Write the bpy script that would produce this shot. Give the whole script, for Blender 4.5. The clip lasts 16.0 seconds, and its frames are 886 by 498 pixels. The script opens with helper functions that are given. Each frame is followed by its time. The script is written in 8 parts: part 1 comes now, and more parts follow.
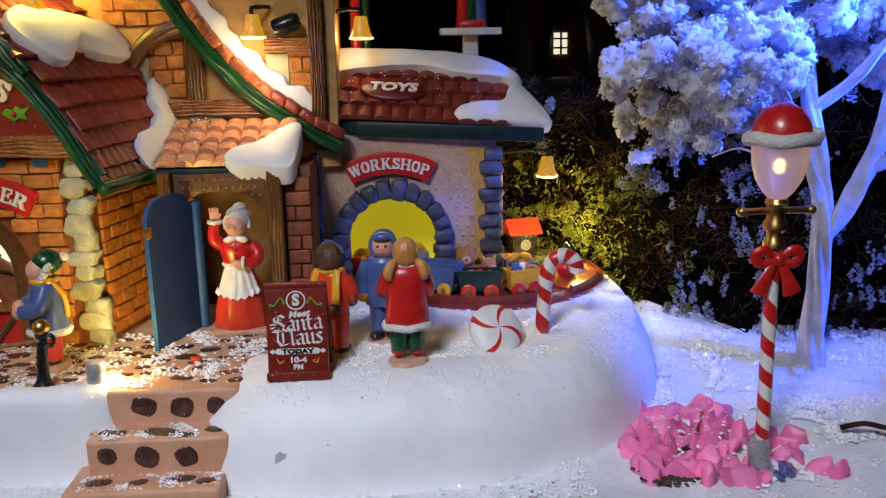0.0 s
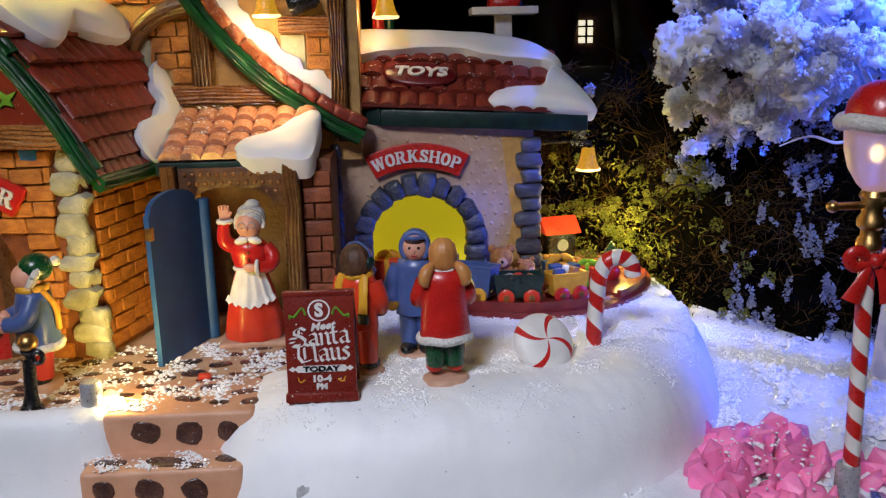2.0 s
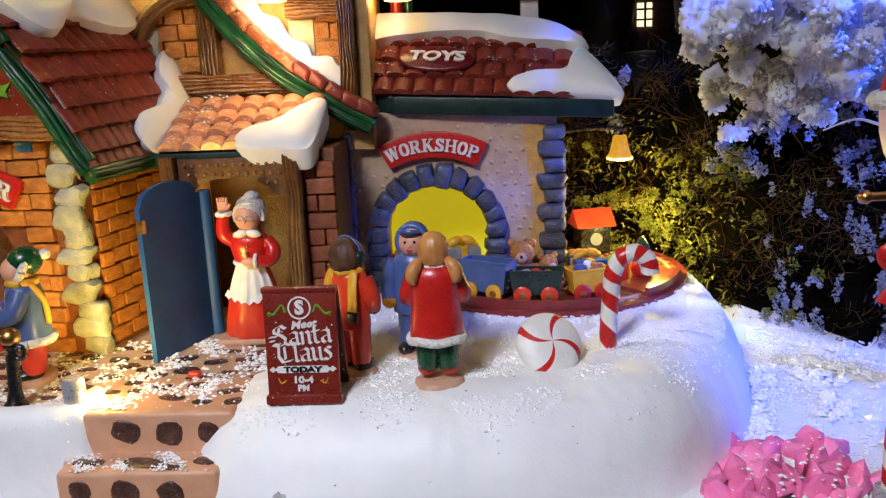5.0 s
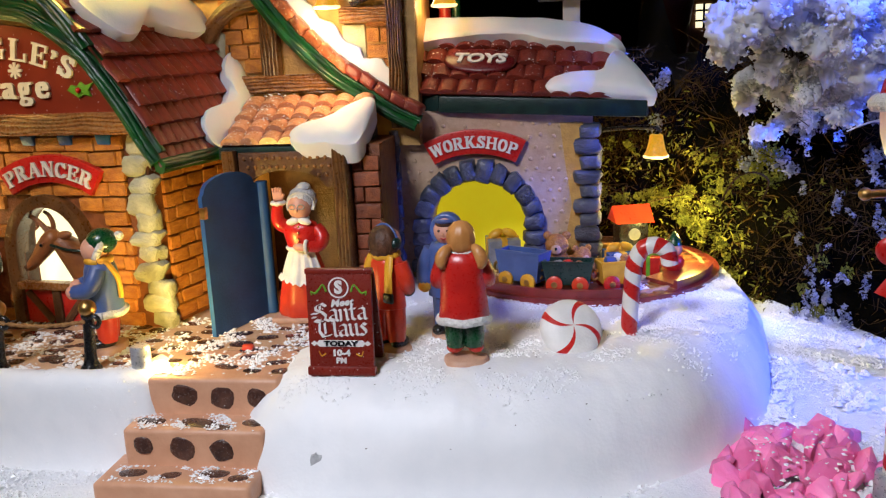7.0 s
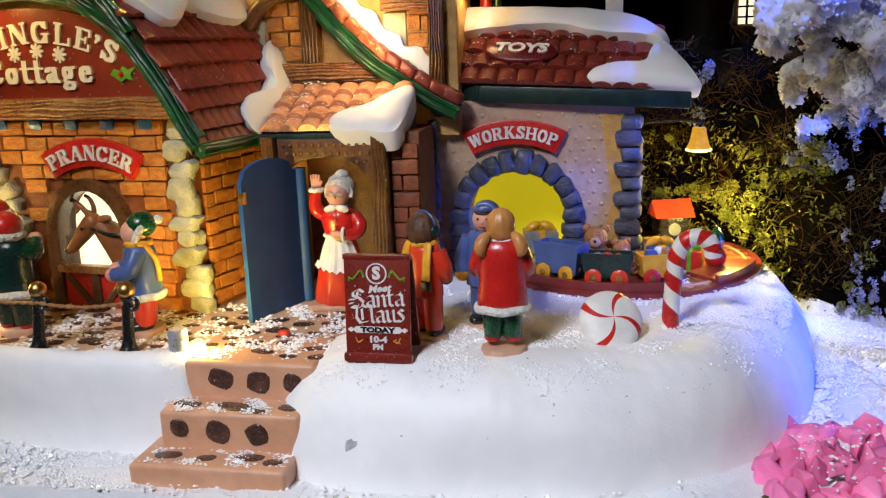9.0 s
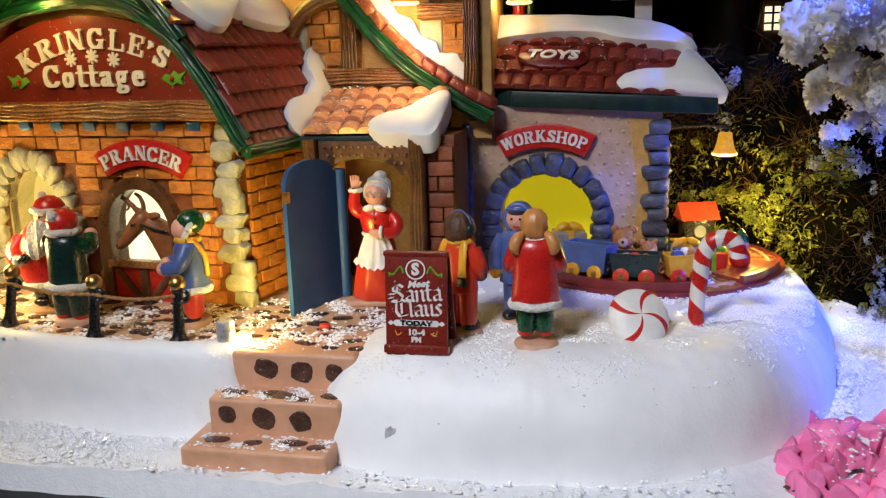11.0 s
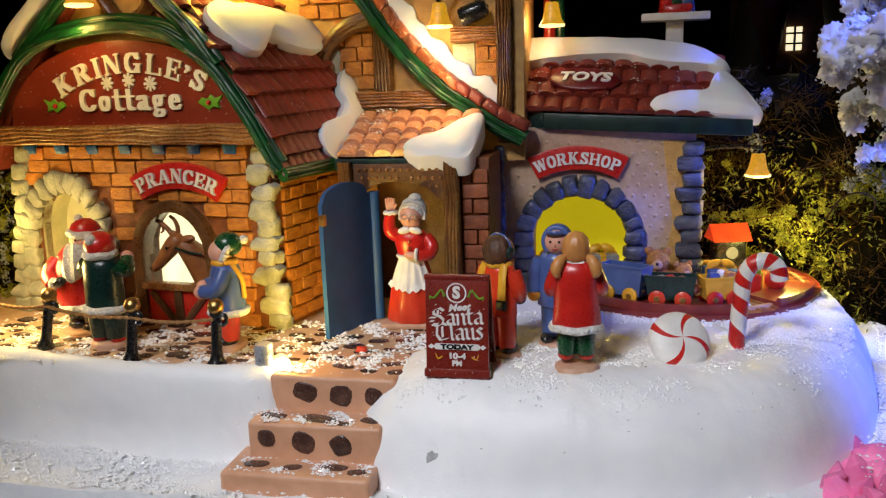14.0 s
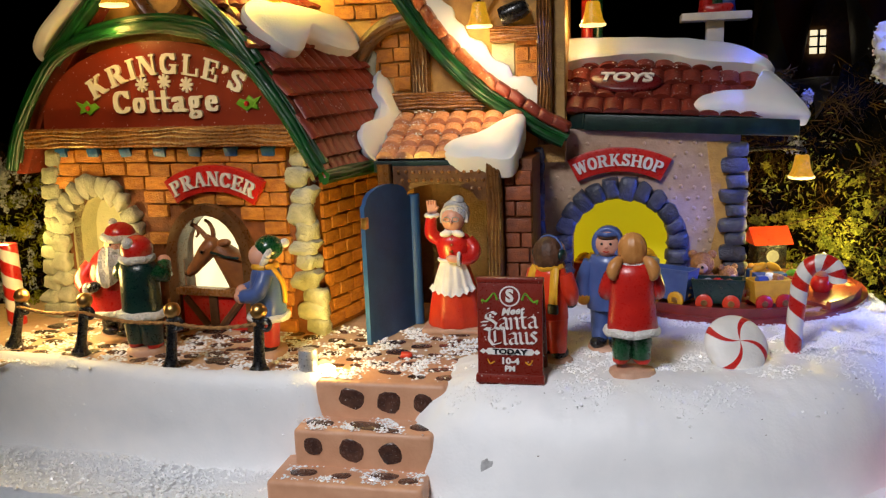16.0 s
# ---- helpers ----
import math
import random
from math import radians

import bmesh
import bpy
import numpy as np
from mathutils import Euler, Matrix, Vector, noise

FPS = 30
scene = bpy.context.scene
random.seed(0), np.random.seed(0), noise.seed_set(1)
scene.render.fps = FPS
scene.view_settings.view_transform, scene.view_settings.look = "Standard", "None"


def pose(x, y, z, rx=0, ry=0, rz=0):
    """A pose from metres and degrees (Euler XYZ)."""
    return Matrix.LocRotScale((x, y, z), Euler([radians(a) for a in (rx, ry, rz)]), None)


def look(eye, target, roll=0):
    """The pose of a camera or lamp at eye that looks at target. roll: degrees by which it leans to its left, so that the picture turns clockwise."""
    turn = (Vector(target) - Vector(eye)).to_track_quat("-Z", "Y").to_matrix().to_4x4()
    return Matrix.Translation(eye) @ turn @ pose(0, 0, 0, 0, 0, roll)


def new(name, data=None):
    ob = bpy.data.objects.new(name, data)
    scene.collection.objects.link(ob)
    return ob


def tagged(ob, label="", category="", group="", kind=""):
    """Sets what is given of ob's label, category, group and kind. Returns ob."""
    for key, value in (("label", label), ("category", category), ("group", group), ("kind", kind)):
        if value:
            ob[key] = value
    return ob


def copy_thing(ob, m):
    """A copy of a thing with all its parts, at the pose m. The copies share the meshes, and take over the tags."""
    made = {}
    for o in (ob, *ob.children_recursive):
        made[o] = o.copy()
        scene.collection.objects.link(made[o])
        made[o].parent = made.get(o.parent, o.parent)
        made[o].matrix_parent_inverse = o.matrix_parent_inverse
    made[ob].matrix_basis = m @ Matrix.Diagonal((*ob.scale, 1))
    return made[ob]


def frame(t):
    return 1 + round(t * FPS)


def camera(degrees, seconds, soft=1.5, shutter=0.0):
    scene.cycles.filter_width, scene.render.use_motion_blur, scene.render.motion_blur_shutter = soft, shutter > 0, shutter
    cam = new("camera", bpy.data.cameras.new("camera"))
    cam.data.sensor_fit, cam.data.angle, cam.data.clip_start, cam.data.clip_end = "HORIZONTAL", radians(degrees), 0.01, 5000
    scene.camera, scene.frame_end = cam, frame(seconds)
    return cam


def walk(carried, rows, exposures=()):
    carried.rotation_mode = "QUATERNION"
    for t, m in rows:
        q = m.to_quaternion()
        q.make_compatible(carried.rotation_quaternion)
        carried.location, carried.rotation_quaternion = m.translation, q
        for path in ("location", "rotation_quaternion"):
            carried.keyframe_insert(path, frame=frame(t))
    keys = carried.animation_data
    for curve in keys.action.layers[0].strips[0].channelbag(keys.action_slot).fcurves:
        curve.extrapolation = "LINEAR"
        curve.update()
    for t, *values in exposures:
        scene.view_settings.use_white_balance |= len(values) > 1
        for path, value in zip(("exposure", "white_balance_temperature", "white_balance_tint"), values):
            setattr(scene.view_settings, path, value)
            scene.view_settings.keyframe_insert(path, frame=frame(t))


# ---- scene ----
cam = camera(54.97, 16.0, 1.25)
PATH = [
    (0, (0.04022, 0.11460, 0.18780), (0.14694, 2.05997, -0.26406), -1.001),
    (0.5, (0.02980, 0.12246, 0.18798), (0.13662, 2.06751, -0.26522), -1.052),
    (1, (0.02564, 0.13127, 0.18612), (0.13287, 2.07574, -0.26946), -1.125),
    (1.5, (0.02535, 0.14421, 0.18374), (0.12680, 2.08919, -0.27095), -1.221),
    (2, (0.02792, 0.16132, 0.17851), (0.12349, 2.10691, -0.27484), -1.323),
    (2.5, (0.02697, 0.16867, 0.18144), (0.11081, 2.11408, -0.27499), -1.449),
    (3, (0.03011, 0.17572, 0.17781), (0.09567, 2.12139, -0.28052), -1.559),
    (3.5, (0.03870, 0.17706, 0.17636), (0.07160, 2.12376, -0.28111), -1.809),
    (4, (0.04729, 0.18586, 0.17294), (0.04156, 2.13212, -0.28754), -2.131),
    (6.5, (0.08095, 0.16523, 0.17300), (-0.17130, 2.09470, -0.28906), -2.514),
    (7, (0.08334, 0.15686, 0.17433), (-0.19717, 2.08318, -0.28459), -2.501),
    (7.5, (0.08450, 0.15357, 0.17582), (-0.21911, 2.07702, -0.28044), -2.444),
    (8, (0.08364, 0.15780, 0.17196), (-0.23823, 2.07833, -0.28409), -2.253),
    (8.5, (0.07962, 0.16270, 0.16957), (-0.25640, 2.08041, -0.28812), -2.108),
    (9, (0.07962, 0.15866, 0.16847), (-0.27265, 2.07420, -0.28607), -1.993),
    (11.5, (0.07555, 0.13826, 0.17230), (-0.33326, 2.04525, -0.27073), -1.791),
    (12, (0.07365, 0.13675, 0.17365), (-0.34076, 2.04485, -0.25931), -1.838),
    (12.5, (0.06844, 0.14099, 0.17243), (-0.34753, 2.05065, -0.25203), -1.874),
    (13, (0.06558, 0.14275, 0.17079), (-0.35256, 2.05392, -0.24465), -1.911),
    (13.5, (0.06308, 0.14218, 0.17057), (-0.35631, 2.05392, -0.24094), -1.906),
    (14, (0.06338, 0.13932, 0.17284), (-0.35719, 2.05230, -0.23167), -1.945),
    (14.5, (0.05568, 0.13634, 0.17404), (-0.36440, 2.05088, -0.22357), -1.972),
    (15, (0.05228, 0.13901, 0.17164), (-0.36793, 2.05490, -0.21927), -2.008),
    (15.5, (0.04491, 0.14387, 0.16758), (-0.37513, 2.06026, -0.22105), -2.056),
    (16, (0.04088, 0.14276, 0.16935), (-0.37845, 2.06005, -0.21555), -2.100),
]
EXPOSURES = [(0.0, -0.29, 5680, 13), (2.0, -0.27, 5730, 13), (3.5, -0.06, 5780, 13), (6.5, 0.06, 5900, 12), (8.0, 0.07, 5900, 12), (9.0, 0.05, 5930, 11), (12.5, -0.06, 6050, 10), (14.0, -0.14, 6130, 10), (16.0, -0.16, 6230, 10)]
walk(cam, [(t, look(eye, target, roll)) for t, eye, target, roll in PATH], EXPOSURES)

# ---- light ----
world = bpy.data.worlds.new("world")
world.use_nodes = True
world.node_tree.nodes["Background"].inputs[0].default_value = (0.30, 0.36, 0.5, 1)
world.node_tree.nodes["Background"].inputs[1].default_value = 0.005
scene.world = world


def lamp(name, kind, at, watts, colour, size=0.01, target=None, spot=None):
    data = bpy.data.lights.new(name, kind)
    data.energy, data.color = watts, colour
    if kind == "AREA":
        data.shape, data.size = "DISK", size
    else:
        data.shadow_soft_size = size
    if spot:
        data.spot_size, data.spot_blend = radians(spot), 0.6
    ob = new(name, data)
    ob.matrix_world = look(at, target) if target else pose(*at)
    return ob


WARM, AMBER, BLUE = (1.0, 0.66, 0.26), (1.0, 0.56, 0.12), (0.05, 0.13, 1.0)
room = lamp("room_light", "SPOT", (-0.20, -0.16, 0.68), 29.5, (1.0, 0.97, 0.97), 0.11, (0.045, 0.41, -0.01), 49)
room.data.spot_blend = 1.0
lamp("path_light", "POINT", (-0.084, 0.476, 0.060), 0.035, (1.0, 0.66, 0.14), 0.006)
lamp("path_spot", "SPOT", (-0.086, 0.478, 0.058), 0.32, (1.0, 0.65, 0.10), 0.006, (-0.098, 0.555, 0.100), 105)
lamp("niche_light", "POINT", (-0.236, 0.500, 0.085), 0.19, (1.0, 0.68, 0.20), 0.01)
lamp("hedge_light_left", "POINT", (-0.290, 0.535, 0.095), 0.12, (1.0, 0.74, 0.16), 0.006)
lamp("roof_light", "POINT", (-0.135, 0.565, 0.232), 0.26, (1.0, 0.70, 0.10), 0.008)
lamp("bell_glow_eave", "POINT", (-0.036, 0.583, 0.194), 0.036, WARM, 0.004)
lamp("bell_glow_gable", "POINT", (-0.206, 0.526, 0.200), 0.035, AMBER, 0.004)
lamp("bell_glow_ridge", "POINT", (-0.136, 0.556, 0.205), 0.06, AMBER, 0.004)
lamp("bell_glow_corner", "POINT", (0.018, 0.616, 0.197), 0.028, WARM, 0.004)
lamp("bell_glow_hedge", "POINT", (0.134, 0.629, 0.108), 0.10, (1.0, 0.70, 0.10), 0.004)
lamp("hedge_light", "POINT", (0.150, 0.628, 0.078), 0.16, (1.0, 0.80, 0.16), 0.006)
lamp("porch_glow", "POINT", (-0.030, 0.572, 0.170), 0.045, WARM, 0.006)
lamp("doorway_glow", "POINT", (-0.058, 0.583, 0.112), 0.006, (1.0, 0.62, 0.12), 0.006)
lamp("sign_light", "SPOT", (-0.23, 0.40, 0.26), 0.46, (1.0, 0.60, 0.14), 0.02, (-0.205, 0.545, 0.13), 76)
lamp("blue_light", "SPOT", (0.60, 0.42, 0.25), 150.0, BLUE, 0.02, (0.268, 0.580, 0.193), 20)
# added fill without a source of its own, to turn the crown's front blue
lamp("blue_light_front", "SPOT", (0.34, 0.38, 0.46), 48.0, (0.08, 0.15, 1.0), 0.02, (0.225, 0.568, 0.215), 26)
lamp("blue_light_low", "SPOT", (0.52, 0.44, 0.17), 9.5, BLUE, 0.015, (0.245, 0.560, 0.060), 31)
lamp("blue_light_bank", "SPOT", (0.232, 0.572, 0.12), 0.9, BLUE, 0.01, (0.125, 0.628, 0.115), 44)

# ---- materials ----
MATS = {}


def surf(name, c1, c2=None, scale=150, rough=0.5, bump=0.15, fine=900, metal=0.0, coat=0.0, vary=0.0, glow=None, power=0.0, sss=0.0, island=False, spec=0.5, dust=0.0):
    """A painted or natural surface: two colours mixed by noise, a fine relief, and a change from piece to piece."""
    m = bpy.data.materials.new(name)
    m.use_nodes = True
    nt, ln = m.node_tree, m.node_tree.links
    b = nt.nodes["Principled BSDF"]
    b.inputs["Roughness"].default_value, b.inputs["Metallic"].default_value = rough, metal
    b.inputs["Coat Weight"].default_value, b.inputs["Coat Roughness"].default_value = coat, 0.25
    b.inputs["Specular IOR Level"].default_value = spec
    if sss:
        b.inputs["Subsurface Weight"].default_value, b.inputs["Subsurface Scale"].default_value = sss, 0.004
    tc, info, add = nt.nodes.new("ShaderNodeTexCoord"), nt.nodes.new("ShaderNodeObjectInfo"), nt.nodes.new("ShaderNodeVectorMath")
    add.operation = "ADD"
    ln.new(tc.outputs["Object"], add.inputs[0])
    ln.new(info.outputs["Random"], add.inputs[1])
    n1, n2 = nt.nodes.new("ShaderNodeTexNoise"), nt.nodes.new("ShaderNodeTexNoise")
    for n, s, d in ((n1, scale, 4), (n2, fine, 3)):
        n.inputs["Scale"].default_value, n.inputs["Detail"].default_value = s, d
        ln.new(add.outputs[0], n.inputs["Vector"])
    ramp = nt.nodes.new("ShaderNodeValToRGB")
    ramp.color_ramp.elements[0].position, ramp.color_ramp.elements[1].position = 0.36, 0.66
    c2 = c2 or tuple(c * 0.72 for c in c1)
    ramp.color_ramp.elements[0].color, ramp.color_ramp.elements[1].color = (*c2, 1), (*c1, 1)
    ln.new(n1.outputs["Fac"], ramp.inputs[0])
    out = ramp.outputs[0]
    if dust:
        n3, r3, mix = nt.nodes.new("ShaderNodeTexNoise"), nt.nodes.new("ShaderNodeMapRange"), nt.nodes.new("ShaderNodeMix")
        n3.inputs["Scale"].default_value, n3.inputs["Detail"].default_value = 850, 1
        ln.new(add.outputs[0], n3.inputs["Vector"])
        r3.inputs["From Min"].default_value, r3.inputs["From Max"].default_value = dust, dust + 0.03
        ln.new(n3.outputs["Fac"], r3.inputs["Value"])
        mix.data_type = "RGBA"
        mix.inputs["B"].default_value = mix.inputs[7].default_value = (0.8, 0.8, 0.8, 1)
        ln.new(r3.outputs[0], mix.inputs[0])
        ln.new(out, mix.inputs[6])
        out = mix.outputs[2]
    if vary:
        hsv = nt.nodes.new("ShaderNodeHueSaturation")
        rng = nt.nodes.new("ShaderNodeMapRange")
        rng.inputs["To Min"].default_value, rng.inputs["To Max"].default_value = 1 - vary, 1 + vary
        if island:
            geo = nt.nodes.new("ShaderNodeNewGeometry")
            ln.new(geo.outputs["Random Per Island"], rng.inputs["Value"])
        else:
            ln.new(info.outputs["Random"], rng.inputs["Value"])
        ln.new(rng.outputs[0], hsv.inputs["Value"])
        ln.new(out, hsv.inputs["Color"])
        out = hsv.outputs[0]
    ln.new(out, b.inputs["Base Color"])
    rr = nt.nodes.new("ShaderNodeMapRange")
    rr.inputs["To Min"].default_value, rr.inputs["To Max"].default_value = max(rough - 0.12, 0.03), min(rough + 0.12, 1)
    ln.new(n2.outputs["Fac"], rr.inputs["Value"])
    ln.new(rr.outputs[0], b.inputs["Roughness"])
    if bump:
        bp, mx = nt.nodes.new("ShaderNodeBump"), nt.nodes.new("ShaderNodeMath")
        mx.operation = "ADD"
        ln.new(n1.outputs["Fac"], mx.inputs[0])
        ln.new(n2.outputs["Fac"], mx.inputs[1])
        bp.inputs["Strength"].default_value, bp.inputs["Distance"].default_value = bump, 0.0015
        ln.new(mx.outputs[0], bp.inputs["Height"])
        ln.new(bp.outputs[0], b.inputs["Normal"])
    if glow:
        b.inputs["Emission Color"].default_value, b.inputs["Emission Strength"].default_value = (*glow, 1), power
    MATS[name] = m
    return m


M_SNOW = surf("snow_paint", (0.80, 0.80, 0.82), (0.74, 0.75, 0.79), 60, 0.55, 0.10, 1200, sss=0.15)
M_SNOWB = surf("snow_bank_paint", (0.89, 0.89, 0.90), (0.85, 0.86, 0.875), 90, 0.5, 0.10, 700)
M_CRUMB = surf("snow_crumb", (0.93, 0.93, 0.94), (0.90, 0.91, 0.92), 300, 0.16, 0.0)
M_GROUND = surf("ground_snow", (0.88, 0.89, 0.91), (0.83, 0.84, 0.87), 220, 0.55, 0.3, 1000)
M_BRICK = surf("brick_paint", (0.64, 0.26, 0.030), (0.43, 0.14, 0.016), 260, 0.42, 0.55, 1100, coat=0.12, vary=0.2)
# darker copy of the brick colour, holding the shade under the porch roof
M_BRICKSHADE = surf("brick_paint_shaded", (0.30, 0.085, 0.03), (0.18, 0.045, 0.018), 260, 0.4, 0.35, 1100, coat=0.2, vary=0.22)
M_MORTAR = surf("mortar_paint", (0.24, 0.078, 0.020), (0.15, 0.044, 0.013), 200, 0.55, 0.4)
M_STONE = surf("pale_stone", (0.48, 0.47, 0.35), (0.32, 0.32, 0.24), 180, 0.5, 0.5, 900, vary=0.18)
M_STONEY = surf("niche_plaster", (0.70, 0.68, 0.44), (0.58, 0.58, 0.38), 120, 0.5, 0.3)
M_BLUESTONE = surf("blue_stone", (0.080, 0.086, 0.122), (0.042, 0.046, 0.072), 220, 0.42, 0.5, 900, coat=0.2, vary=0.30)
M_STUCCO = surf("stucco", (0.58, 0.41, 0.28), (0.47, 0.32, 0.21), 160, 0.42, 0.22, 800)
M_STUCCOY = surf("stucco_ochre", (0.62, 0.36, 0.10), (0.5, 0.28, 0.08), 160, 0.5, 0.35, 800)
M_GREEN = surf("green_trim", (0.006, 0.082, 0.016), (0.003, 0.026, 0.008), 120, 0.36, 0.16, 500, coat=0.22)
M_GREEND = surf("dark_green_trim", (0.012, 0.035, 0.03), (0.006, 0.018, 0.018), 160, 0.35, 0.15)
M_ROOF = surf("roof_tile_red", (0.245, 0.036, 0.020), (0.16, 0.022, 0.012), 220, 0.45, 0.25, 900, coat=0.12, vary=0.12, dust=0.735)
M_ROOFO = surf("roof_tile_terracotta", (0.70, 0.35, 0.20), (0.55, 0.235, 0.11), 220, 0.3, 0.2, 900, coat=0.3, vary=0.15, dust=0.69)
M_ROOFB = surf("roof_under", (0.17, 0.028, 0.017), (0.11, 0.019, 0.012), 200, 0.5, 0.2)
M_WOODB = surf("carved_beam", (0.34, 0.15, 0.045), (0.20, 0.08, 0.024), 120, 0.28, 0.2, 700, coat=0.3)
M_WOODV = surf("carved_post", (0.17, 0.075, 0.022), (0.085, 0.036, 0.012), 120, 0.3, 0.2, 700, coat=0.3)
M_WOODD = surf("brown_paint", (0.15, 0.065, 0.025), (0.09, 0.036, 0.015), 200, 0.4, 0.3)
M_GABLE = surf("gable_board", (0.27, 0.036, 0.014), (0.20, 0.024, 0.010), 50, 0.36, 0.12, 900, coat=0.2, dust=0.735)
M_SIGN = surf("sign_red_brown", (0.21, 0.020, 0.010), (0.16, 0.014, 0.008), 90, 0.3, 0.15, 1400, coat=0.35, dust=0.735)
M_RED = surf("red_paint", (0.60, 0.02, 0.012), (0.48, 0.013, 0.01), 120, 0.3, 0.12, 900, coat=0.4)
M_REDD = surf("deep_red_paint", (0.15, 0.008, 0.010), (0.11, 0.007, 0.008), 140, 0.3, 0.15, 900, coat=0.3)
M_ROOFE = surf("edge_tile_brown", (0.42, 0.13, 0.05), (0.22, 0.055, 0.022), 220, 0.3, 0.3, 900, coat=0.3, vary=0.25, dust=0.70)
# yellowish-brown stone, darkened in colour to stand for the recess's shade
M_OLIVESHADE = surf("olive_stone_shaded", (0.15, 0.11, 0.047), (0.09, 0.065, 0.027), 180, 0.5, 0.5, 900, vary=0.25)
M_REDO = surf("orange_red_paint", (0.70, 0.055, 0.015), (0.6, 0.035, 0.012), 120, 0.32, 0.12, 900, coat=0.3)
M_WHITE = surf("white_paint", (0.82, 0.80, 0.76), (0.74, 0.72, 0.68), 160, 0.4, 0.15, 900)
M_CREAM = surf("cream_letter", (0.86, 0.83, 0.70), (0.80, 0.76, 0.62), 200, 0.4, 0.1)
M_BLACK = surf("black_paint", (0.012, 0.012, 0.013), (0.006, 0.006, 0.007), 160, 0.28, 0.1, coat=0.3)
M_BLUE = surf("blue_paint", (0.075, 0.125, 0.35), (0.055, 0.095, 0.27), 120, 0.35, 0.12, coat=0.2)
M_DOOR = surf("door_blue", (0.014, 0.075, 0.25), (0.011, 0.058, 0.20), 120, 0.55, 0.1)
M_LBLUE = surf("chip_blue", (0.02, 0.13, 0.46), (0.012, 0.08, 0.32), 200, 0.35, 0.2)
M_GRN = surf("green_paint", (0.008, 0.07, 0.022), (0.004, 0.035, 0.012), 100, 0.28, 0.05, coat=0.4)
M_DGRN = surf("dark_green_paint", (0.008, 0.035, 0.028), (0.005, 0.02, 0.018), 160, 0.3, 0.15, coat=0.3)
M_LEAF = surf("holly_green", (0.20, 0.46, 0.03), (0.12, 0.34, 0.02), 200, 0.35, 0.2)
M_YEL = surf("yellow_paint", (0.78, 0.42, 0.03), (0.66, 0.32, 0.02), 160, 0.35, 0.15)
M_SKIN = surf("skin_paint", (0.70, 0.36, 0.25), (0.66, 0.32, 0.22), 120, 0.42, 0.05)
M_BLOND = surf("blond_paint", (0.60, 0.27, 0.08), (0.48, 0.20, 0.05), 260, 0.38, 0.1)
M_HAIR = surf("brown_hair_paint", (0.12, 0.05, 0.022), (0.05, 0.02, 0.01), 260, 0.55, 0.3)
M_GREYH = surf("grey_hair_paint", (0.62, 0.60, 0.58), (0.45, 0.44, 0.44), 300, 0.5, 0.6)
M_FUR = surf("fur_trim_paint", (0.82, 0.80, 0.76), (0.68, 0.66, 0.62), 500, 0.6, 0.9)
M_BASE = surf("figure_base", (0.60, 0.36, 0.24), (0.5, 0.29, 0.19), 160, 0.5, 0.3)
M_STEP = surf("step_clay", (0.66, 0.36, 0.215), (0.58, 0.30, 0.17), 110, 0.45, 0.2, 700)
M_COBBLE = surf("cobble", (0.10, 0.045, 0.03), (0.05, 0.022, 0.017), 260, 0.25, 0.3, 900, coat=0.4, vary=0.3, dust=0.76)
M_PLAZA = surf("plaza_clay", (0.62, 0.41, 0.25), (0.52, 0.32, 0.18), 160, 0.5, 0.3, 700)
M_GOLD = surf("antique_gold", (0.66, 0.41, 0.14), (0.42, 0.23, 0.07), 260, 0.36, 0.06, metal=1.0)
M_SILVER = surf("silver", (0.55, 0.56, 0.58), (0.38, 0.39, 0.42), 200, 0.3, 0.15, metal=0.45)
M_ROPE = surf("rope", (0.42, 0.22, 0.07), (0.26, 0.12, 0.035), 700, 0.7, 0.6)
M_FURB = surf("brown_fur_paint", (0.50, 0.22, 0.06), (0.34, 0.13, 0.035), 500, 0.5, 0.7)
M_DEER = surf("deer_brown", (0.36, 0.135, 0.036), (0.25, 0.085, 0.024), 160, 0.4, 0.2)
M_TRACK = surf("track_brown", (0.24, 0.06, 0.03), (0.16, 0.04, 0.022), 160, 0.35, 0.2, coat=0.2)
M_TIE = surf("track_tie", (0.34, 0.13, 0.045), (0.24, 0.085, 0.03), 240, 0.4, 0.4)
M_TRAY = surf("tray_red", (0.24, 0.03, 0.024), (0.17, 0.02, 0.017), 140, 0.32, 0.1, coat=0.3)
M_PINK = surf("pink_stone", (0.95, 0.26, 0.52), (0.90, 0.19, 0.44), 120, 0.5, 0.35, 500, coat=0.1, vary=0.16, sss=0.06)
M_BARK = surf("white_bark", (0.70, 0.70, 0.74), (0.52, 0.52, 0.58), 120, 0.45, 0.5)
M_FOLIAGE = surf("snow_foliage", (0.84, 0.85, 0.88), (0.76, 0.77, 0.82), 260, 0.8, 0.2, 900, vary=0.05, island=True, spec=0.1)


def through_lit(m, share, colour):
    """Let some light through a thin flake or leaf."""
    nt, ln = m.node_tree, m.node_tree.links
    out, b = nt.nodes["Material Output"], nt.nodes["Principled BSDF"]
    tr, mx = nt.nodes.new("ShaderNodeBsdfTranslucent"), nt.nodes.new("ShaderNodeMixShader")
    tr.inputs["Color"].default_value, mx.inputs["Fac"].default_value = (*colour, 1), share
    ln.new(b.outputs[0], mx.inputs[1])
    ln.new(tr.outputs[0], mx.inputs[2])
    ln.new(mx.outputs[0], out.inputs["Surface"])


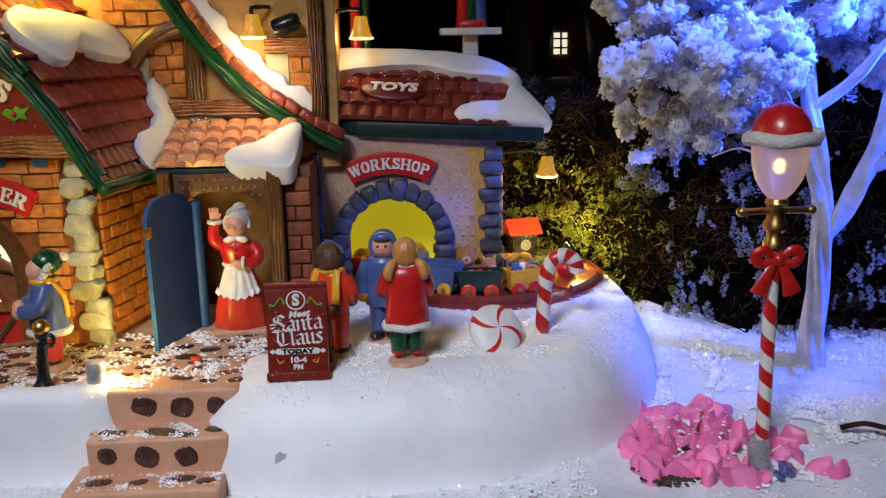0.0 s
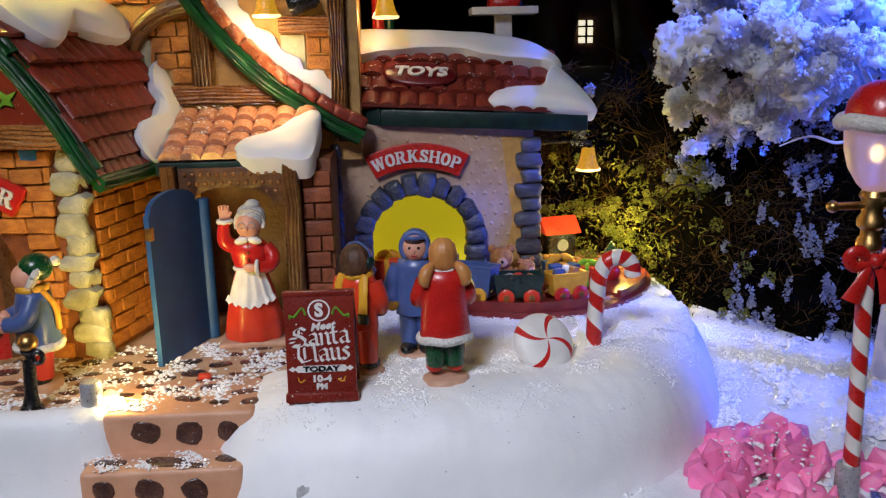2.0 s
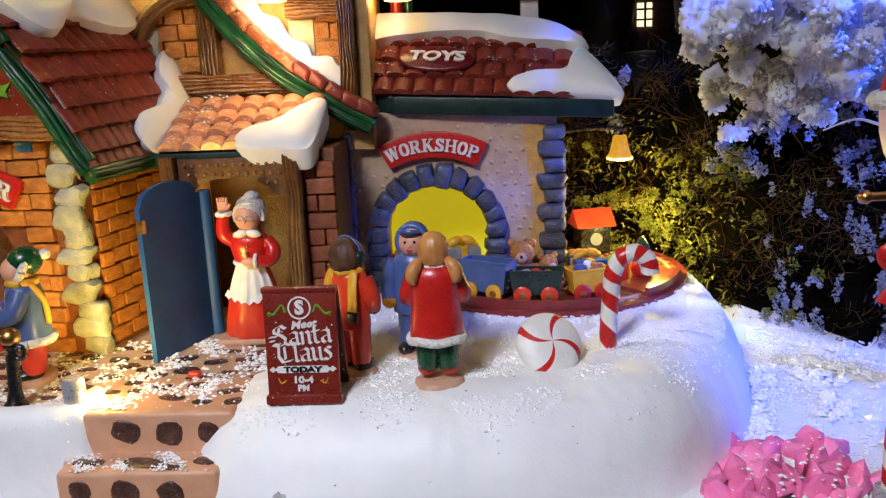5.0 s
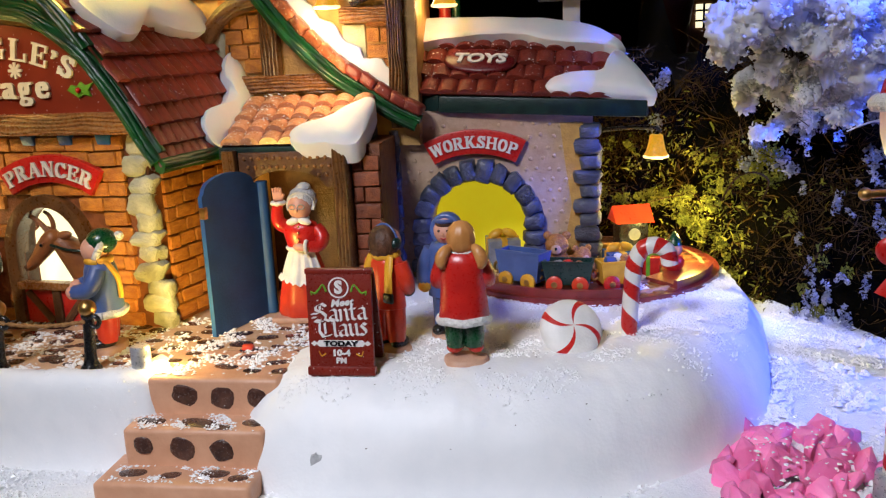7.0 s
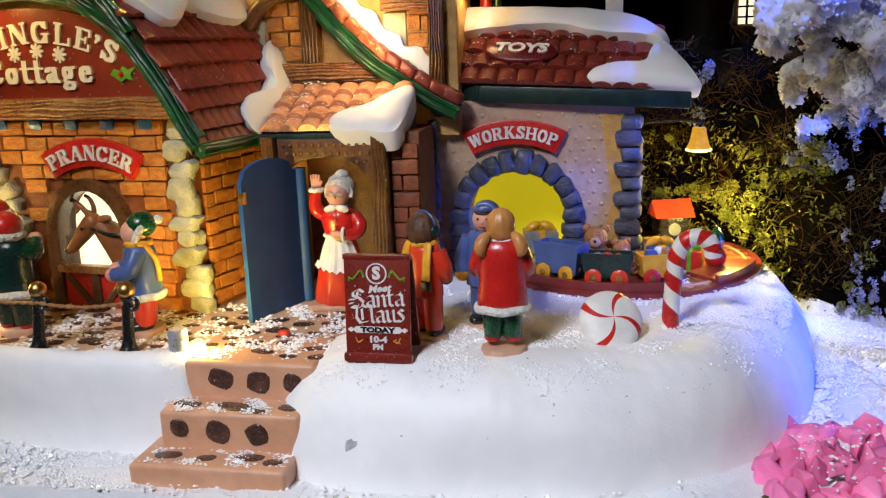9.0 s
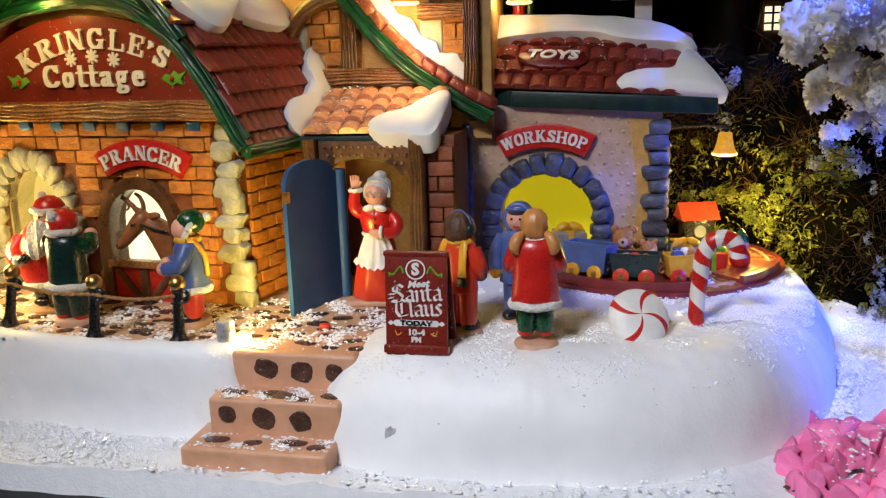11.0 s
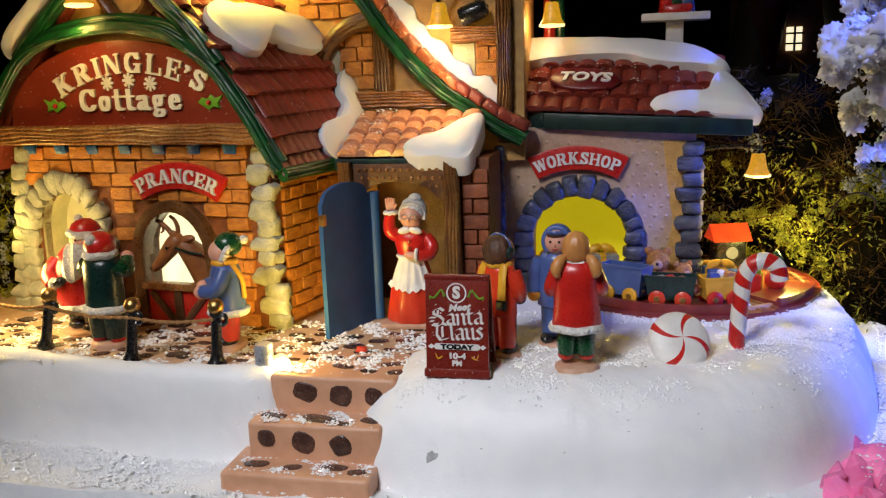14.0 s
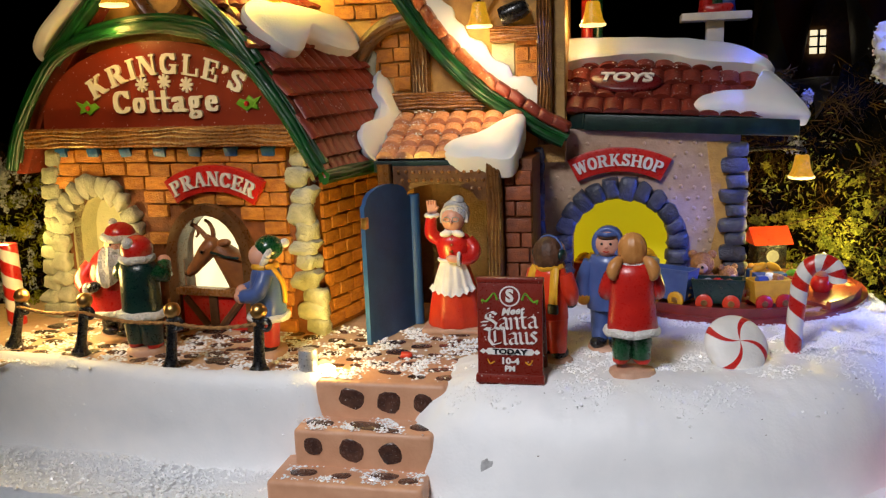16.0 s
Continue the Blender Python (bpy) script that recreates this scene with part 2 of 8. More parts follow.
through_lit(M_FOLIAGE, 0.28, (0.9, 0.9, 0.93))
# white tufts greyed in colour, as if shaded from the room light
M_DIMLICHEN = surf("dimmed_lichen", (0.36, 0.37, 0.43), (0.20, 0.21, 0.27), 200, 0.8, 0.2, vary=0.3, island=True)
M_MOSS = surf("moss", (0.26, 0.25, 0.035), (0.10, 0.11, 0.018), 60, 0.8, 0.3, 700, vary=0.45, island=True, spec=0.0)
M_TWIG = surf("twig", (0.075, 0.045, 0.016), (0.026, 0.015, 0.006), 90, 0.85, 0.3, 700, vary=0.4, island=True, spec=0.0)
# near-black: the deep shade between the strands is put into this colour
M_HEDGESHADE = surf("hedge_shade_core", (0.005, 0.004, 0.003), (0.002, 0.002, 0.0015), 90, 0.95, 0.8, 500, spec=0.0)
M_TABLE = surf("black_board", (0.008, 0.008, 0.009), (0.004, 0.004, 0.005), 60, 0.5, 0.1)
M_ROOM = surf("dark_room_paint", (0.010, 0.010, 0.010), (0.006, 0.006, 0.006), 3, 0.8, 0.1, 60)
# yellow walls emit light themselves, in place of a lamp in the workshop
M_GLOWY = surf("glowing_yellow_wall", (0.75, 0.66, 0.02), (0.66, 0.57, 0.015), 40, 0.6, 0.05, glow=(0.80, 0.66, 0.006), power=0.42)
# emissive sheet stands in for the stable's room light
M_GLOWW = surf("glowing_stable_back", (0.85, 0.85, 0.6), (0.8, 0.8, 0.5), 60, 0.6, 0.1, glow=(1.0, 0.93, 0.52), power=1.3)
# pale plaster colour plus a weak emission standing for light in the niche
M_GLOWN = surf("glowing_niche_back", (0.72, 0.70, 0.45), (0.64, 0.62, 0.38), 90, 0.55, 0.3, glow=(0.75, 0.70, 0.32), power=0.10)
M_BULB = surf("bulb", (1, 0.9, 0.6), (1, 0.9, 0.6), 100, 0.4, 0, glow=(1.0, 0.66, 0.24), power=4.5)
M_LED = surf("led", (1, 0.95, 0.75), (1, 0.95, 0.75), 100, 0.4, 0, glow=(1.0, 0.80, 0.42), power=16)
M_BELL = surf("bell_shade", (0.34, 0.14, 0.010), (0.12, 0.05, 0.005), 420, 0.3, 0.4, coat=0.3, glow=(1.0, 0.47, 0.016), power=0.62)
M_BELLTIP = surf("bell_rim", (1, 0.85, 0.4), (1, 0.8, 0.35), 300, 0.4, 0.2, glow=(1.0, 0.74, 0.26), power=1.7)
M_GLOBE = surf("frosted_globe", (0.80, 0.66, 0.66), (0.76, 0.6, 0.6), 160, 0.35, 0.05, glow=(1.0, 0.60, 0.48), power=0.12)
M_GLOBE.node_tree.nodes["Principled BSDF"].inputs["Transmission Weight"].default_value = 0.75
M_WINLIT = surf("far_window", (1, 0.85, 0.5), (1, 0.85, 0.5), 60, 0.5, 0, glow=(1.0, 0.86, 0.52), power=1.2)
M_GREY = surf("grey_paint", (0.30, 0.30, 0.32), (0.2, 0.2, 0.22), 200, 0.4, 0.2)
# red and white darkened in the colour, for the weak light far back
M_DIMRED = surf("dimmed_red_stripe", (0.13, 0.012, 0.012), (0.09, 0.008, 0.008), 20, 0.5, 0.1)
M_DIMWHITE = surf("dimmed_white", (0.10, 0.085, 0.085), (0.07, 0.06, 0.06), 20, 0.5, 0.1)

from mathutils.bvhtree import BVHTree

# ---- mesh helpers: all lengths in centimetres, turned into metres by mesh_of() ----
S = 0.01


def V(*a):
    return Vector(a)


def at(x=0, y=0, z=0, rx=0, ry=0, rz=0, sx=1, sy=1, sz=1):
    return pose(x, y, z, rx, ry, rz) @ Matrix.Diagonal((sx, sy, sz, 1))


def add(bm, other, m=None, mat=0):
    """Join another bmesh into bm, at the pose m, with that material slot."""
    vs = {}
    for v in other.verts:
        vs[v] = bm.verts.new(m @ v.co if m else v.co)
    flip = m is not None and m.to_3x3().determinant() < 0
    for f in other.faces:
        ring = [vs[v] for v in f.verts]
        try:
            g = bm.faces.new(ring[::-1] if flip else ring)
            g.material_index = mat
        except ValueError:
            pass
    return bm


def box(sx, sy, sz, bevel=0.0, seg=2, m=None):
    bm = bmesh.new()
    bmesh.ops.create_cube(bm, size=1, matrix=Matrix.Diagonal((sx, sy, sz, 1)))
    if bevel:
        bmesh.ops.bevel(bm, geom=list(bm.edges), offset=bevel, segments=seg, profile=0.6, affect="EDGES")
    if m:
        bm.transform(m)
    return bm


def ball(r=1, seg=14, rings=10, m=None):
    bm = bmesh.new()
    bmesh.ops.create_uvsphere(bm, u_segments=seg, v_segments=rings, radius=r)
    if m:
        bm.transform(m)
    return bm


def lathe(profile, seg=20, m=None, wave=None):
    """Turned shape round z from rows of (radius, z); closed at both ends."""
    bm = bmesh.new()
    rings = []
    for r, z in profile:
        ring = []
        for i in range(seg):
            a = 2 * math.pi * i / seg
            k = r * (wave(a, z) if wave else 1)
            ring.append(bm.verts.new((k * math.cos(a), k * math.sin(a), z)))
        rings.append(ring)
    for a, b in zip(rings, rings[1:]):
        for i in range(seg):
            bm.faces.new((a[i], a[(i + 1) % seg], b[(i + 1) % seg], b[i]))
    bm.faces.new(rings[0][::-1])
    bm.faces.new(rings[-1])
    if m:
        bm.transform(m)
    return bm


def spline(pts, n=6):
    """Catmull-Rom through the points."""
    pts = [Vector(p) for p in pts]
    out = []
    for i in range(len(pts) - 1):
        p0, p1, p2, p3 = pts[max(i - 1, 0)], pts[i], pts[i + 1], pts[min(i + 2, len(pts) - 1)]
        for k in range(n):
            t = k / n
            out.append(0.5 * (2 * p1 + (p2 - p0) * t + (2 * p0 - 5 * p1 + 4 * p2 - p3) * t * t + (3 * p1 - p0 - 3 * p2 + p3) * t ** 3))
    out.append(pts[-1])
    return out


def tube(pts, radii, seg=10, flat=1.0, smooth=4, twist=0.0, lobes=0):
    """A round limb along a smooth line; radii: one number or one for each point."""
    if isinstance(radii, (int, float)):
        radii = [radii] * len(pts)
    line = spline([(*p, r) for p, r in zip(pts, radii)], smooth) if smooth > 1 else [Vector((*p, r)) for p, r in zip(pts, radii)]
    bm, rings, up = bmesh.new(), [], None
    for i, q in enumerate(line):
        p, r = q.to_3d(), q[3]
        d = (line[min(i + 1, len(line) - 1)].to_3d() - line[max(i - 1, 0)].to_3d()).normalized()
        if up is None:
            up = V(0, 1, 0) if abs(d.y) < 0.9 else V(1, 0, 0)
        side = d.cross(up).normalized()
        up = side.cross(d).normalized()
        ring = []
        for k in range(seg):
            a = 2 * math.pi * k / seg + twist * i
            rr = r * (1 + 0.16 * math.sin(lobes * 2 * math.pi * k / seg)) if lobes else r
            ring.append(bm.verts.new(p + side * (rr * math.cos(a)) + up * (rr * flat * math.sin(a))))
        rings.append(ring)
    for a, b in zip(rings, rings[1:]):
        for k in range(seg):
            bm.faces.new((a[k], b[k], b[(k + 1) % seg], a[(k + 1) % seg]))
    bm.faces.new(rings[0])
    bm.faces.new(rings[-1][::-1])
    bmesh.ops.recalc_face_normals(bm, faces=bm.faces)
    return bm


def slab(outline, thick, bevel=0.0, m=None):
    """A plate: an outline in x, z and a thickness back along y from 0."""
    bm = bmesh.new()
    f = bm.faces.new([bm.verts.new((x, 0, z)) for x, z in outline])
    got = bmesh.ops.extrude_face_region(bm, geom=[f])
    bmesh.ops.translate(bm, verts=[v for v in got["geom"] if isinstance(v, bmesh.types.BMVert)], vec=(0, thick, 0))
    bmesh.ops.recalc_face_normals(bm, faces=bm.faces)
    if bevel:
        rim = [e for e in bm.edges if all(abs(v.co.y) < 1e-6 for v in e.verts)]
        bmesh.ops.bevel(bm, geom=rim, offset=bevel, segments=2, profile=0.6, affect="EDGES")
    if m:
        bm.transform(m)
    return bm


def strip(inner, outer, thick, bevel=0.0, m=None):
    """A band between two open lines in x, z (an arch, a fascia), thick along y."""
    return slab(list(outer) + list(inner)[::-1], thick, bevel, m)


def arc(cx, cz, rx, rz, a0, a1, n=16):
    return [(cx + rx * math.cos(radians(a0 + (a1 - a0) * i / n)), cz + rz * math.sin(radians(a0 + (a1 - a0) * i / n))) for i in range(n + 1)]


def pillow(outline, thick, m=None, bulge=2.6, sink=0.12, n=5, seed=0, lump=0.06):
    """A soft lump of snow: a smooth closed outline in x, y that rises to thick in the middle."""
    pts = [V(*p, 0) for p in outline]
    line = spline(pts + [pts[0]], n)[:-1]
    line = spline([pts[-1]] + pts + [pts[0], pts[1]], n)[n:-n - 1] if len(pts) > 3 else line
    c = sum(line, V(0, 0, 0)) / len(line)
    bm, rings = bmesh.new(), []
    levels = (1.0, 1.03, 1.0, 0.94, 0.84, 0.68, 0.45, 0.2)
    for j, s in enumerate(levels):
        h = (-sink if j == 0 else thick * (1 - min(s, 1.0) ** bulge) ** 0.5 if j > 2 else thick * (0.12, 0.12, 0.34)[j])
        ring = []
        for p in line:
            q = c + (p - c) * s
            k = noise.noise(V(q.x * 0.9 + seed, q.y * 0.9, j * 0.2)) * lump * (j > 2)
            ring.append(bm.verts.new((q.x, q.y, h + k)))
        rings.append(ring)
    for a, b in zip(rings, rings[1:]):
        for i in range(len(a)):
            bm.faces.new((a[i], a[(i + 1) % len(a)], b[(i + 1) % len(a)], b[i]))
    bm.faces.new(rings[-1])
    bmesh.ops.recalc_face_normals(bm, faces=bm.faces)
    if m:
        bm.transform(m)
    return bm


def mesh_of(name, bm, mats, smooth=45):
    for v in bm.verts:
        v.co *= S
    me = bpy.data.meshes.new(name)
    bm.to_mesh(me)
    bm.free()
    for m in (mats if isinstance(mats, (list, tuple)) else [mats]):
        me.materials.append(m)
    me.polygons.foreach_set("use_smooth", [True] * len(me.polygons))
    me.set_sharp_from_angle(angle=radians(smooth))
    return me


BASE = {}


def cm(m):
    """A pose in centimetres as one in metres."""
    m = m.copy()
    m.translation *= S
    return m


def thing(name, label, category, x=0, y=0, z=0, group="", kind="", inplace=True, rz=0):
    """An empty at the foot of a thing. inplace: its parts are given in the world's centimetres, else in its own."""
    ob = new(name)
    ob.empty_display_size = 0.01
    ob.matrix_basis = cm(pose(x, y, z, 0, 0, rz))
    BASE[ob.name] = ob.matrix_basis.inverted() if inplace else Matrix.Identity(4)
    return tagged(ob, label, category, group, kind)


def part(name, bm, mats, parent=None, label="", m=None, smooth=45):
    """One mesh object under a thing or under a part."""
    ob = new(name, mesh_of(name, bm, mats, smooth))
    if parent:
        ob.parent = parent
        ob.matrix_parent_inverse = BASE.get(parent.name, Matrix.Identity(4))
    if m:
        ob.matrix_basis = cm(m)
    if label:
        ob["label"] = label
    return ob


def piece(name, mesh, parent, m):
    """One of many alike pieces that share a mesh."""
    ob = new(name, mesh)
    ob.parent = parent
    ob.matrix_parent_inverse = BASE.get(parent.name, Matrix.Identity(4))
    ob.matrix_basis = cm(m)
    return ob


def single(name, bm, mats, label, category, kind="", group="", m=None, smooth=45):
    """A thing that is one mesh."""
    ob = part(name, bm, mats, None, "", m, smooth)
    return tagged(ob, label, category, group, kind)


def rock(seed, sx=1, sy=1, sz=1, rough=0.16, seg=2, boxy=0.30):
    """A lumpy rounded block, one across."""
    bm = box(1, 1, 1, boxy, seg)
    for v in bm.verts:
        k = noise.noise(v.co * 1.7 + V(seed * 3.1, seed, 0)) * rough
        v.co = v.co * (1 + k)
        v.co += V(noise.noise(v.co * 2.3 + V(seed, 7, 1)), noise.noise(v.co * 2.3 + V(1, seed, 9)), noise.noise(v.co * 2.3 + V(5, 2, seed))) * rough * 0.5
    bm.transform(Matrix.Diagonal((sx, sy, sz, 1)))
    return bm


def lettering(text, size, extrude=0.05, bold=0.0, squeeze=1.0, shear=0.0):
    """Raised letters in x, z, facing -y, centred on 0."""
    cu = bpy.data.curves.new("lettering", "FONT")
    cu.body, cu.size, cu.extrude, cu.offset, cu.shear = text, size, extrude, bold, shear
    cu.resolution_u = 3
    cu.align_x, cu.align_y = "CENTER", "CENTER"
    ob = bpy.data.objects.new("lettering", cu)
    scene.collection.objects.link(ob)
    dg = bpy.context.evaluated_depsgraph_get()
    me = bpy.data.meshes.new_from_object(ob.evaluated_get(dg))
    bm = bmesh.new()
    bm.from_mesh(me)
    bpy.data.objects.remove(ob)
    bpy.data.curves.remove(cu)
    bpy.data.meshes.remove(me)
    bm.transform(Matrix.Rotation(radians(90), 4, "X") @ Matrix.Diagonal((squeeze, 1, 1, 1)))
    return bm


def arched(text, size, cx, cz, radius, span, extrude=0.05, y=0.0, squeeze=1.0):
    """Letters spread by their widths over an arc of that many degrees about the top."""
    made = []
    for ch in text:
        one = fat_face(ch, size, extrude, squeeze)
        xs = [v.co.x for v in one.verts]
        made.append((one, max(xs) - min(xs), (max(xs) + min(xs)) / 2))
    gap = size * 0.08
    total = sum(w for _, w, _ in made) + gap * (len(made) - 1)
    mid = total - made[0][1] / 2 - made[-1][1] / 2
    bm, run = bmesh.new(), -made[0][1] / 2
    for ch, (one, w, c) in zip(text, made):
        a = span * (0.5 - (run + w / 2) / mid)
        zs = [v.co.z for v in one.verts]
        one.transform(Matrix.Translation((-c, 0, -(max(zs) + min(zs)) / 2 + (size * 0.24 if ch in "'’" else 0))))
        add(bm, one, pose(cx - radius * math.sin(radians(a)), y, cz + radius * math.cos(radians(a)), 0, -a, 0))
        one.free()
        run += w + gap
    return bm


def oval(x, z, rx, rz, n=18):
    return [(x + rx * math.sin(2 * math.pi * i / n), z + rz * math.cos(2 * math.pi * i / n)) for i in range(n + 1)]


def stem(x, k=1.0, d=0.1):
    """An upright with a foot at either end."""
    return [(k, [(x, 0.05), (x, 0.95)]), (k, [(x - d, 0.05), (x + d, 0.05)]), (k, [(x - d, 0.95), (x + d, 0.95)])]


BOWL = [(0.3, 0.95), (0.58, 0.95), (0.74, 0.88), (0.80, 0.73), (0.74, 0.58), (0.58, 0.50), (0.3, 0.50)]
ROUND = [(0.86, 0.74), (0.76, 0.89), (0.56, 0.95), (0.36, 0.89), (0.24, 0.72), (0.21, 0.5), (0.24, 0.28), (0.36, 0.11), (0.56, 0.05), (0.76, 0.11), (0.88, 0.25)]
# each letter: its width, then pulls of the pen (share of the full width, line)
FAT = {}
FAT["I"] = (0.5, stem(0.25))
FAT["K"] = (1.08, stem(0.25) + [(0.5, [(0.34, 0.38), (0.80, 0.95)]), (0.5, [(0.70, 0.95), (0.92, 0.95)]), (1, [(0.50, 0.56), (0.84, 0.05), (0.98, 0.05)])])
FAT["R"] = (1.08, stem(0.25) + [(1, BOWL), (1, [(0.58, 0.48), (0.82, 0.05), (0.97, 0.05)])])
FAT["P"] = (0.98, stem(0.25) + [(1, BOWL)])
FAT["N"] = (1.1, stem(0.18, 0.5) + stem(0.90, 0.5) + [(1, [(0.24, 0.94), (0.82, 0.06)])])
FAT["G"] = (1.12, [(1, ROUND), (0.5, [(0.90, 0.95), (0.90, 0.70)]), (1, [(0.88, 0.06), (0.88, 0.42)]), (0.6, [(0.70, 0.43), (1.02, 0.43)])])
FAT["C"] = (1.05, [(1, ROUND), (0.5, [(0.90, 0.95), (0.90, 0.68)])])
FAT["L"] = (1.0, stem(0.25) + [(1, [(0.25, 0.05), (0.80, 0.05)]), (0.5, [(0.88, 0.05), (0.88, 0.34)])])
FAT["E"] = (1.0, stem(0.25) + [(1, [(0.25, 0.05), (0.76, 0.05)]), (1, [(0.25, 0.95), (0.74, 0.95)]), (0.5, [(0.84, 0.05), (0.84, 0.30)]), (0.5, [(0.82, 0.95), (0.82, 0.72)]), (0.5, [(0.3, 0.5), (0.60, 0.5)]), (0.4, [(0.64, 0.38), (0.64, 0.62)])])
FAT["S"] = (0.96, [(1, [(0.72, 0.76), (0.64, 0.90), (0.47, 0.95), (0.30, 0.87), (0.25, 0.73), (0.33, 0.60), (0.50, 0.51), (0.66, 0.41), (0.72, 0.27), (0.64, 0.11), (0.46, 0.05), (0.28, 0.12), (0.20, 0.26)]), (0.45, [(0.80, 0.95), (0.80, 0.70)]), (0.45, [(0.13, 0.05), (0.13, 0.32)])])
FAT["’"] = (0.36, [(0.9, [(0.14, 0.92), (0.22, 0.84), (0.20, 0.76)]), (0.4, [(0.22, 0.80), (0.10, 0.62)])])
FAT["A"] = (1.12, [(0.5, [(0.16, 0.05), (0.50, 0.95)]), (1, [(0.54, 0.95), (0.86, 0.05)]), (0.5, [(0.28, 0.34), (0.72, 0.34)]), (0.5, [(0.06, 0.05), (0.28, 0.05)]), (1, [(0.80, 0.05), (0.96, 0.05)])])
FAT["W"] = (1.28, [(1, [(0.16, 0.95), (0.38, 0.05)]), (0.5, [(0.40, 0.05), (0.60, 0.90)]), (1, [(0.62, 0.95), (0.86, 0.05)]), (0.5, [(0.88, 0.05), (1.08, 0.95)]), (1, [(0.10, 0.95), (0.24, 0.95)]), (0.5, [(0.98, 0.95), (1.18, 0.95)])])
FAT["O"] = (1.1, [(1, oval(0.55, 0.5, 0.32, 0.45))])
FAT["H"] = (1.14, stem(0.25) + stem(0.89) + [(0.5, [(0.3, 0.5), (0.84, 0.5)])])
FAT["o"] = (0.84, [(1, oval(0.42, 0.34, 0.21, 0.29))])
FAT["t"] = (0.62, [(1, [(0.28, 0.92), (0.28, 0.16), (0.38, 0.06), (0.54, 0.09)]), (0.8, [(0.10, 0.63), (0.52, 0.63)])])
FAT["a"] = (0.84, [(1, [(0.18, 0.50), (0.28, 0.61), (0.44, 0.63), (0.56, 0.52), (0.56, 0.12), (0.70, 0.05)]), (1, [(0.56, 0.38), (0.34, 0.34), (0.21, 0.20), (0.30, 0.06), (0.48, 0.10)])])
FAT["g"] = (0.82, [(0.9, oval(0.36, 0.42, 0.17, 0.21)), (0.5, [(0.48, 0.58), (0.72, 0.64)]), (0.5, [(0.26, 0.22), (0.18, 0.12), (0.26, 0.03)]), (0.8, [(0.26, 0.03), (0.56, 0.00), (0.64, -0.12), (0.52, -0.23), (0.30, -0.25), (0.16, -0.16), (0.26, -0.03)])])
FAT["e"] = (0.82, [(0.4, [(0.24, 0.36), (0.66, 0.36)]), (1, [(0.62, 0.40), (0.56, 0.57), (0.42, 0.63), (0.27, 0.55), (0.21, 0.34), (0.27, 0.13), (0.42, 0.05), (0.58, 0.08)]), (0.5, [(0.58, 0.08), (0.70, 0.20)])])


def fat_face(text, size, extrude=0.05, squeeze=1.0, pen=0.25, edge=0.095):
    """Raised letters with heavy stems and thin feet in x, z, facing -y, centred on 0, drawn with a flat pen."""
    bm, run, k = bmesh.new(), 0.0, 0
    for ch in text:
        wide, pulls = FAT[ch]
        for share, line_of in pulls:
            w, h = pen * share / 2, edge / 2
            for (x0, z0), (x1, z1) in zip(line_of, line_of[1:]):
                if x1 < x0:
                    x0, z0, x1, z1 = x1, z1, x0, z0
                if abs(x1 - x0) < 1e-6 or abs(z1 - z0) < 1e-6:
                    a, b = sorted((z0, z1))
                    ring = [(x0 - w, a - h), (x1 + w, a - h), (x1 + w, b + h), (x0 - w, b + h)]
                elif z1 > z0:
                    ring = [(x0 - w, z0 - h), (x0 + w, z0 - h), (x1 + w, z1 - h), (x1 + w, z1 + h), (x1 - w, z1 + h), (x0 - w, z0 + h)]
                else:
                    ring = [(x0 - w, z0 + h), (x0 - w, z0 - h), (x1 - w, z1 - h), (x1 + w, z1 - h), (x1 + w, z1 + h), (x0 + w, z0 + h)]
                k += 1
                add(bm, slab([((run + x) * size, z * size) for x, z in ring], extrude * 2, 0, pose(0, -0.0012 * (k % 11), 0)))
        run += wide
    bm.transform(Matrix.Diagonal((squeeze, 1, 1, 1)) @ Matrix.Translation((-run * size / 2, -extrude, -size * 0.5)))
    return bm


def grooved(length, height, depth, seed=0, grooves=5, amp=0.13):
    """A carved timber along x: its front and top run in wavy lengthwise grooves."""
    n, k = max(int(length * 5), 10), grooves * 5
    bm, rows = bmesh.new(), []
    for i in range(n + 1):
        x, row = -length / 2 + length * i / n, []
        for j in range(k + 1):
            q = j / k
            a = grooves * math.pi * q + 3.4 * noise.noise(V(x * 0.35 + seed, q * 1.3, seed)) + 0.9 * noise.noise(V(x * 1.1, q * 3, seed))
            e = min(q, 1 - q)
            y = -depth / 2 - amp * abs(math.sin(a)) ** 0.6 + (0.12 - e) ** 2 * 14 * depth * 0.6 * (e < 0.12)
            row.append(bm.verts.new((x, y, -height / 2 + height * q + 0.04 * noise.noise(V(x * 0.6, 0, seed)))))
        row += [bm.verts.new((x, depth / 2, height / 2)), bm.verts.new((x, depth / 2, -height / 2))]
        rows.append(row)
    m = k + 3
    for a, b in zip(rows, rows[1:]):
        for j in range(m):
            bm.faces.new((a[j], b[j], b[(j + 1) % m], a[(j + 1) % m]))
    bm.faces.new(rows[0])
    bm.faces.new(rows[-1])
    bmesh.ops.recalc_face_normals(bm, faces=bm.faces)
    return bm


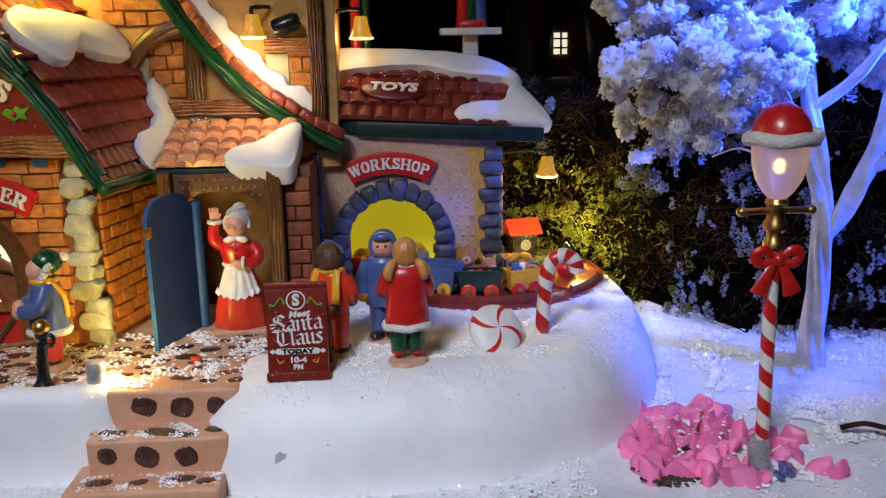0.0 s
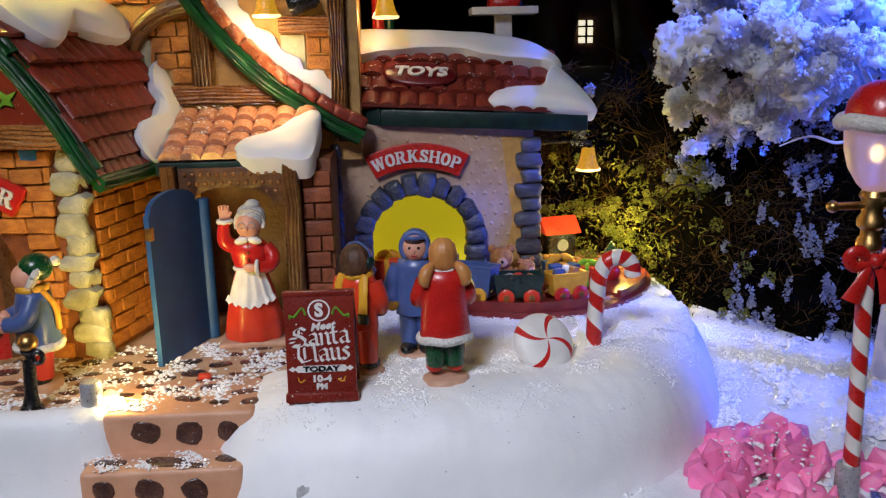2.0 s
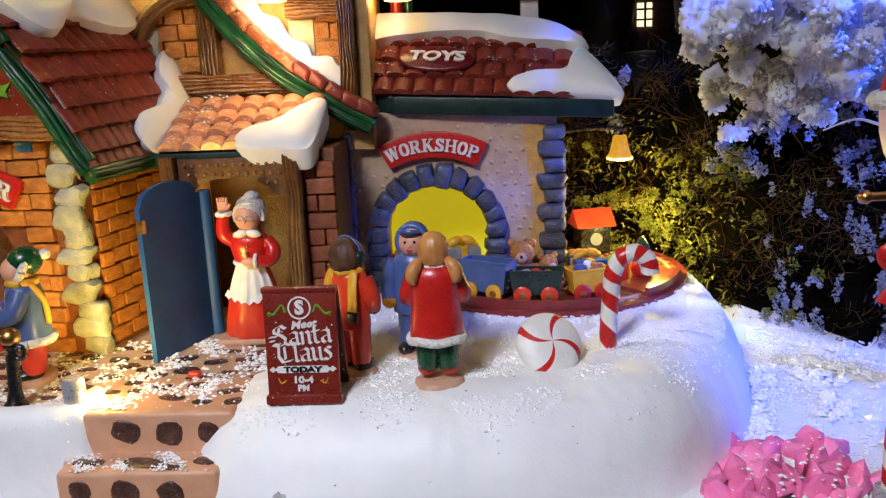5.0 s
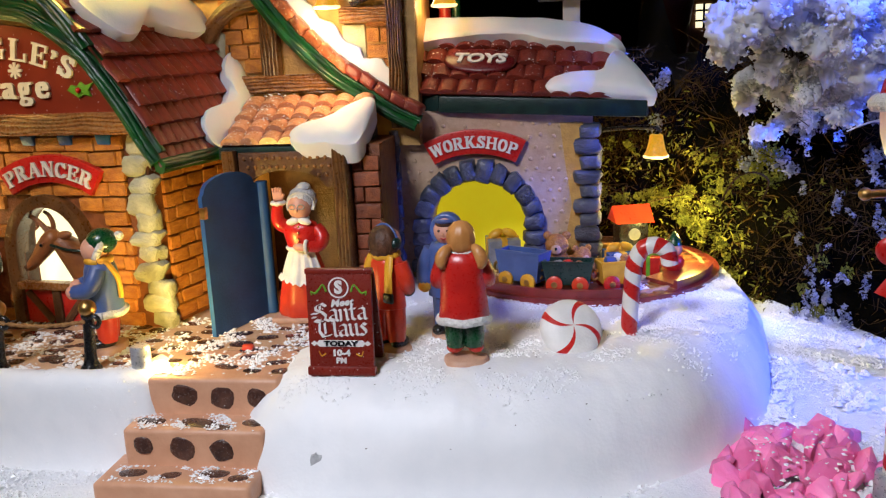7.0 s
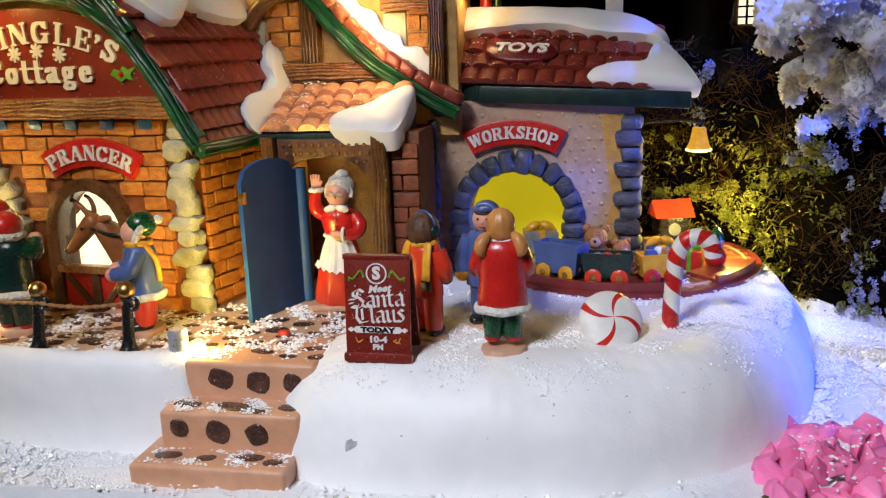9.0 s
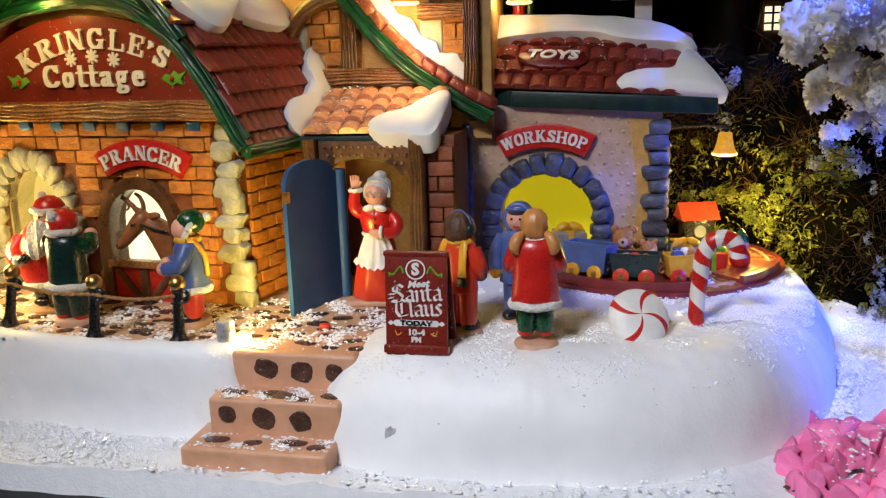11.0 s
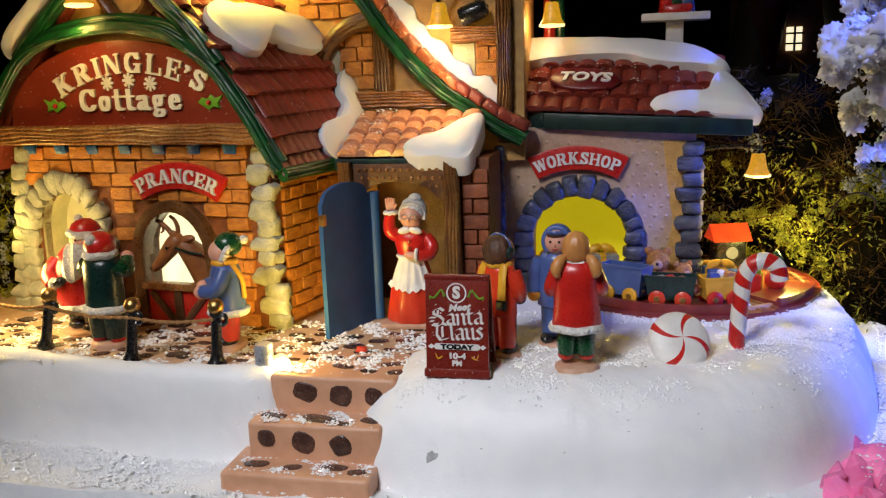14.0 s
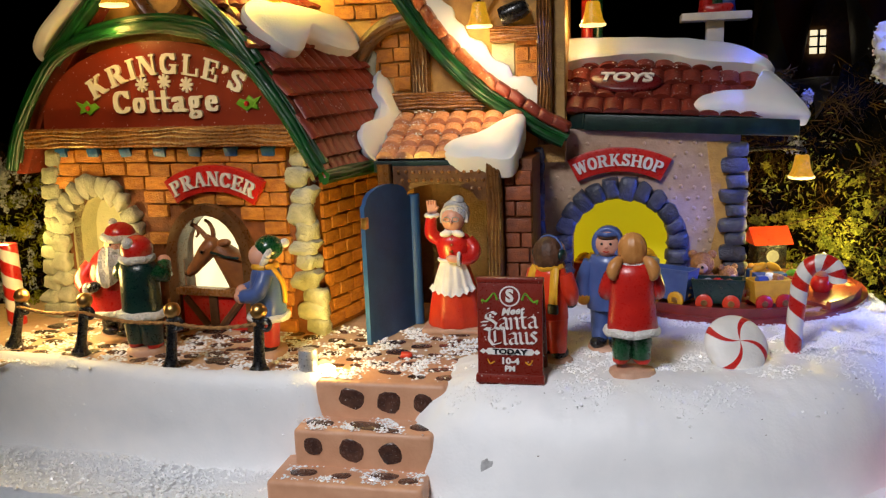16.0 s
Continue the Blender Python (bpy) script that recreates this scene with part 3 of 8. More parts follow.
def carved(pts, r, strands=7, seed=0, flat=1.0):
    """A carved bough: one swept shape whose surface runs in wavy lengthwise ridges."""
    line = spline(pts, 10)
    n, seg = len(line), strands * 6
    bm, rings = bmesh.new(), []
    for i, p in enumerate(line):
        d = (line[min(i + 1, n - 1)] - line[max(i - 1, 0)]).normalized()
        side = d.cross(V(0, 1, 0)).normalized()
        top = side.cross(d).normalized()
        ring = []
        for k in range(seg):
            a = 2 * math.pi * k / seg
            w = strands * a / 2 + 2.0 * noise.noise(V(i * 0.07 + seed, math.cos(a) * 1.5, math.sin(a) * 1.5)) + i * 0.03
            q = r * (0.80 + 0.24 * abs(math.sin(w)) ** 0.7 + 0.16 * noise.noise(V(i * 0.09, math.cos(a) * 0.9, math.sin(a) * 0.9 + seed)))
            ring.append(bm.verts.new(p + side * (q * math.cos(a)) + top * (q * flat * math.sin(a))))
        rings.append(ring)
    for a, b in zip(rings, rings[1:]):
        for k in range(seg):
            bm.faces.new((a[k], b[k], b[(k + 1) % seg], a[(k + 1) % seg]))
    bm.faces.new(rings[0])
    bm.faces.new(rings[-1])
    bmesh.ops.recalc_face_normals(bm, faces=bm.faces)
    return bm


rnd = random.Random(7)

# ---- ground, table, room ----


def ground_z(x, y):
    k = min(max((x - 12) / 6, 0), 1)
    right = min(max(0.19 * (y - 45.5), 0), 3.0) + 0.2
    left = 0.75 + 0.03 * max(y - 44, 0)
    return left * (1 - k) + right * k


bm = bmesh.new()
NX, NY = 190, 64
grid = []
for i in range(NX + 1):
    col = []
    for j in range(NY + 1):
        x, y = -60 + 120 * i / NX, 42.6 + 40 * (j / NY) ** 1.25
        z = ground_z(x, y) + 0.28 * noise.noise(V(x * 0.35, y * 0.35, 0)) + 0.14 * noise.noise(V(x * 1.6, y * 1.6, 4))
        if j == 0:
            z = -0.4
        col.append(bm.verts.new((x, y + 0.35 * noise.noise(V(x * 0.5, 0, 3)) * (j < 2), z)))
    grid.append(col)
for i in range(NX):
    for j in range(NY):
        bm.faces.new((grid[i][j], grid[i + 1][j], grid[i + 1][j + 1], grid[i][j + 1]))
single("ground", bm, M_GROUND, "glittering white artificial snow spread over the display board", "ground", "structure")
single("display_board", box(130, 90, 2, 0.3, m=at(0, 75, -1.4)), M_TABLE, "black painted board under the snow scene", "board", "structure")
single("floor", box(500, 500, 4, m=at(0, 60, -92)), M_ROOM, "dark floor of the room", "floor", "structure")
single("ceiling", box(500, 500, 4, m=at(0, 60, 152)), M_ROOM, "dark ceiling of the room", "ceiling", "structure")
for nm, m in (("wall_north", at(0, 310, 30, sx=500, sy=4, sz=244)), ("wall_south", at(0, -190, 30, sx=500, sy=4, sz=244)),
              ("wall_east", at(250, 60, 30, sx=4, sy=496, sz=244)), ("wall_west", at(-250, 60, 30, sx=4, sy=496, sz=244))):
    single(nm, box(1, 1, 1, m=m), M_ROOM, "plain dark wall of the room", "wall", "structure")

# ---- snow banks, steps, terrace ----


def bank(path, profile, back, seed):
    """A bank of moulded snow: a rounded edge swept along its lip, closed over the top to the back line."""
    line = spline([(*p, 0) for p in path], 22)
    profile = [tuple(q)[:2] for q in spline([(*p, 0) for p in profile], 4)]
    bm, rings = bmesh.new(), []
    for i, p in enumerate(line):
        t = (line[min(i + 1, len(line) - 1)] - line[max(i - 1, 0)]).normalized()
        n = V(t.y, -t.x, 0)
        ring = []
        for off, z in profile:
            k = noise.noise(V(p.x * 0.25 + seed, p.y * 0.25, z * 0.3)) * 0.35 * (0.3 < z) + (0.05 * noise.noise(V(p.x * 1.1, z * 1.1, seed)) + 0.02 * noise.noise(V(p.x * 3.5, z * 3.5 + off * 2, seed))) * (0.3 < z)
            q = p + n * (off + k)
            ring.append(bm.verts.new((q.x, q.y, z + 0.10 * noise.noise(V(q.x * 0.6, q.y * 0.6, seed)) + 0.05 * noise.noise(V(q.x * 2.5, q.y * 2.5, seed)))))
        rings.append(ring)
    for a, b in zip(rings, rings[1:]):
        for k in range(len(profile) - 1):
            bm.faces.new((a[k], a[k + 1], b[k + 1], b[k]))
    top = [r[0] for r in rings] + [bm.verts.new((*p, profile[0][1])) for p in back]
    f = bm.faces.new(top)
    bmesh.ops.triangulate(bm, faces=[f])
    bmesh.ops.recalc_face_normals(bm, faces=bm.faces)
    return bm


LEFT = [(-40, 49.0), (-33, 48.7), (-26, 48.0), (-20, 47.2), (-15, 46.7), (-10.6, 46.5), (-9.1, 46.7), (-8.7, 47.4), (-8.6, 48.6)]
PROF_L = [(-0.95, 4.55), (-0.5, 4.93), (-0.1, 4.95), (0.25, 4.6), (0.45, 3.9), (0.55, 3.0), (0.55, 2.0), (0.65, 1.1), (0.95, 0.5), (1.4, 0.2)]
left_bank = single("snow_bank", bank(LEFT, PROF_L, [(-9.6, 47.7), (-40, 50.2)], 1), M_SNOWB, "smooth moulded white snow bank edging the terrace", "snow bank", "structure")
RIGHT = [(-3.0, 50.0), (-3.05, 48.2), (-2.9, 47.2), (-1.9, 46.55), (1.0, 46.2), (4.5, 46.25), (8.5, 47.0), (12.0, 48.8), (14.7, 51.8), (16.1, 55.5), (16.7, 59.5), (16.8, 64), (16, 69)]
PROF_R = [(-2.6, 5.02), (-1.2, 5.05), (-0.2, 4.9), (0.5, 4.55), (1.1, 3.95), (1.6, 3.1), (1.95, 2.2), (2.2, 1.2), (2.45, 0.5), (2.9, 0.0)]
right_bank = single("snow_bank", bank(RIGHT, PROF_R, [(8, 69), (-2.0, 62), (-1.0, 50)], 5), M_SNOWB, "large rounded white snow bank under the toy train", "snow bank", "structure")

terrace = single("terrace", box(42, 20, 4.4, 0.15, m=at(-15.5, 57.6, 2.53)), M_PLAZA, "clay-coloured paved terrace in front of the cottage", "terrace", "structure")
stairs = thing("stairs", "three clay-coloured steps set with dark cobbles", "stairs", -6.4, 45, 0)
STEPS = [(-9.9, -3.5, 43.5, 47.5, 1.62), (-9.25, -3.35, 45.05, 49, 3.2), (-8.75, -3.05, 46.55, 50, 4.76)]
for x0, x1, y0, y1, z in STEPS:
    b = box(x1 - x0, y1 - y0, z + 0.6, 0.22, 3, at((x0 + x1) / 2, (y0 + y1) / 2, z / 2 - 0.3))
    for v in b.verts:
        v.co += V(noise.noise(v.co * 0.8), noise.noise(v.co * 0.8 + V(9, 0, 0)), noise.noise(v.co * 0.8 + V(0, 9, 0))) * 0.07
    part("step", b, M_STEP, stairs)
COB = [mesh_of("cobble", rock(k, 1, 1, 1, 0.14, 3, 0.47), M_COBBLE, 60) for k in range(5)]
for x, y, z, w, h in ((-7.15, 46.55, 4.05, 1.15, 0.85), (-5.5, 46.55, 3.95, 1.0, 0.95), (-4.05, 46.55, 3.95, 0.85, 0.85),
                      (-8.4, 45.05, 2.5, 0.8, 0.75), (-6.75, 45.05, 2.4, 1.05, 0.95), (-5.1, 45.05, 2.35, 0.9, 0.9)):
    piece("cobble", rnd.choice(COB), stairs, at(x, y, z, 0, rnd.uniform(-20, 20), 0, w, 0.16, h))
for x, y, z, w, h in ((-8.3, 45.8, 3.2, 1.2, 0.55), (-6.2, 45.7, 3.2, 1.6, 0.75), (-5.1, 45.35, 3.2, 0.7, 0.4), (-4.0, 45.8, 3.2, 0.9, 0.6),
                      (-8.6, 44.4, 1.62, 1.1, 0.6), (-7.0, 44.3, 1.62, 0.8, 0.5), (-5.3, 44.5, 1.62, 1.2, 0.6), (-4.2, 44.2, 1.62, 0.8, 0.5)):
    piece("cobble", rnd.choice(COB), stairs, at(x, y, z, 0, 0, rnd.uniform(-15, 15), w, h, 0.12))

# ---- cottage wing: its own frame, x along the front, y into the house ----
CM = pose(-10.9, 53.1, 0, 0, 0, -7.3)


def wall_with_arches(x0, x1, z0, z1, thick, openings, n=14):
    """A wall in x, z with arched openings (left, right, sill, spring, top) that go through it."""
    bm, x = bmesh.new(), x0
    for a, b, sill, spring, top in openings:
        add(bm, slab([(x, z0), (a, z0), (a, z1), (x, z1)], thick))
        c, r = (a + b) / 2, (b - a) / 2
        line = [(c - r * math.cos(math.pi * i / n), spring + (top - spring) * math.sin(math.pi * i / n) ** 0.85) for i in range(n + 1)]
        add(bm, slab([(a, z1)] + line + [(b, z1)], thick))
        if sill > z0:
            add(bm, slab([(a, z0), (b, z0), (b, sill), (a, sill)], thick))
        x = b
    add(bm, slab([(x, z0), (x1, z0), (x1, z1), (x, z1)], thick))
    bmesh.ops.remove_doubles(bm, verts=bm.verts, dist=0.001)
    bmesh.ops.recalc_face_normals(bm, faces=bm.faces)
    return bm


def reveal(a, b, sill, spring, top, depth, m, n=14):
    """The inner faces of an arched opening, as a thin shell."""
    c, r = (a + b) / 2, (b - a) / 2
    line = [(a, sill)] + [(c - r * math.cos(math.pi * i / n), spring + (top - spring) * math.sin(math.pi * i / n) ** 0.85) for i in range(n + 1)] + [(b, sill)]
    big = [(c + (x - c) * 1.04, sill + (z - sill) * 1.03) for x, z in line]
    return strip(line, big, depth, 0, m)


cottage = thing("cottage", "ceramic cottage front with orange bricks and curved green gable", "model house", -18, 54, 4.7)
NICHE, STABLE = (-15.0, -10.5, 4.7, 9.0, 11.9), (-7.7, -3.85, 6.6, 8.4, 10.8)
b = wall_with_arches(-15.7, -0.2, 4.6, 15.0, 0.9, [NICHE, STABLE])
b.transform(CM)
front = part("front_wall", b, M_MORTAR, cottage)
side = part("side_wall", slab([(0, 4.6), (7.0, 4.6), (7.0, 13.2), (0, 13.2)], 0.6, 0, CM @ pose(0, 0, 0, 0, 0, 82)), M_MORTAR, cottage)
part("left_wall", slab([(0, 4.6), (7.0, 4.6), (7.0, 13.2), (0, 13.2)], 0.6, 0, CM @ pose(-15.7, 0.9, 0, 0, 0, 90)), M_MORTAR, cottage)
BRICKS = []
for k in range(5):
    b = box(1, 1, 1, 0.10, 2)
    for v in b.verts:
        v.co += V(*[noise.noise(v.co * 2.2 + V(k * 5, q, 0)) for q in (0, 4, 8)]) * 0.09
    BRICKS.append(mesh_of("brick", b, M_BRICK, 50))


def in_open(u0, u1, z, ops, pad=0.55):
    for a, b, sill, spring, top in ops:
        c, r = (a + b) / 2, (b - a) / 2 + pad
        for u in (u0, (u0 + u1) / 2, u1):
            if abs(u - c) < r and sill - 0.3 < z < spring + (top - spring + pad) * math.sqrt(max(0, 1 - ((u - c) / r) ** 2)):
                return True
    return False


def bricks(parent, frame_m, x0, x1, z0, z1, w, h, skip=None, seed=1, meshes=BRICKS, proud=0.14, gap=0.075, slope=0.0):
    r, z, row = random.Random(seed), z0, 0
    while z < z1 - h * 0.4:
        x = x0 - (row % 2) * w * 0.5
        while x < x1:
            ww = w * r.uniform(0.82, 1.15)
            a, b = max(x, x0), min(x + ww - gap, x1)
            if b - a > 0.25 and not (skip and skip(a, b, z + h / 2)):
                zz = z + h / 2 + slope * ((a + b) / 2 - x0) + r.uniform(-0.04, 0.04)
                piece("brick", r.choice(meshes), parent, frame_m @ at((a + b) / 2, -proud / 2 + r.uniform(-0.03, 0.03), zz, 0, r.uniform(-1.5, 1.5), 0, b - a, 0.36, h - gap))
            x += ww
        z += h
        row += 1


bricks(front, CM, -15.4, -1.15, 4.75, 14.1, 1.5, 0.72, lambda a, b, z: in_open(a, b, z, [NICHE, STABLE], 0.6), 3)
SIDE = CM @ pose(0.0, 0.25, 0, 0, 0, 82)
bricks(side, SIDE, 0.5, 6.6, 4.9, 12.9, 1.35, 0.70, None, 5, slope=0.03)

STONES = [mesh_of("stone", rock(k + 20, 1, 1, 1, 0.34, 3, 0.34), M_STONE, 60) for k in range(6)]


def stone(parent, m, meshes=STONES):
    return piece("stone", rnd.choice(meshes), parent, m)


z, k = 4.8, 0
while z < 13.9:
    h = rnd.uniform(0.72, 1.0)
    w = 1.15 if k % 2 else 0.92
    stone(front, CM @ at(-0.35 - (0.2 if k % 2 else 0) + (0.35 if z < 6.4 else 0), 0.1, z + h / 2, 0, rnd.uniform(-4, 4), rnd.uniform(-6, 6), w * 1.22, 0.85, h * 1.22))
    stone(front, CM @ at(-15.3 - (13.6 - z) * 0.15 + rnd.uniform(-0.12, 0.12), 0.1, z + h / 2, 0, rnd.uniform(-4, 4), 0, rnd.uniform(1.0, 1.35), 1.0, h * 1.16))
    z, k = z + h, k + 1
for sx in (-1, 1):
    z = 4.9
    while z < 8.7:
        h = rnd.uniform(0.75, 1.05)
        stone(front, CM @ at(-12.75 + sx * (2.62 + rnd.uniform(-0.1, 0.15)), -0.15, z + h / 2, 0, rnd.uniform(-8, 8), 0, rnd.uniform(0.95, 1.25), 0.75, h * 1.05))
        z += h
for i in range(13):
    a = 176 - 14.3 * i + rnd.uniform(-2, 2)
    stone(front, CM @ at(-12.75 + 2.6 * math.cos(radians(a)), -0.18, 8.8 + 3.4 * math.sin(radians(a)), 0, 90 - a + rnd.uniform(-10, 10), 0, rnd.uniform(0.62, 0.84), 0.8, rnd.uniform(0.9, 1.3)))
b = reveal(*NICHE, 1.9, CM @ pose(0, 0.3, 0))
part("niche_reveal", b, M_STONEY, cottage)
# niche back brightens itself through its emissive plaster
part("niche_back", slab([(-15.4, 4.6), (-10.1, 4.6), (-10.1, 12.4), (-15.4, 12.4)], 0.3, 0, CM @ pose(0, 2.1, 0)), M_GLOWN, cottage, "pale plaster with a faint glow added as light")
# flat back sheet; its own glow replaces a lit room
part("stable_back", slab([(-8.8, 4.6), (-2.6, 4.6), (-2.6, 12.4), (-8.8, 12.4)], 0.3, 0, CM @ pose(0, 1.3, 0)), M_GLOWW, cottage, "pale sheet glowing as a lit room behind the stable window")
b = reveal(*STABLE, 0.7, CM @ pose(0, 0.1, 0))
part("stable_reveal", b, M_WOODD, cottage)

# arched stable window with its half door
win = part("stable_window", strip([(-7.72, 4.75)] + [(-5.78 - 1.92 * math.cos(math.pi * i / 16), 8.3 + 2.4 * math.sin(math.pi * i / 16)) for i in range(17)] + [(-3.85, 4.75)],
                                  [(-8.4, 4.75)] + [(-5.8 - 2.6 * math.cos(math.pi * i / 16), 8.3 + 3.05 * math.sin(math.pi * i / 16)) for i in range(17)] + [(-3.2, 4.75)], 0.9, 0.16, CM @ pose(0, -0.55, 0)), M_WOODV, cottage, "carved brown arched frame")
part("half_door", box(3.9, 0.3, 2.0, 0.05, m=CM @ pose(-5.78, -0.17, 5.75)), M_RED, win, "red boarded half door")
part("sill", box(4.3, 0.6, 0.42, 0.12, m=CM @ pose(-5.78, -0.3, 6.75)), M_WOODB, win)
part("brace", tube([CM @ V(-7.5, -0.28, 6.4), CM @ V(-6.2, -0.3, 4.9)], 0.22, 8, smooth=1), M_WOODD, win)
part("brace", tube([CM @ V(-4.1, -0.28, 6.4), CM @ V(-5.4, -0.3, 4.9)], 0.22, 8, smooth=1), M_WOODD, win)
part("brace", box(0.5, 0.3, 1.8, 0.08, m=CM @ pose(-5.8, -0.3, 5.7)), M_WOODD, win)

# gable sign, timber beam, blue chips, banner
arch_in = [(-8.25 - 7.35 * math.cos(math.pi * i / 24), 15.1 + 4.35 * math.sin(math.pi * i / 24) ** 0.9) for i in range(25)]
part("gable_panel", slab(arch_in, 1.2, 0, CM @ pose(0, -0.25, 0)), M_GABLE, cottage, "red-brown curved name board")
b = grooved(16.2, 1.0, 0.9, 3)
b.transform(CM @ pose(-8.3, -0.35, 14.72))
part("timber_beam", b, M_WOODB, cottage, "carved brown timber beam")
for i in range(7):
    part("blue_chip", box(0.72, 0.35, 0.5, 0.08, m=CM @ at(-14.6 + 2.1 * i, -0.2, 13.98, 18, rnd.uniform(-5, 5))), M_LBLUE, cottage)
b = arched("KRINGLE’S", 1.02, -7.55, 9.0, 9.32, 53, 0.07, -0.32, 1.0)
b.transform(CM)
part("lettering", b, M_CREAM, cottage, "raised cream letters", smooth=20)
b = fat_face("Cottage", 1.14, 0.07, 1.01)
b.transform(CM @ pose(-7.65, -0.32, 16.50))
part("lettering", b, M_CREAM, cottage, "raised cream letters", smooth=20)
for u, z in ((-8.95, 17.35), (-7.6, 17.45), (-6.3, 17.25)):
    b = bmesh.new()
    for k in range(4):
        add(b, box(0.78, 0.1, 0.15, 0.03, m=CM @ pose(u, -0.28, z, 0, 45 * k)))
    part("snowflake", b, M_CREAM, cottage)
for u, s in ((-12.45, -1), (-2.85, 1)):
    leaf = part("holly_leaf", slab([(-0.7, 0.0), (-0.45, 0.25), (-0.15, 0.16), (0.05, 0.38), (0.3, 0.2), (0.75, 0.35), (0.45, -0.02), (0.55, -0.3), (0.15, -0.2), (-0.1, -0.36), (-0.35, -0.2)], 0.12, 0.03, CM @ at(u, -0.36, 16.25, 0, 0, 0, s, 1, 1)), M_LEAF, cottage)
    part("berry", ball(0.13, 10, 8, CM @ pose(u - s * 0.05, -0.4, 16.25)), M_RED, leaf)


def banner(name, text, cx, cz, r_out, r_in, half, m, parent, size, squeeze=0.9, span=None):
    b = strip(arc(cx, cz, r_in, r_in, 90 + half, 90 - half), arc(cx, cz, r_out, r_out, 90 + half, 90 - half), 0.4, 0.1, m @ pose(0, -0.42, 0))
    ob = part(name, b, M_RED, parent, "curved red name plate")
    t = arched(text, size, cx, cz, (r_out + r_in) / 2, span or half * 1.62, 0.06, -0.46, squeeze)
    t.transform(m)
    part("lettering", t, M_WHITE, ob, "raised white letters", smooth=20)
    return ob


banner("name_plate", "PRANCER", -5.15, 7.75, 5.55, 4.2, 32, CM @ pose(0, -0.1, 0), cottage, 0.74)

# curved green gable timbers
ARCH = [(-17.5, 13.2), (-16.7, 15.2), (-15.5, 17.0), (-13.9, 18.75), (-12.0, 19.6), (-9.9, 20.0), (-7.55, 20.1), (-5.75, 19.9), (-4.3, 19.45), (-2.2, 17.9), (-0.55, 15.7), (0.45, 14.0), (1.1, 12.95)]
part("gable_arch", carved([CM @ V(u, -0.9, z - 0.05) for u, z in ARCH], 0.31, 7, 1), M_GREEN, cottage, "carved green curved gable timber")
part("gable_arch", carved([CM @ V(u, -0.5, z + 0.33) for u, z in ARCH], 0.29, 7, 5), M_GREEN, cottage)
for pts in ([(-14.2, 18.7), (-12.4, 20.4), (-10.7, 21.9), (-9.2, 23.6)], [(-2.0, 18.0), (-3.6, 19.9), (-5.2, 21.4), (-7.2, 23.6)]):
    add_r = carved([CM @ V(u, -0.6, z) for u, z in pts], 0.42, 8, pts[0][0])
    part("bargeboard", add_r, M_GREEN, cottage)
part("gable_plaster", slab([(-14.5, 19.2), (-2.2, 18.6), (-6, 23.5), (-10.4, 23.5)], 0.5, 0, CM @ pose(0, 0.5, 0)), M_STUCCOY, cottage)
for x0, x1 in ((-8.2, -9.6), (-7.2, -6.0)):
    part("curved_brace", tube([CM @ V(-7.7, 0.2, 20.3), CM @ V((x0 + x1) / 2 + 0.2, 0.2, 21.0), CM @ V(x1, 0.2, 22.6)], 0.35, 8), M_WOODV, cottage)

# swooping tiled roof slope
FRONT = [V(1.2, -0.8, 12.7), V(0.6, -0.8, 14.4), V(-0.2, -0.8, 16.1), V(-1.9, -0.8, 18.3), V(-3.9, -0.8, 20.1), V(-6.2, -0.8, 22.2)]
FRONT = [CM @ p for p in FRONT]
BACK = [V(-7.7, 59.3, 12.9), V(-8.3, 60.0, 14.6), V(-8.9, 60.6, 16.4), V(-9.8, 61.2, 18.4), V(-11.2, 62.0, 20.4), V(-13.0, 63.0, 22.6)]


def roof_at(s, v):
    """s up the slope, v from front to back, both 0 to 1; a point, and the frame there (along, up, out)."""
    def on(line, s):
        k = min(int(s * (len(line) - 1)), len(line) - 2)
        return line[k].lerp(line[k + 1], s * (len(line) - 1) - k)
    p = on(FRONT, s).lerp(on(BACK, s), v)
    al = (on(BACK, s) - on(FRONT, s)).normalized()
    up = (on(FRONT, min(s + 0.05, 1)).lerp(on(BACK, min(s + 0.05, 1)), v) - on(FRONT, max(s - 0.05, 0)).lerp(on(BACK, max(s - 0.05, 0)), v)).normalized()
    out = al.cross(up).normalized()
    if out.x < 0:
        out = -out
    return p, al, up, out


def roof_frame(s, v, lift=0.0):
    p, al, up, out = roof_at(s, v)
    up = out.cross(al).normalized()
    m = Matrix((al, up, out)).transposed().to_4x4()
    m.translation = p + out * lift
    return m


bm, g = bmesh.new(), []
for i in range(11):
    g.append([(bm.verts.new(roof_frame(i / 10, j / 8, 0).translation), bm.verts.new(roof_frame(i / 10, j / 8, -0.5).translation)) for j in range(9)])
for i in range(10):
    for j in range(8):
        bm.faces.new([g[i][j][0], g[i + 1][j][0], g[i + 1][j + 1][0], g[i][j + 1][0]])
        bm.faces.new([g[i][j][1], g[i][j + 1][1], g[i + 1][j + 1][1], g[i + 1][j][1]])
for j in range(8):
    bm.faces.new([g[0][j][0], g[0][j + 1][0], g[0][j + 1][1], g[0][j][1]])
bmesh.ops.recalc_face_normals(bm, faces=bm.faces)
roof = part("roof", bm, M_ROOFB, cottage, "dark red tiled roof slope")
part("eave", carved([p + V(0.05, -0.15, 0.05) for p in (FRONT[0], FRONT[0].lerp(BACK[0], 0.35), FRONT[0].lerp(BACK[0], 0.7), BACK[0])], 0.34, 7, 4), M_GREEN, roof, "carved green eave board")
t = bmesh.new()
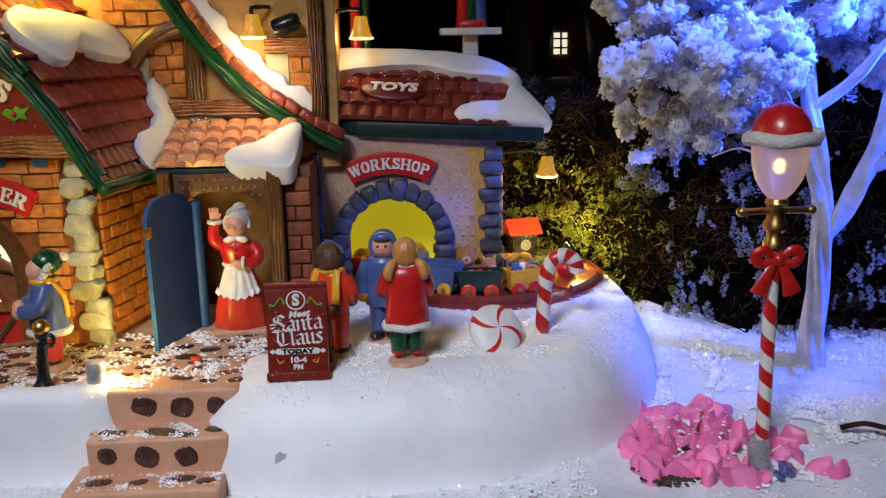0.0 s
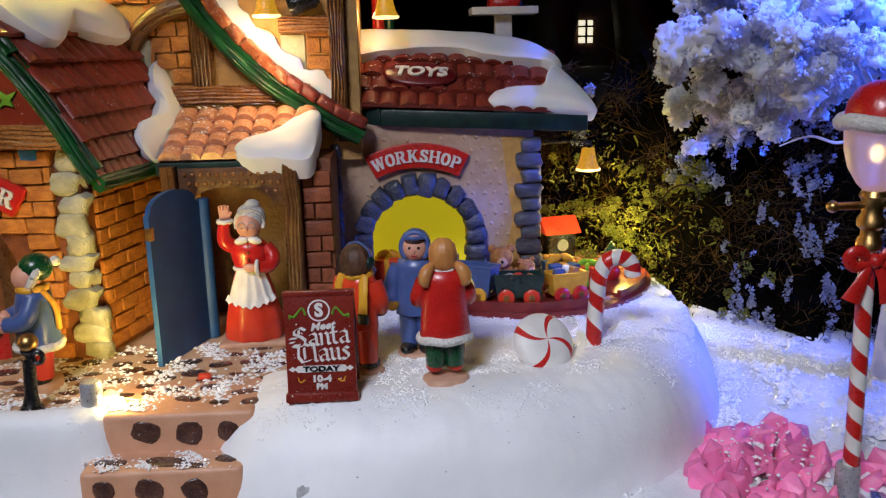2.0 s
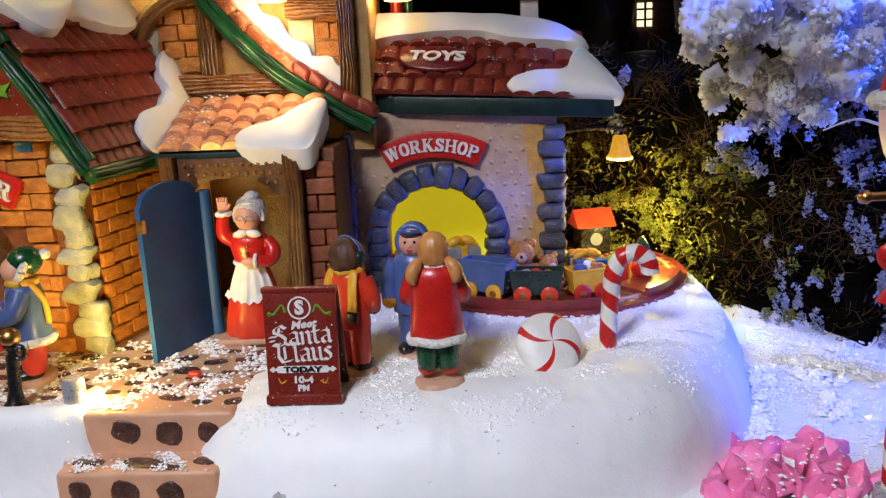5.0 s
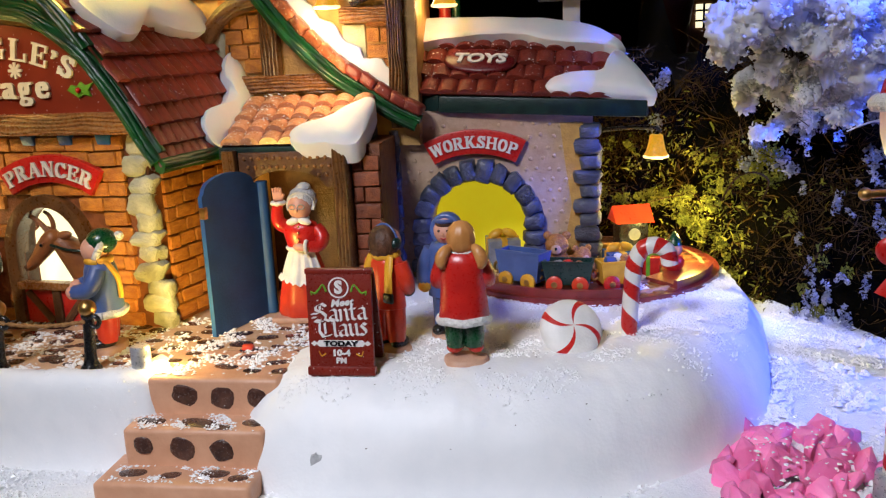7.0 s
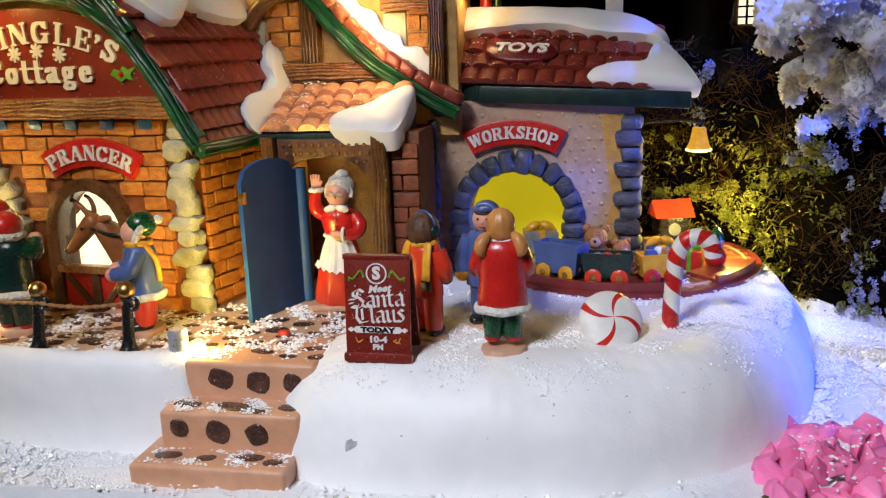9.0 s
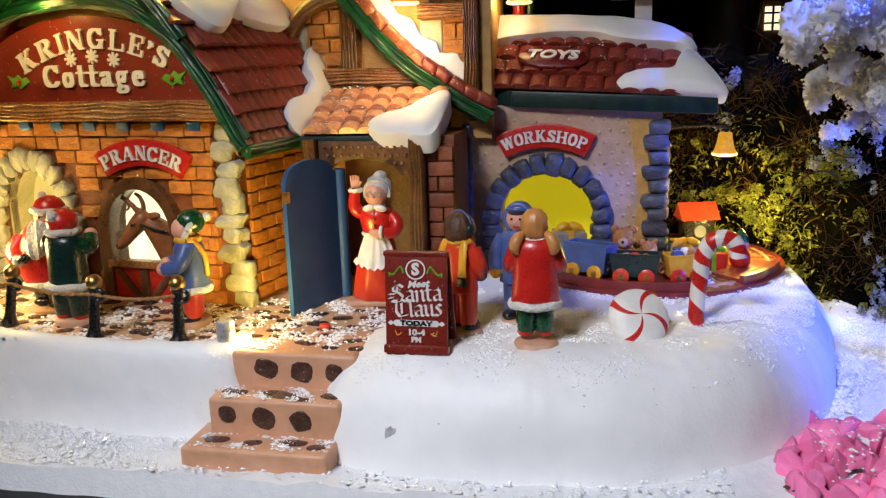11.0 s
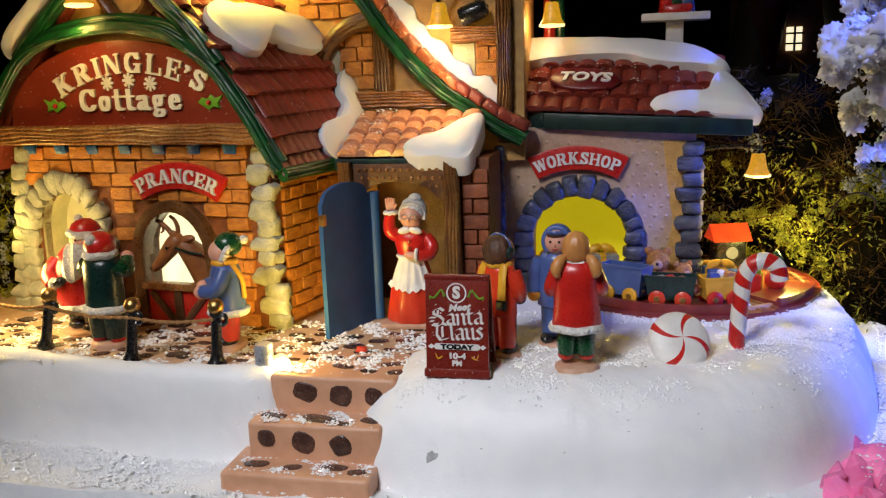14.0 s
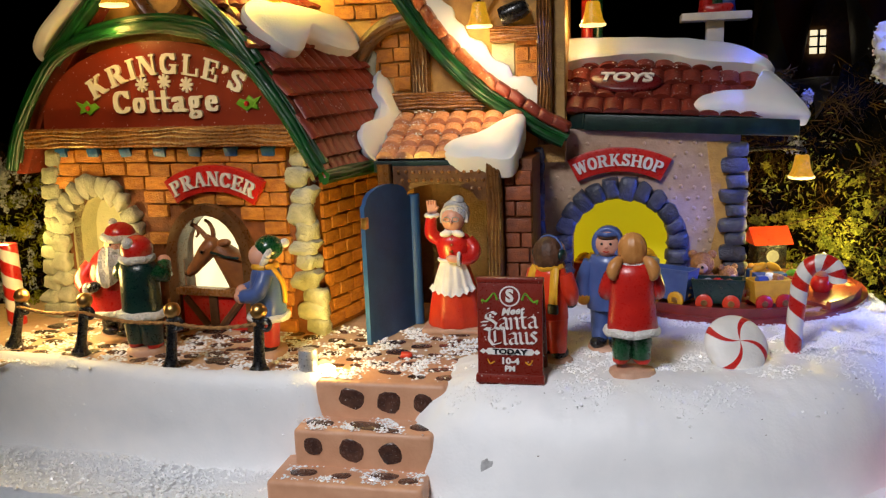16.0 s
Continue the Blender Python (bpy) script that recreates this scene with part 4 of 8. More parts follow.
for k in range(9):
    a = math.pi * k / 8
    for y in (-0.5, 0.5):
        t.verts.new((0.5 * math.cos(a), y, 0.42 * math.sin(a) * (1.25 if y < 0 else 0.85)))
t.verts.ensure_lookup_table()
for k in range(8):
    t.faces.new((t.verts[2 * k], t.verts[2 * k + 2], t.verts[2 * k + 3], t.verts[2 * k + 1]))
t.faces.new([t.verts[2 * k] for k in range(9)][::-1])
bmesh.ops.recalc_face_normals(t, faces=t.faces)
TILE = mesh_of("tile", t.copy(), M_ROOF, 50)
TILEO = mesh_of("tile", t, M_ROOFO, 50)
for i in range(9):
    for j in range(13):
        s, v = 0.035 + i * 0.106, 0.04 + j * 0.076 + (0.038 if i % 2 else 0)
        piece("tile", TILE, roof, roof_frame(s, min(v, 0.99), 0.02) @ at(0, 0.3, 0.03 + rnd.uniform(-0.02, 0.03), -11, 0, rnd.uniform(-7, 3), 0.80, 1.42, 0.40))


def snow_on_roof(outline, thick, seed):
    """Snow on the sweeping slope: outline in (v, s)."""
    b = pillow([(v * 8, s * 10) for v, s in outline], thick, None, 2.4, 0.3, 5, seed)
    for q in b.verts:
        q.co = roof_frame(min(max(q.co.y / 10, 0), 1), q.co.x / 8, 0.46 + q.co.z).translation
    return b


single("roof_snow", snow_on_roof([(0.44, 0.15), (0.48, 0.05), (0.62, 0.0), (0.84, 0.02), (1.0, 0.07), (1.03, 0.18), (1.0, 0.26), (0.99, 0.36), (0.99, 0.46), (0.93, 0.50), (0.85, 0.46), (0.79, 0.40), (0.78, 0.32), (0.68, 0.25), (0.52, 0.23)], 0.42, 3), M_SNOW, "patch of moulded snow on the red roof slope", "snow")
single("roof_snow", snow_on_roof([(0.12, 0.70), (0.18, 0.60), (0.30, 0.60), (0.42, 0.66), (0.58, 0.61), (0.76, 0.60), (0.86, 0.66), (0.84, 0.76), (0.7, 0.80), (0.5, 0.84), (0.3, 0.86), (0.14, 0.80)], 0.8, 9), M_SNOW, "thick lump of moulded snow on the roof edge", "snow")
b = pillow([(0, 0.5), (0.4, 0.0), (1.0, 0.5), (2.1, 1.6), (3.6, 2.7), (4.6, 3.9), (3.2, 4.2), (2.1, 3.1), (0.9, 2.0), (0.1, 1.1)], 0.9, pose(-26.1, 54.7, 18.75, 90, 0, 0), 2.6, 0.6)
single("roof_snow", b, M_SNOW, "moulded snow along the far gable edge", "snow")
part("left_roof", slab([(-18.0, 12.8), (-16.4, 16.2), (-14.2, 19.0), (-11.2, 22.5), (-10.4, 22.0), (-13.4, 18.6), (-15.6, 15.8), (-17.2, 12.8)], 7, 0.1, CM @ pose(0, -0.2, 0)), M_ROOF, cottage)

# ---- doorway wing ----
# stones for the recess beside the door, shade included in their colour
OST = [mesh_of("stone", rock(k + 80, 1, 1, 1, 0.22, 2, 0.34), M_OLIVESHADE, 60) for k in range(4)]
porch = thing("porch", "small tiled porch with carved brown posts over the cottage door", "porch", -5, 55.5, 4.7)
FZ = 4.72
for x, w in ((-7.7, 0.7), (-2.2, 0.75)):
    b = grooved(8.3, w, 1.3, x, 4, 0.06)
    b.transform(at(x, 55.6, FZ + 4.15, 0, 90))
    part("door_post", b, M_WOODV, porch)
head = [(-7.3, 12.9), (-7.3, 11.1), (-6.9, 11.15)] + [(-5.0 - 1.9 * math.cos(math.pi * i / 12), 11.15 + 0.85 * math.sin(math.pi * i / 12)) for i in range(1, 12)] + [(-3.0, 11.15), (-2.6, 11.1), (-2.6, 12.9)]
lint = part("lintel", slab(head, 0.5, 0.06, at(0, 55.25, 0)), M_WOODD, porch, "brown arched head board with studs")
for i in range(12):
    for j in range(3):
        x, z = -7.0 + 0.37 * i + (j % 2) * 0.18, 12.6 - 0.42 * j
        if z > 11.2 + 0.95 * math.sqrt(max(0, 1 - ((x + 5) / 2.1) ** 2)):
            part("stud", ball(0.1, 8, 6, at(x, 55.24, z)), M_WOODB, lint)
part("back_wall", slab([(-11.0, 4.6), (-7.6, 4.6), (-7.6, 13), (-11.0, 13)], 0.6, 0, at(0, 59.4, 0)), M_MORTAR, porch)
part("passage", slab([(-7.6, 4.6), (-1.8, 4.6), (-1.8, 13), (-7.6, 13)], 0.4, 0, at(0, 59.6, 0)), M_WOODD, porch, "dark room behind the open door")
part("passage_wall", box(0.4, 3.4, 8.2, 0.05, m=at(-7.5, 57.8, 8.8)), M_STUCCOY, porch)
part("passage_wall", box(0.4, 3.4, 8.2, 0.05, m=at(-2.45, 57.8, 8.8)), M_STUCCOY, porch)
z = 4.8
while z < 12.2:
    h = rnd.uniform(0.8, 1.2)
    for x in (-10.0, -9.1):
        stone(porch, at(x + rnd.uniform(-0.1, 0.1), 59.2, z + h / 2, 0, 0, 0, rnd.uniform(0.85, 1.1), 0.7, h), OST)
    z += h
pw = part("porch_wall", box(1.5, 4.5, 8.4, 0.05, m=at(-1.15, 58.2, 8.9)), M_MORTAR, porch)
# bricks below the porch roof, with its shade in their colour
bricks(pw, at(0, 55.95, 0), -1.75, -0.45, 4.8, 12.9, 1.25, 0.78, None, 8, [mesh_of("brick", box(1, 1, 1, 0.12, 2), M_BRICKSHADE, 50)])
SLOPE = 29.0
PR = pose(-8.15, 55.55, 13.1, SLOPE, 0, 0)
proof = part("porch_roof", box(7.0, 4.3, 0.3, 0.05, m=PR @ at(3.5, 2.15, 0)), M_ROOFB, porch)
part("porch_fascia", box(7.1, 0.35, 0.6, 0.08, m=at(-4.75, 55.5, 12.86)), M_GREEND, porch, "dark green fascia board")
part("porch_side", slab([(-0.1, 12.6), (3.7, 12.6), (3.7, 15.0), (3.4, 15.0), (0, 13.05)], 0.35, 0.05, at(-1.15, 55.5, 0, 0, 0, 90)), M_GREEND, porch)
for i in range(4):
    for j in range(7):
        piece("tile", TILEO, proof, PR @ at(0.5 + 0.96 * j + 0.06 * i, 0.48 + 1.03 * i, 0.16, -9, 0, rnd.uniform(-3, 3), 0.97, 1.2, 0.72))
single("roof_snow", pillow([(3.55, 0.0), (3.6, 0.75), (4.5, 1.15), (5.3, 1.7), (6.1, 2.6), (6.8, 3.3), (7.2, 2.9), (7.15, 1.2), (6.95, -0.5), (6.3, -0.75), (5.4, -0.5), (4.3, -0.5)], 0.45, PR @ pose(0, 0, 0.42), 4.5, 0.95, 5, 2, 0.12), M_SNOW, "thick moulded snow hanging over the porch corner", "snow")

# ---- upper storey ----
upper = thing("upper_storey", "upper storey with orange bricks, brown timbers and a steep gable edge", "model house", -5, 60, 13)
uw = part("upper_wall", slab([(-13, 12.5), (0.9, 12.5), (0.9, 26), (-13, 26)], 0.8, 0, at(0, 60.2, 0)), M_STUCCOY, upper)
bricks(uw, at(0, 60.2, 0), -9.5, -7.35, 16.5, 25, 1.25, 0.78, lambda a, b, z: z < 17.3 and a < -8.7, 11, proud=0.08)
bricks(uw, at(0, 60.2, 0), -11.5, -7.0, 20.4, 25, 1.25, 0.78, None, 12, proud=0.08)
bricks(uw, at(0, 60.2, 0), -1.6, -0.4, 15.5, 19, 1.15, 0.78, None, 13, proud=0.08)
def timber(name, length, height, depth, m, mat, seed):
    b = grooved(length, height, depth, seed)
    b.transform(m)
    return part(name, b, mat, upper)


timber("beam", 8.2, 0.95, 0.7, at(-5.6, 59.9, 15.95), M_WOODB, 1)
timber("timber_post", 4.4, 0.95, 0.6, at(-6.75, 59.95, 18.5, 0, 90), M_WOODV, 2)
timber("timber_post", 12, 0.75, 0.9, at(-0.1, 60.0, 19.5, 0, 90), M_WOODV, 5)
timber("beam", 2.6, 0.8, 0.6, at(-1.6, 59.95, 19.3), M_WOODB, 7)
part("curved_brace", carved([V(-10.3, 59.8, 18.2), V(-9.5, 59.8, 19.3), V(-8.4, 59.8, 20.0), V(-6.9, 59.8, 20.4)], 0.45, 7, 3), M_WOODV, upper)
part("plaster_patch", slab([(-10.2, 15.8), (-9.0, 15.9), (-8.8, 16.8), (-9.3, 17.6), (-9.2, 18.6), (-10.0, 19.2)], 0.35, 0.1, at(0, 59.9, 0)), M_STONE, upper)
part("plaster_patch", slab([(-2.9, 16.6), (-1.7, 16.6), (-1.7, 18.8), (-2.9, 18.8)], 0.2, 0.06, at(0, 60.08, 0)), M_STONEY, upper)
part("corner_wall", box(0.8, 5, 13, 0.1, 2, at(0.55, 62.8, 19.5)), M_STUCCOY, upper)
GAB = [V(-8.6, 59.1, 22.9), V(-7.2, 59.1, 20.8), V(-6.1, 59.1, 19.2), V(-4.7, 59.1, 17.65), V(-3.3, 59.1, 16.35), V(-1.9, 59.1, 15.4), V(-0.3, 59.1, 14.35), V(1.0, 59.1, 13.7)]
part("gable_edge", carved([p + V(-0.12, 0, -0.14) for p in GAB], 0.25, 6, 2), M_GREEN, upper, "carved green gable edge")
part("gable_edge", carved([p + V(0.12, 0.25, 0.16) for p in GAB], 0.25, 6, 6), M_GREEN, upper)
EDGE_O = [mesh_of("tile", rock(k + 90, 1, 1, 1, 0.2, 3, 0.28), M_ROOFE, 60) for k in range(3)]
EDGE_R = [mesh_of("tile", rock(k + 95, 1, 1, 1, 0.12, 3, 0.28), M_ROOF, 60) for k in range(3)]
line = spline(GAB, 6)
up = V(0.62, 0, 0.78)
for i in range(3, len(line) - 1, 3):
    d = (line[i + 1] - line[i - 1]).normalized()
    n = V(-d.z, 0, d.x)
    n = n if n.z > 0 else -n
    m = Matrix((V(0, 1, 0), -d, n)).transposed().to_4x4()
    m.translation = line[i] + n * 0.66 + V(0, 0.42, 0)
    piece("tile", rnd.choice(EDGE_O if i < 26 else EDGE_R), upper, m @ at(0, 0, 0.02, 4, 0, rnd.uniform(-6, 6), 1.2, 1.12, 0.62))
b, g = bmesh.new(), []
for i, p in enumerate(line):
    d = (line[min(i + 1, len(line) - 1)] - line[max(i - 1, 0)]).normalized()
    n = V(-d.z, 0, d.x)
    n = n if n.z > 0 else -n
    k = max(0.0, min(1.0, (0.86 - i / (len(line) - 1)) / 0.10)) ** 0.5 * (0.85 + 0.3 * noise.noise(V(i * 0.35, 4, 1)))
    g.append([b.verts.new(p + n * (0.45 + h * k + 0.10 * k * noise.noise(V(i * 0.6, y, 2))) + V(0, y, 0)) for y, h in ((0.5, 0.1), (0.46, 0.6), (0.52, 1.15), (0.7, 1.5), (0.95, 1.5), (1.05, 1.2), (1.05, 0.0))])
for a, c in zip(g, g[1:]):
    for k in range(6):
        b.faces.new((a[k], a[k + 1], c[k + 1], c[k]))
for e in (g[0], g[-1]):
    b.faces.new(e)
bmesh.ops.recalc_face_normals(b, faces=b.faces)
single("roof_snow", b, M_SNOW, "moulded snow lying behind the gable tiles", "snow")

# ---- workshop ----
shop = thing("workshop", "ceramic workshop with beige walls, blue stone arch, red roof", "model house", 4.5, 61, 4.7)
WY = 60.9
DOOR = (1.2, 6.35, 4.7, 7.8, 10.4)
sw = part("front_wall", wall_with_arches(-0.9, 9.9, 4.6, 14.2, 0.8, [DOOR], 18), M_STUCCO, shop)
sw.location.y = WY * S
part("side_wall", slab([(0, 4.6), (7.5, 4.6), (7.5, 14.2), (0, 14.2)], 0.8, 0, at(9.9, WY + 0.8, 0, 0, 0, 90)), M_STUCCO, shop)
part("ochre_edge", slab([(8.7, 4.7), (9.4, 4.7), (9.4, 13.4), (8.2, 13.4), (8.5, 11), (8.8, 9), (8.4, 7)], 0.1, 0.03, at(0, WY - 0.06, 0)), M_STUCCOY, shop)
b = bmesh.new()
dim = random.Random(4)
for i in range(15):
    for j in range(15):
        x, z = -0.5 + 0.62 * i + (j % 2) * 0.31 + dim.uniform(-0.08, 0.08), 5.2 + 0.58 * j + dim.uniform(-0.08, 0.08)
        if not in_open(x, x, z, [DOOR], 1.2) and x < 9.0 and not (11.1 < z < 13.3 and 0.9 < x < 6.5):
            add(b, ball(0.115, 10, 6, at(x, WY, z, sy=0.55)))
ob = part("dimple_relief", b, M_STUCCO, shop)
ob["kind"] = "stuff"
b = reveal(*DOOR, 1.6, at(0, WY + 0.1, 0), 18)
part("reveal", b, M_STUCCOY, shop)
# emissive back and side walls give the workshop its inner light
part("interior", slab([(-0.6, 4.6), (8.4, 4.6), (8.4, 12), (-0.6, 12)], 0.3, 0, at(0, WY + 4.5, 0)), M_GLOWY, shop, "bright yellow inside wall that glows as if lit")
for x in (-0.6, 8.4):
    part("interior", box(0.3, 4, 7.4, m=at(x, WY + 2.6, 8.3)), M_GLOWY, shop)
BST = [mesh_of("stone", rock(k + 40, 1, 1, 1, 0.2, 2, 0.30), M_BLUESTONE, 60) for k in range(6)]
for i in range(12):
    a = 176 - 15.6 * i + rnd.uniform(-1.5, 1.5)
    x, zz = 3.78 + 3.05 * math.cos(radians(a)), 7.9 + 3.1 * math.sin(radians(a))
    stone(shop, at(x, WY - 0.15, zz, 0, 90 - a, 0, rnd.uniform(0.78, 0.98), 0.85, rnd.uniform(0.95, 1.15) * (1.2 if i in (5, 6) else 1)), BST)
for x in (0.72, 6.82):
    for k in range(4):
        stone(shop, at(x + rnd.uniform(-0.1, 0.1), WY - 0.15, 5.05 + 0.76 * k, 0, rnd.uniform(-4, 4), 0, rnd.uniform(1.0, 1.35), 0.85, 0.76), BST)
z, k = 4.75, 0
while z < 13.2:
    h = rnd.uniform(0.72, 0.92)
    stone(shop, at(9.75 - (0.18 if k % 2 else 0), WY + 0.1, z + h / 2, 0, rnd.uniform(-3, 3), 0, 1.45 if k % 2 else 1.15, 1.2, h), BST)
    stone(shop, at(-0.45, WY - 0.9, z + h / 2, 0, rnd.uniform(-10, 10), 0, 0.5, 0.5, h * 1.05), BST)
    z, k = z + h, k + 1
banner("name_plate", "WORKSHOP", 3.72, 7.25, 5.95, 4.65, 27.5, at(0, WY, 0), shop, 0.64, 0.88)
RM = pose(0, 60.8, 15.2, 0, 3.15, -2.6) @ pose(0, 0, 0, 43, 0, 0)
L = 4.8
roof2 = part("roof", slab([(-0.2, 0.7), (1.4, 0.0), (12.7, 0.0), (10.6, L), (-0.2, L)], 0.4, 0.05, RM @ pose(0, 0, 0.0, -90, 0, 0)), M_ROOFB, shop, "dark red tiled roof")
part("hip", slab([(0, 0), (8.5, 0), (5, 3.6)], 0.4, 0.05, at(12.6, 60.3, 14.45, 0, 0, 90) @ pose(0, 0, 0, -25, 0, 0)), M_ROOF, shop)
for i in range(4):
    for j in range(13):
        x, s = 0.45 + 0.98 * j + 0.49 * (i % 2), 0.5 + 1.1 * i
        if x < 12.3 - 0.4 * s and x + 1.9 * s > 1.9:
            piece("tile", TILE, roof2, RM @ at(x + rnd.uniform(-0.04, 0.04), s, 0.08, -9, 0, rnd.uniform(-2, 2), 1.02, 1.35, 0.62))
part("fascia", box(10.7, 0.5, 0.86, 0.1, 2, at(7.25, 60.45, 14.3, 0, 2.8, -3.2)), M_GREEND, shop, "dark green fascia board")
part("fascia", box(2.5, 0.5, 0.86, 0.1, 2, at(0.95, 61.45, 14.6, 0, 0, -32)), M_GREEND, shop)
part("fascia", box(0.5, 9, 0.86, 0.1, 2, at(12.4, 64.7, 14.05)), M_GREEND, shop)
part("soffit", box(12.4, 8.5, 0.3, 0.05, m=at(6.2, 65.2, 13.95)), M_GREEND, shop)
oval = part("roof_sign", lathe([(0.6, 0), (0.98, 0.02), (1.0, 0.1), (0.96, 0.2), (0.9, 0.24)], 36, RM @ at(3.9, 1.95, 0.38, 0, 0, -1, 1.95, 0.85, 1)), M_REDD, shop, "oval red sign")
b = lettering("TOYS", 0.86, 0.07, 0.035, 1.3, 0.16)
b.transform(RM @ pose(3.9, 1.98, 0.64, -90, 0, 0))
part("lettering", b, M_WHITE, oval, "raised white letters", smooth=20)


def snow_band(low, high, thick, m, n=44, k=12):
    """A long band of moulded snow between two lines in x, y, rounded on all sides."""
    lo, hi = spline([(*p, 0) for p in low], n // (len(low) - 1) + 1), spline([(*p, 0) for p in high], n // (len(high) - 1) + 1)
    pick = lambda line, t: line[min(int(t * (len(line) - 1)), len(line) - 1)]
    bm, rows = bmesh.new(), []
    for i in range(n + 1):
        t = i / n
        a, b, row = pick(lo, t), pick(hi, t), []
        e = (1 - abs(2 * t - 1) ** 16) ** 0.5
        for j in range(k + 1):
            q = j / k
            p = a.lerp(b, 0.5 + (q - 0.5) * (0.9 + 0.1 * e))
            h = thick * e * (1 - abs(2 * q - 1) ** 5) ** 0.5 + 0.07 * noise.noise(V(p.x * 0.8, p.y * 0.8, 3)) * (0 < j < k)
            row.append(bm.verts.new((p.x, p.y, h if 0 < j < k else -0.6)))
        rows.append(row)
    for a, b in zip(rows, rows[1:]):
        for j in range(k):
            bm.faces.new((a[j], b[j], b[j + 1], a[j + 1]))
    bm.faces.new(rows[0])
    bm.faces.new(rows[-1])
    bmesh.ops.recalc_face_normals(bm, faces=bm.faces)
    bm.transform(m)
    return bm


single("roof_snow", snow_band([(0.2, 2.6), (1.2, 3.0), (2.6, 3.35), (4.2, 3.65), (6.0, 3.65), (6.9, 3.3), (8.5, 3.1), (10.2, 3.0), (11.2, 2.75)], [(0.2, 5.2), (2.6, 5.2), (5.6, 5.2), (8.4, 5.0), (10.0, 4.5), (11.5, 3.2)], 0.5, RM @ pose(0, 0, 0.36)), M_SNOW, "band of moulded snow along the workshop roof top", "snow")
single("roof_snow", pillow([(7.55, 0.4), (8.1, 1.05), (9.6, 1.1), (10.4, 1.5), (10.6, 2.3), (11.0, 3.0), (11.7, 2.3), (12.5, 1.1), (13.0, -0.1), (12.0, -0.2), (9.6, -0.05), (8.0, -0.05)], 0.55, RM @ pose(0, 0, 0.3), 3.6, 0.6, 5, 6), M_SNOW, "moulded snow on the lower corner of the workshop roof", "snow")

# ---- figurines: each one plain mesh ----


class Figure:
    """Collects the shapes of one figurine, its feet at 0, its face towards -y."""

    def __init__(self):
        self.bm, self.mats = bmesh.new(), []

    def put(self, bm, mat, m=None):
        if mat not in self.mats:
            self.mats.append(mat)
        add(self.bm, bm, m, self.mats.index(mat))
        bm.free()
        return self

    def done(self, name, label, category, x, y, z, rz=0, group="", k=1.0):
        return single(name, self.bm, self.mats, label, category, "", group, at(x, y, z, 0, 0, rz, k, k, k), 60)


def stand(f, r=1.0, h=0.34, mat=M_BASE):
    f.put(lathe([(r * 1.0, -0.1), (r * 1.02, 0.1), (r * 0.97, h - 0.05), (r * 0.9, h)], 18, at(0, 0, 0, sy=0.8), lambda a, z: 1 + 0.06 * math.sin(3 * a + 1) + 0.04 * math.sin(7 * a)), mat)


def legs(f, mat, boot, top=2.2, gap=0.36, r=0.42, base=0.3, toe=-1):
    for s in (-1, 1):
        f.put(tube([(s * gap, 0, base + 0.25), (s * gap, 0, (top + base) / 2), (s * gap * 0.9, 0, top)], [r * 0.88, r, r * 1.12], 10), mat)
        f.put(ball(1, 12, 8, at(s * gap * 1.1, toe * 0.22, base + 0.18, 0, 0, s * 12, 0.36, 0.58, 0.27)), boot)


def coat(f, mat, z0, z1, w0, w1, depth=0.74, folds=0.03):
    h = z1 - z0
    f.put(lathe([(w0 * 0.8, z0), (w0, z0 + 0.08), (w0 * 0.97, z0 + 0.25 * h), (w0 * 0.86 + w1 * 0.1, z0 + 0.55 * h), (w1, z0 + 0.82 * h), (w1 * 0.86, z0 + 0.94 * h), (w1 * 0.42, z1)], 22, at(0, 0, 0, sy=depth), lambda a, z: 1 + folds * math.sin(6 * a) * max(0, 1 - (z - z0) / h)), mat)


def hem(f, mat, z, w, depth=0.74, r=0.18):
    f.put(tube([(w * math.cos(a), w * depth * math.sin(a), z + 0.03 * math.sin(5 * a)) for a in [2 * math.pi * i / 16 for i in range(17)]], r, 8, 1, 2), mat)


def limb(f, mat, hand, pts, r=0.36):
    f.put(tube(pts, [r, r * 1.05, r * 0.85][:len(pts)] if len(pts) == 3 else r, 10), mat)
    f.put(ball(r * 0.9, 10, 8, Matrix.Translation(V(*pts[-1]))), hand)


def hair(f, mat, r, z0, z1, y):
    """A cap of combed hair with fine furrows."""
    h = z1 - z0
    f.put(lathe([(r * 0.72, z0), (r * 0.9, z0 + 0.12 * h), (r, z0 + 0.38 * h), (r * 0.97, z0 + 0.6 * h), (r * 0.82, z0 + 0.8 * h), (r * 0.5, z0 + 0.95 * h), (r * 0.12, z1)], 44, at(0, y, 0, sy=0.92), lambda a, z: 1 + 0.030 * math.sin(12 * a + 1.2 * z) + 0.018 * math.sin(27 * a - z)), mat)


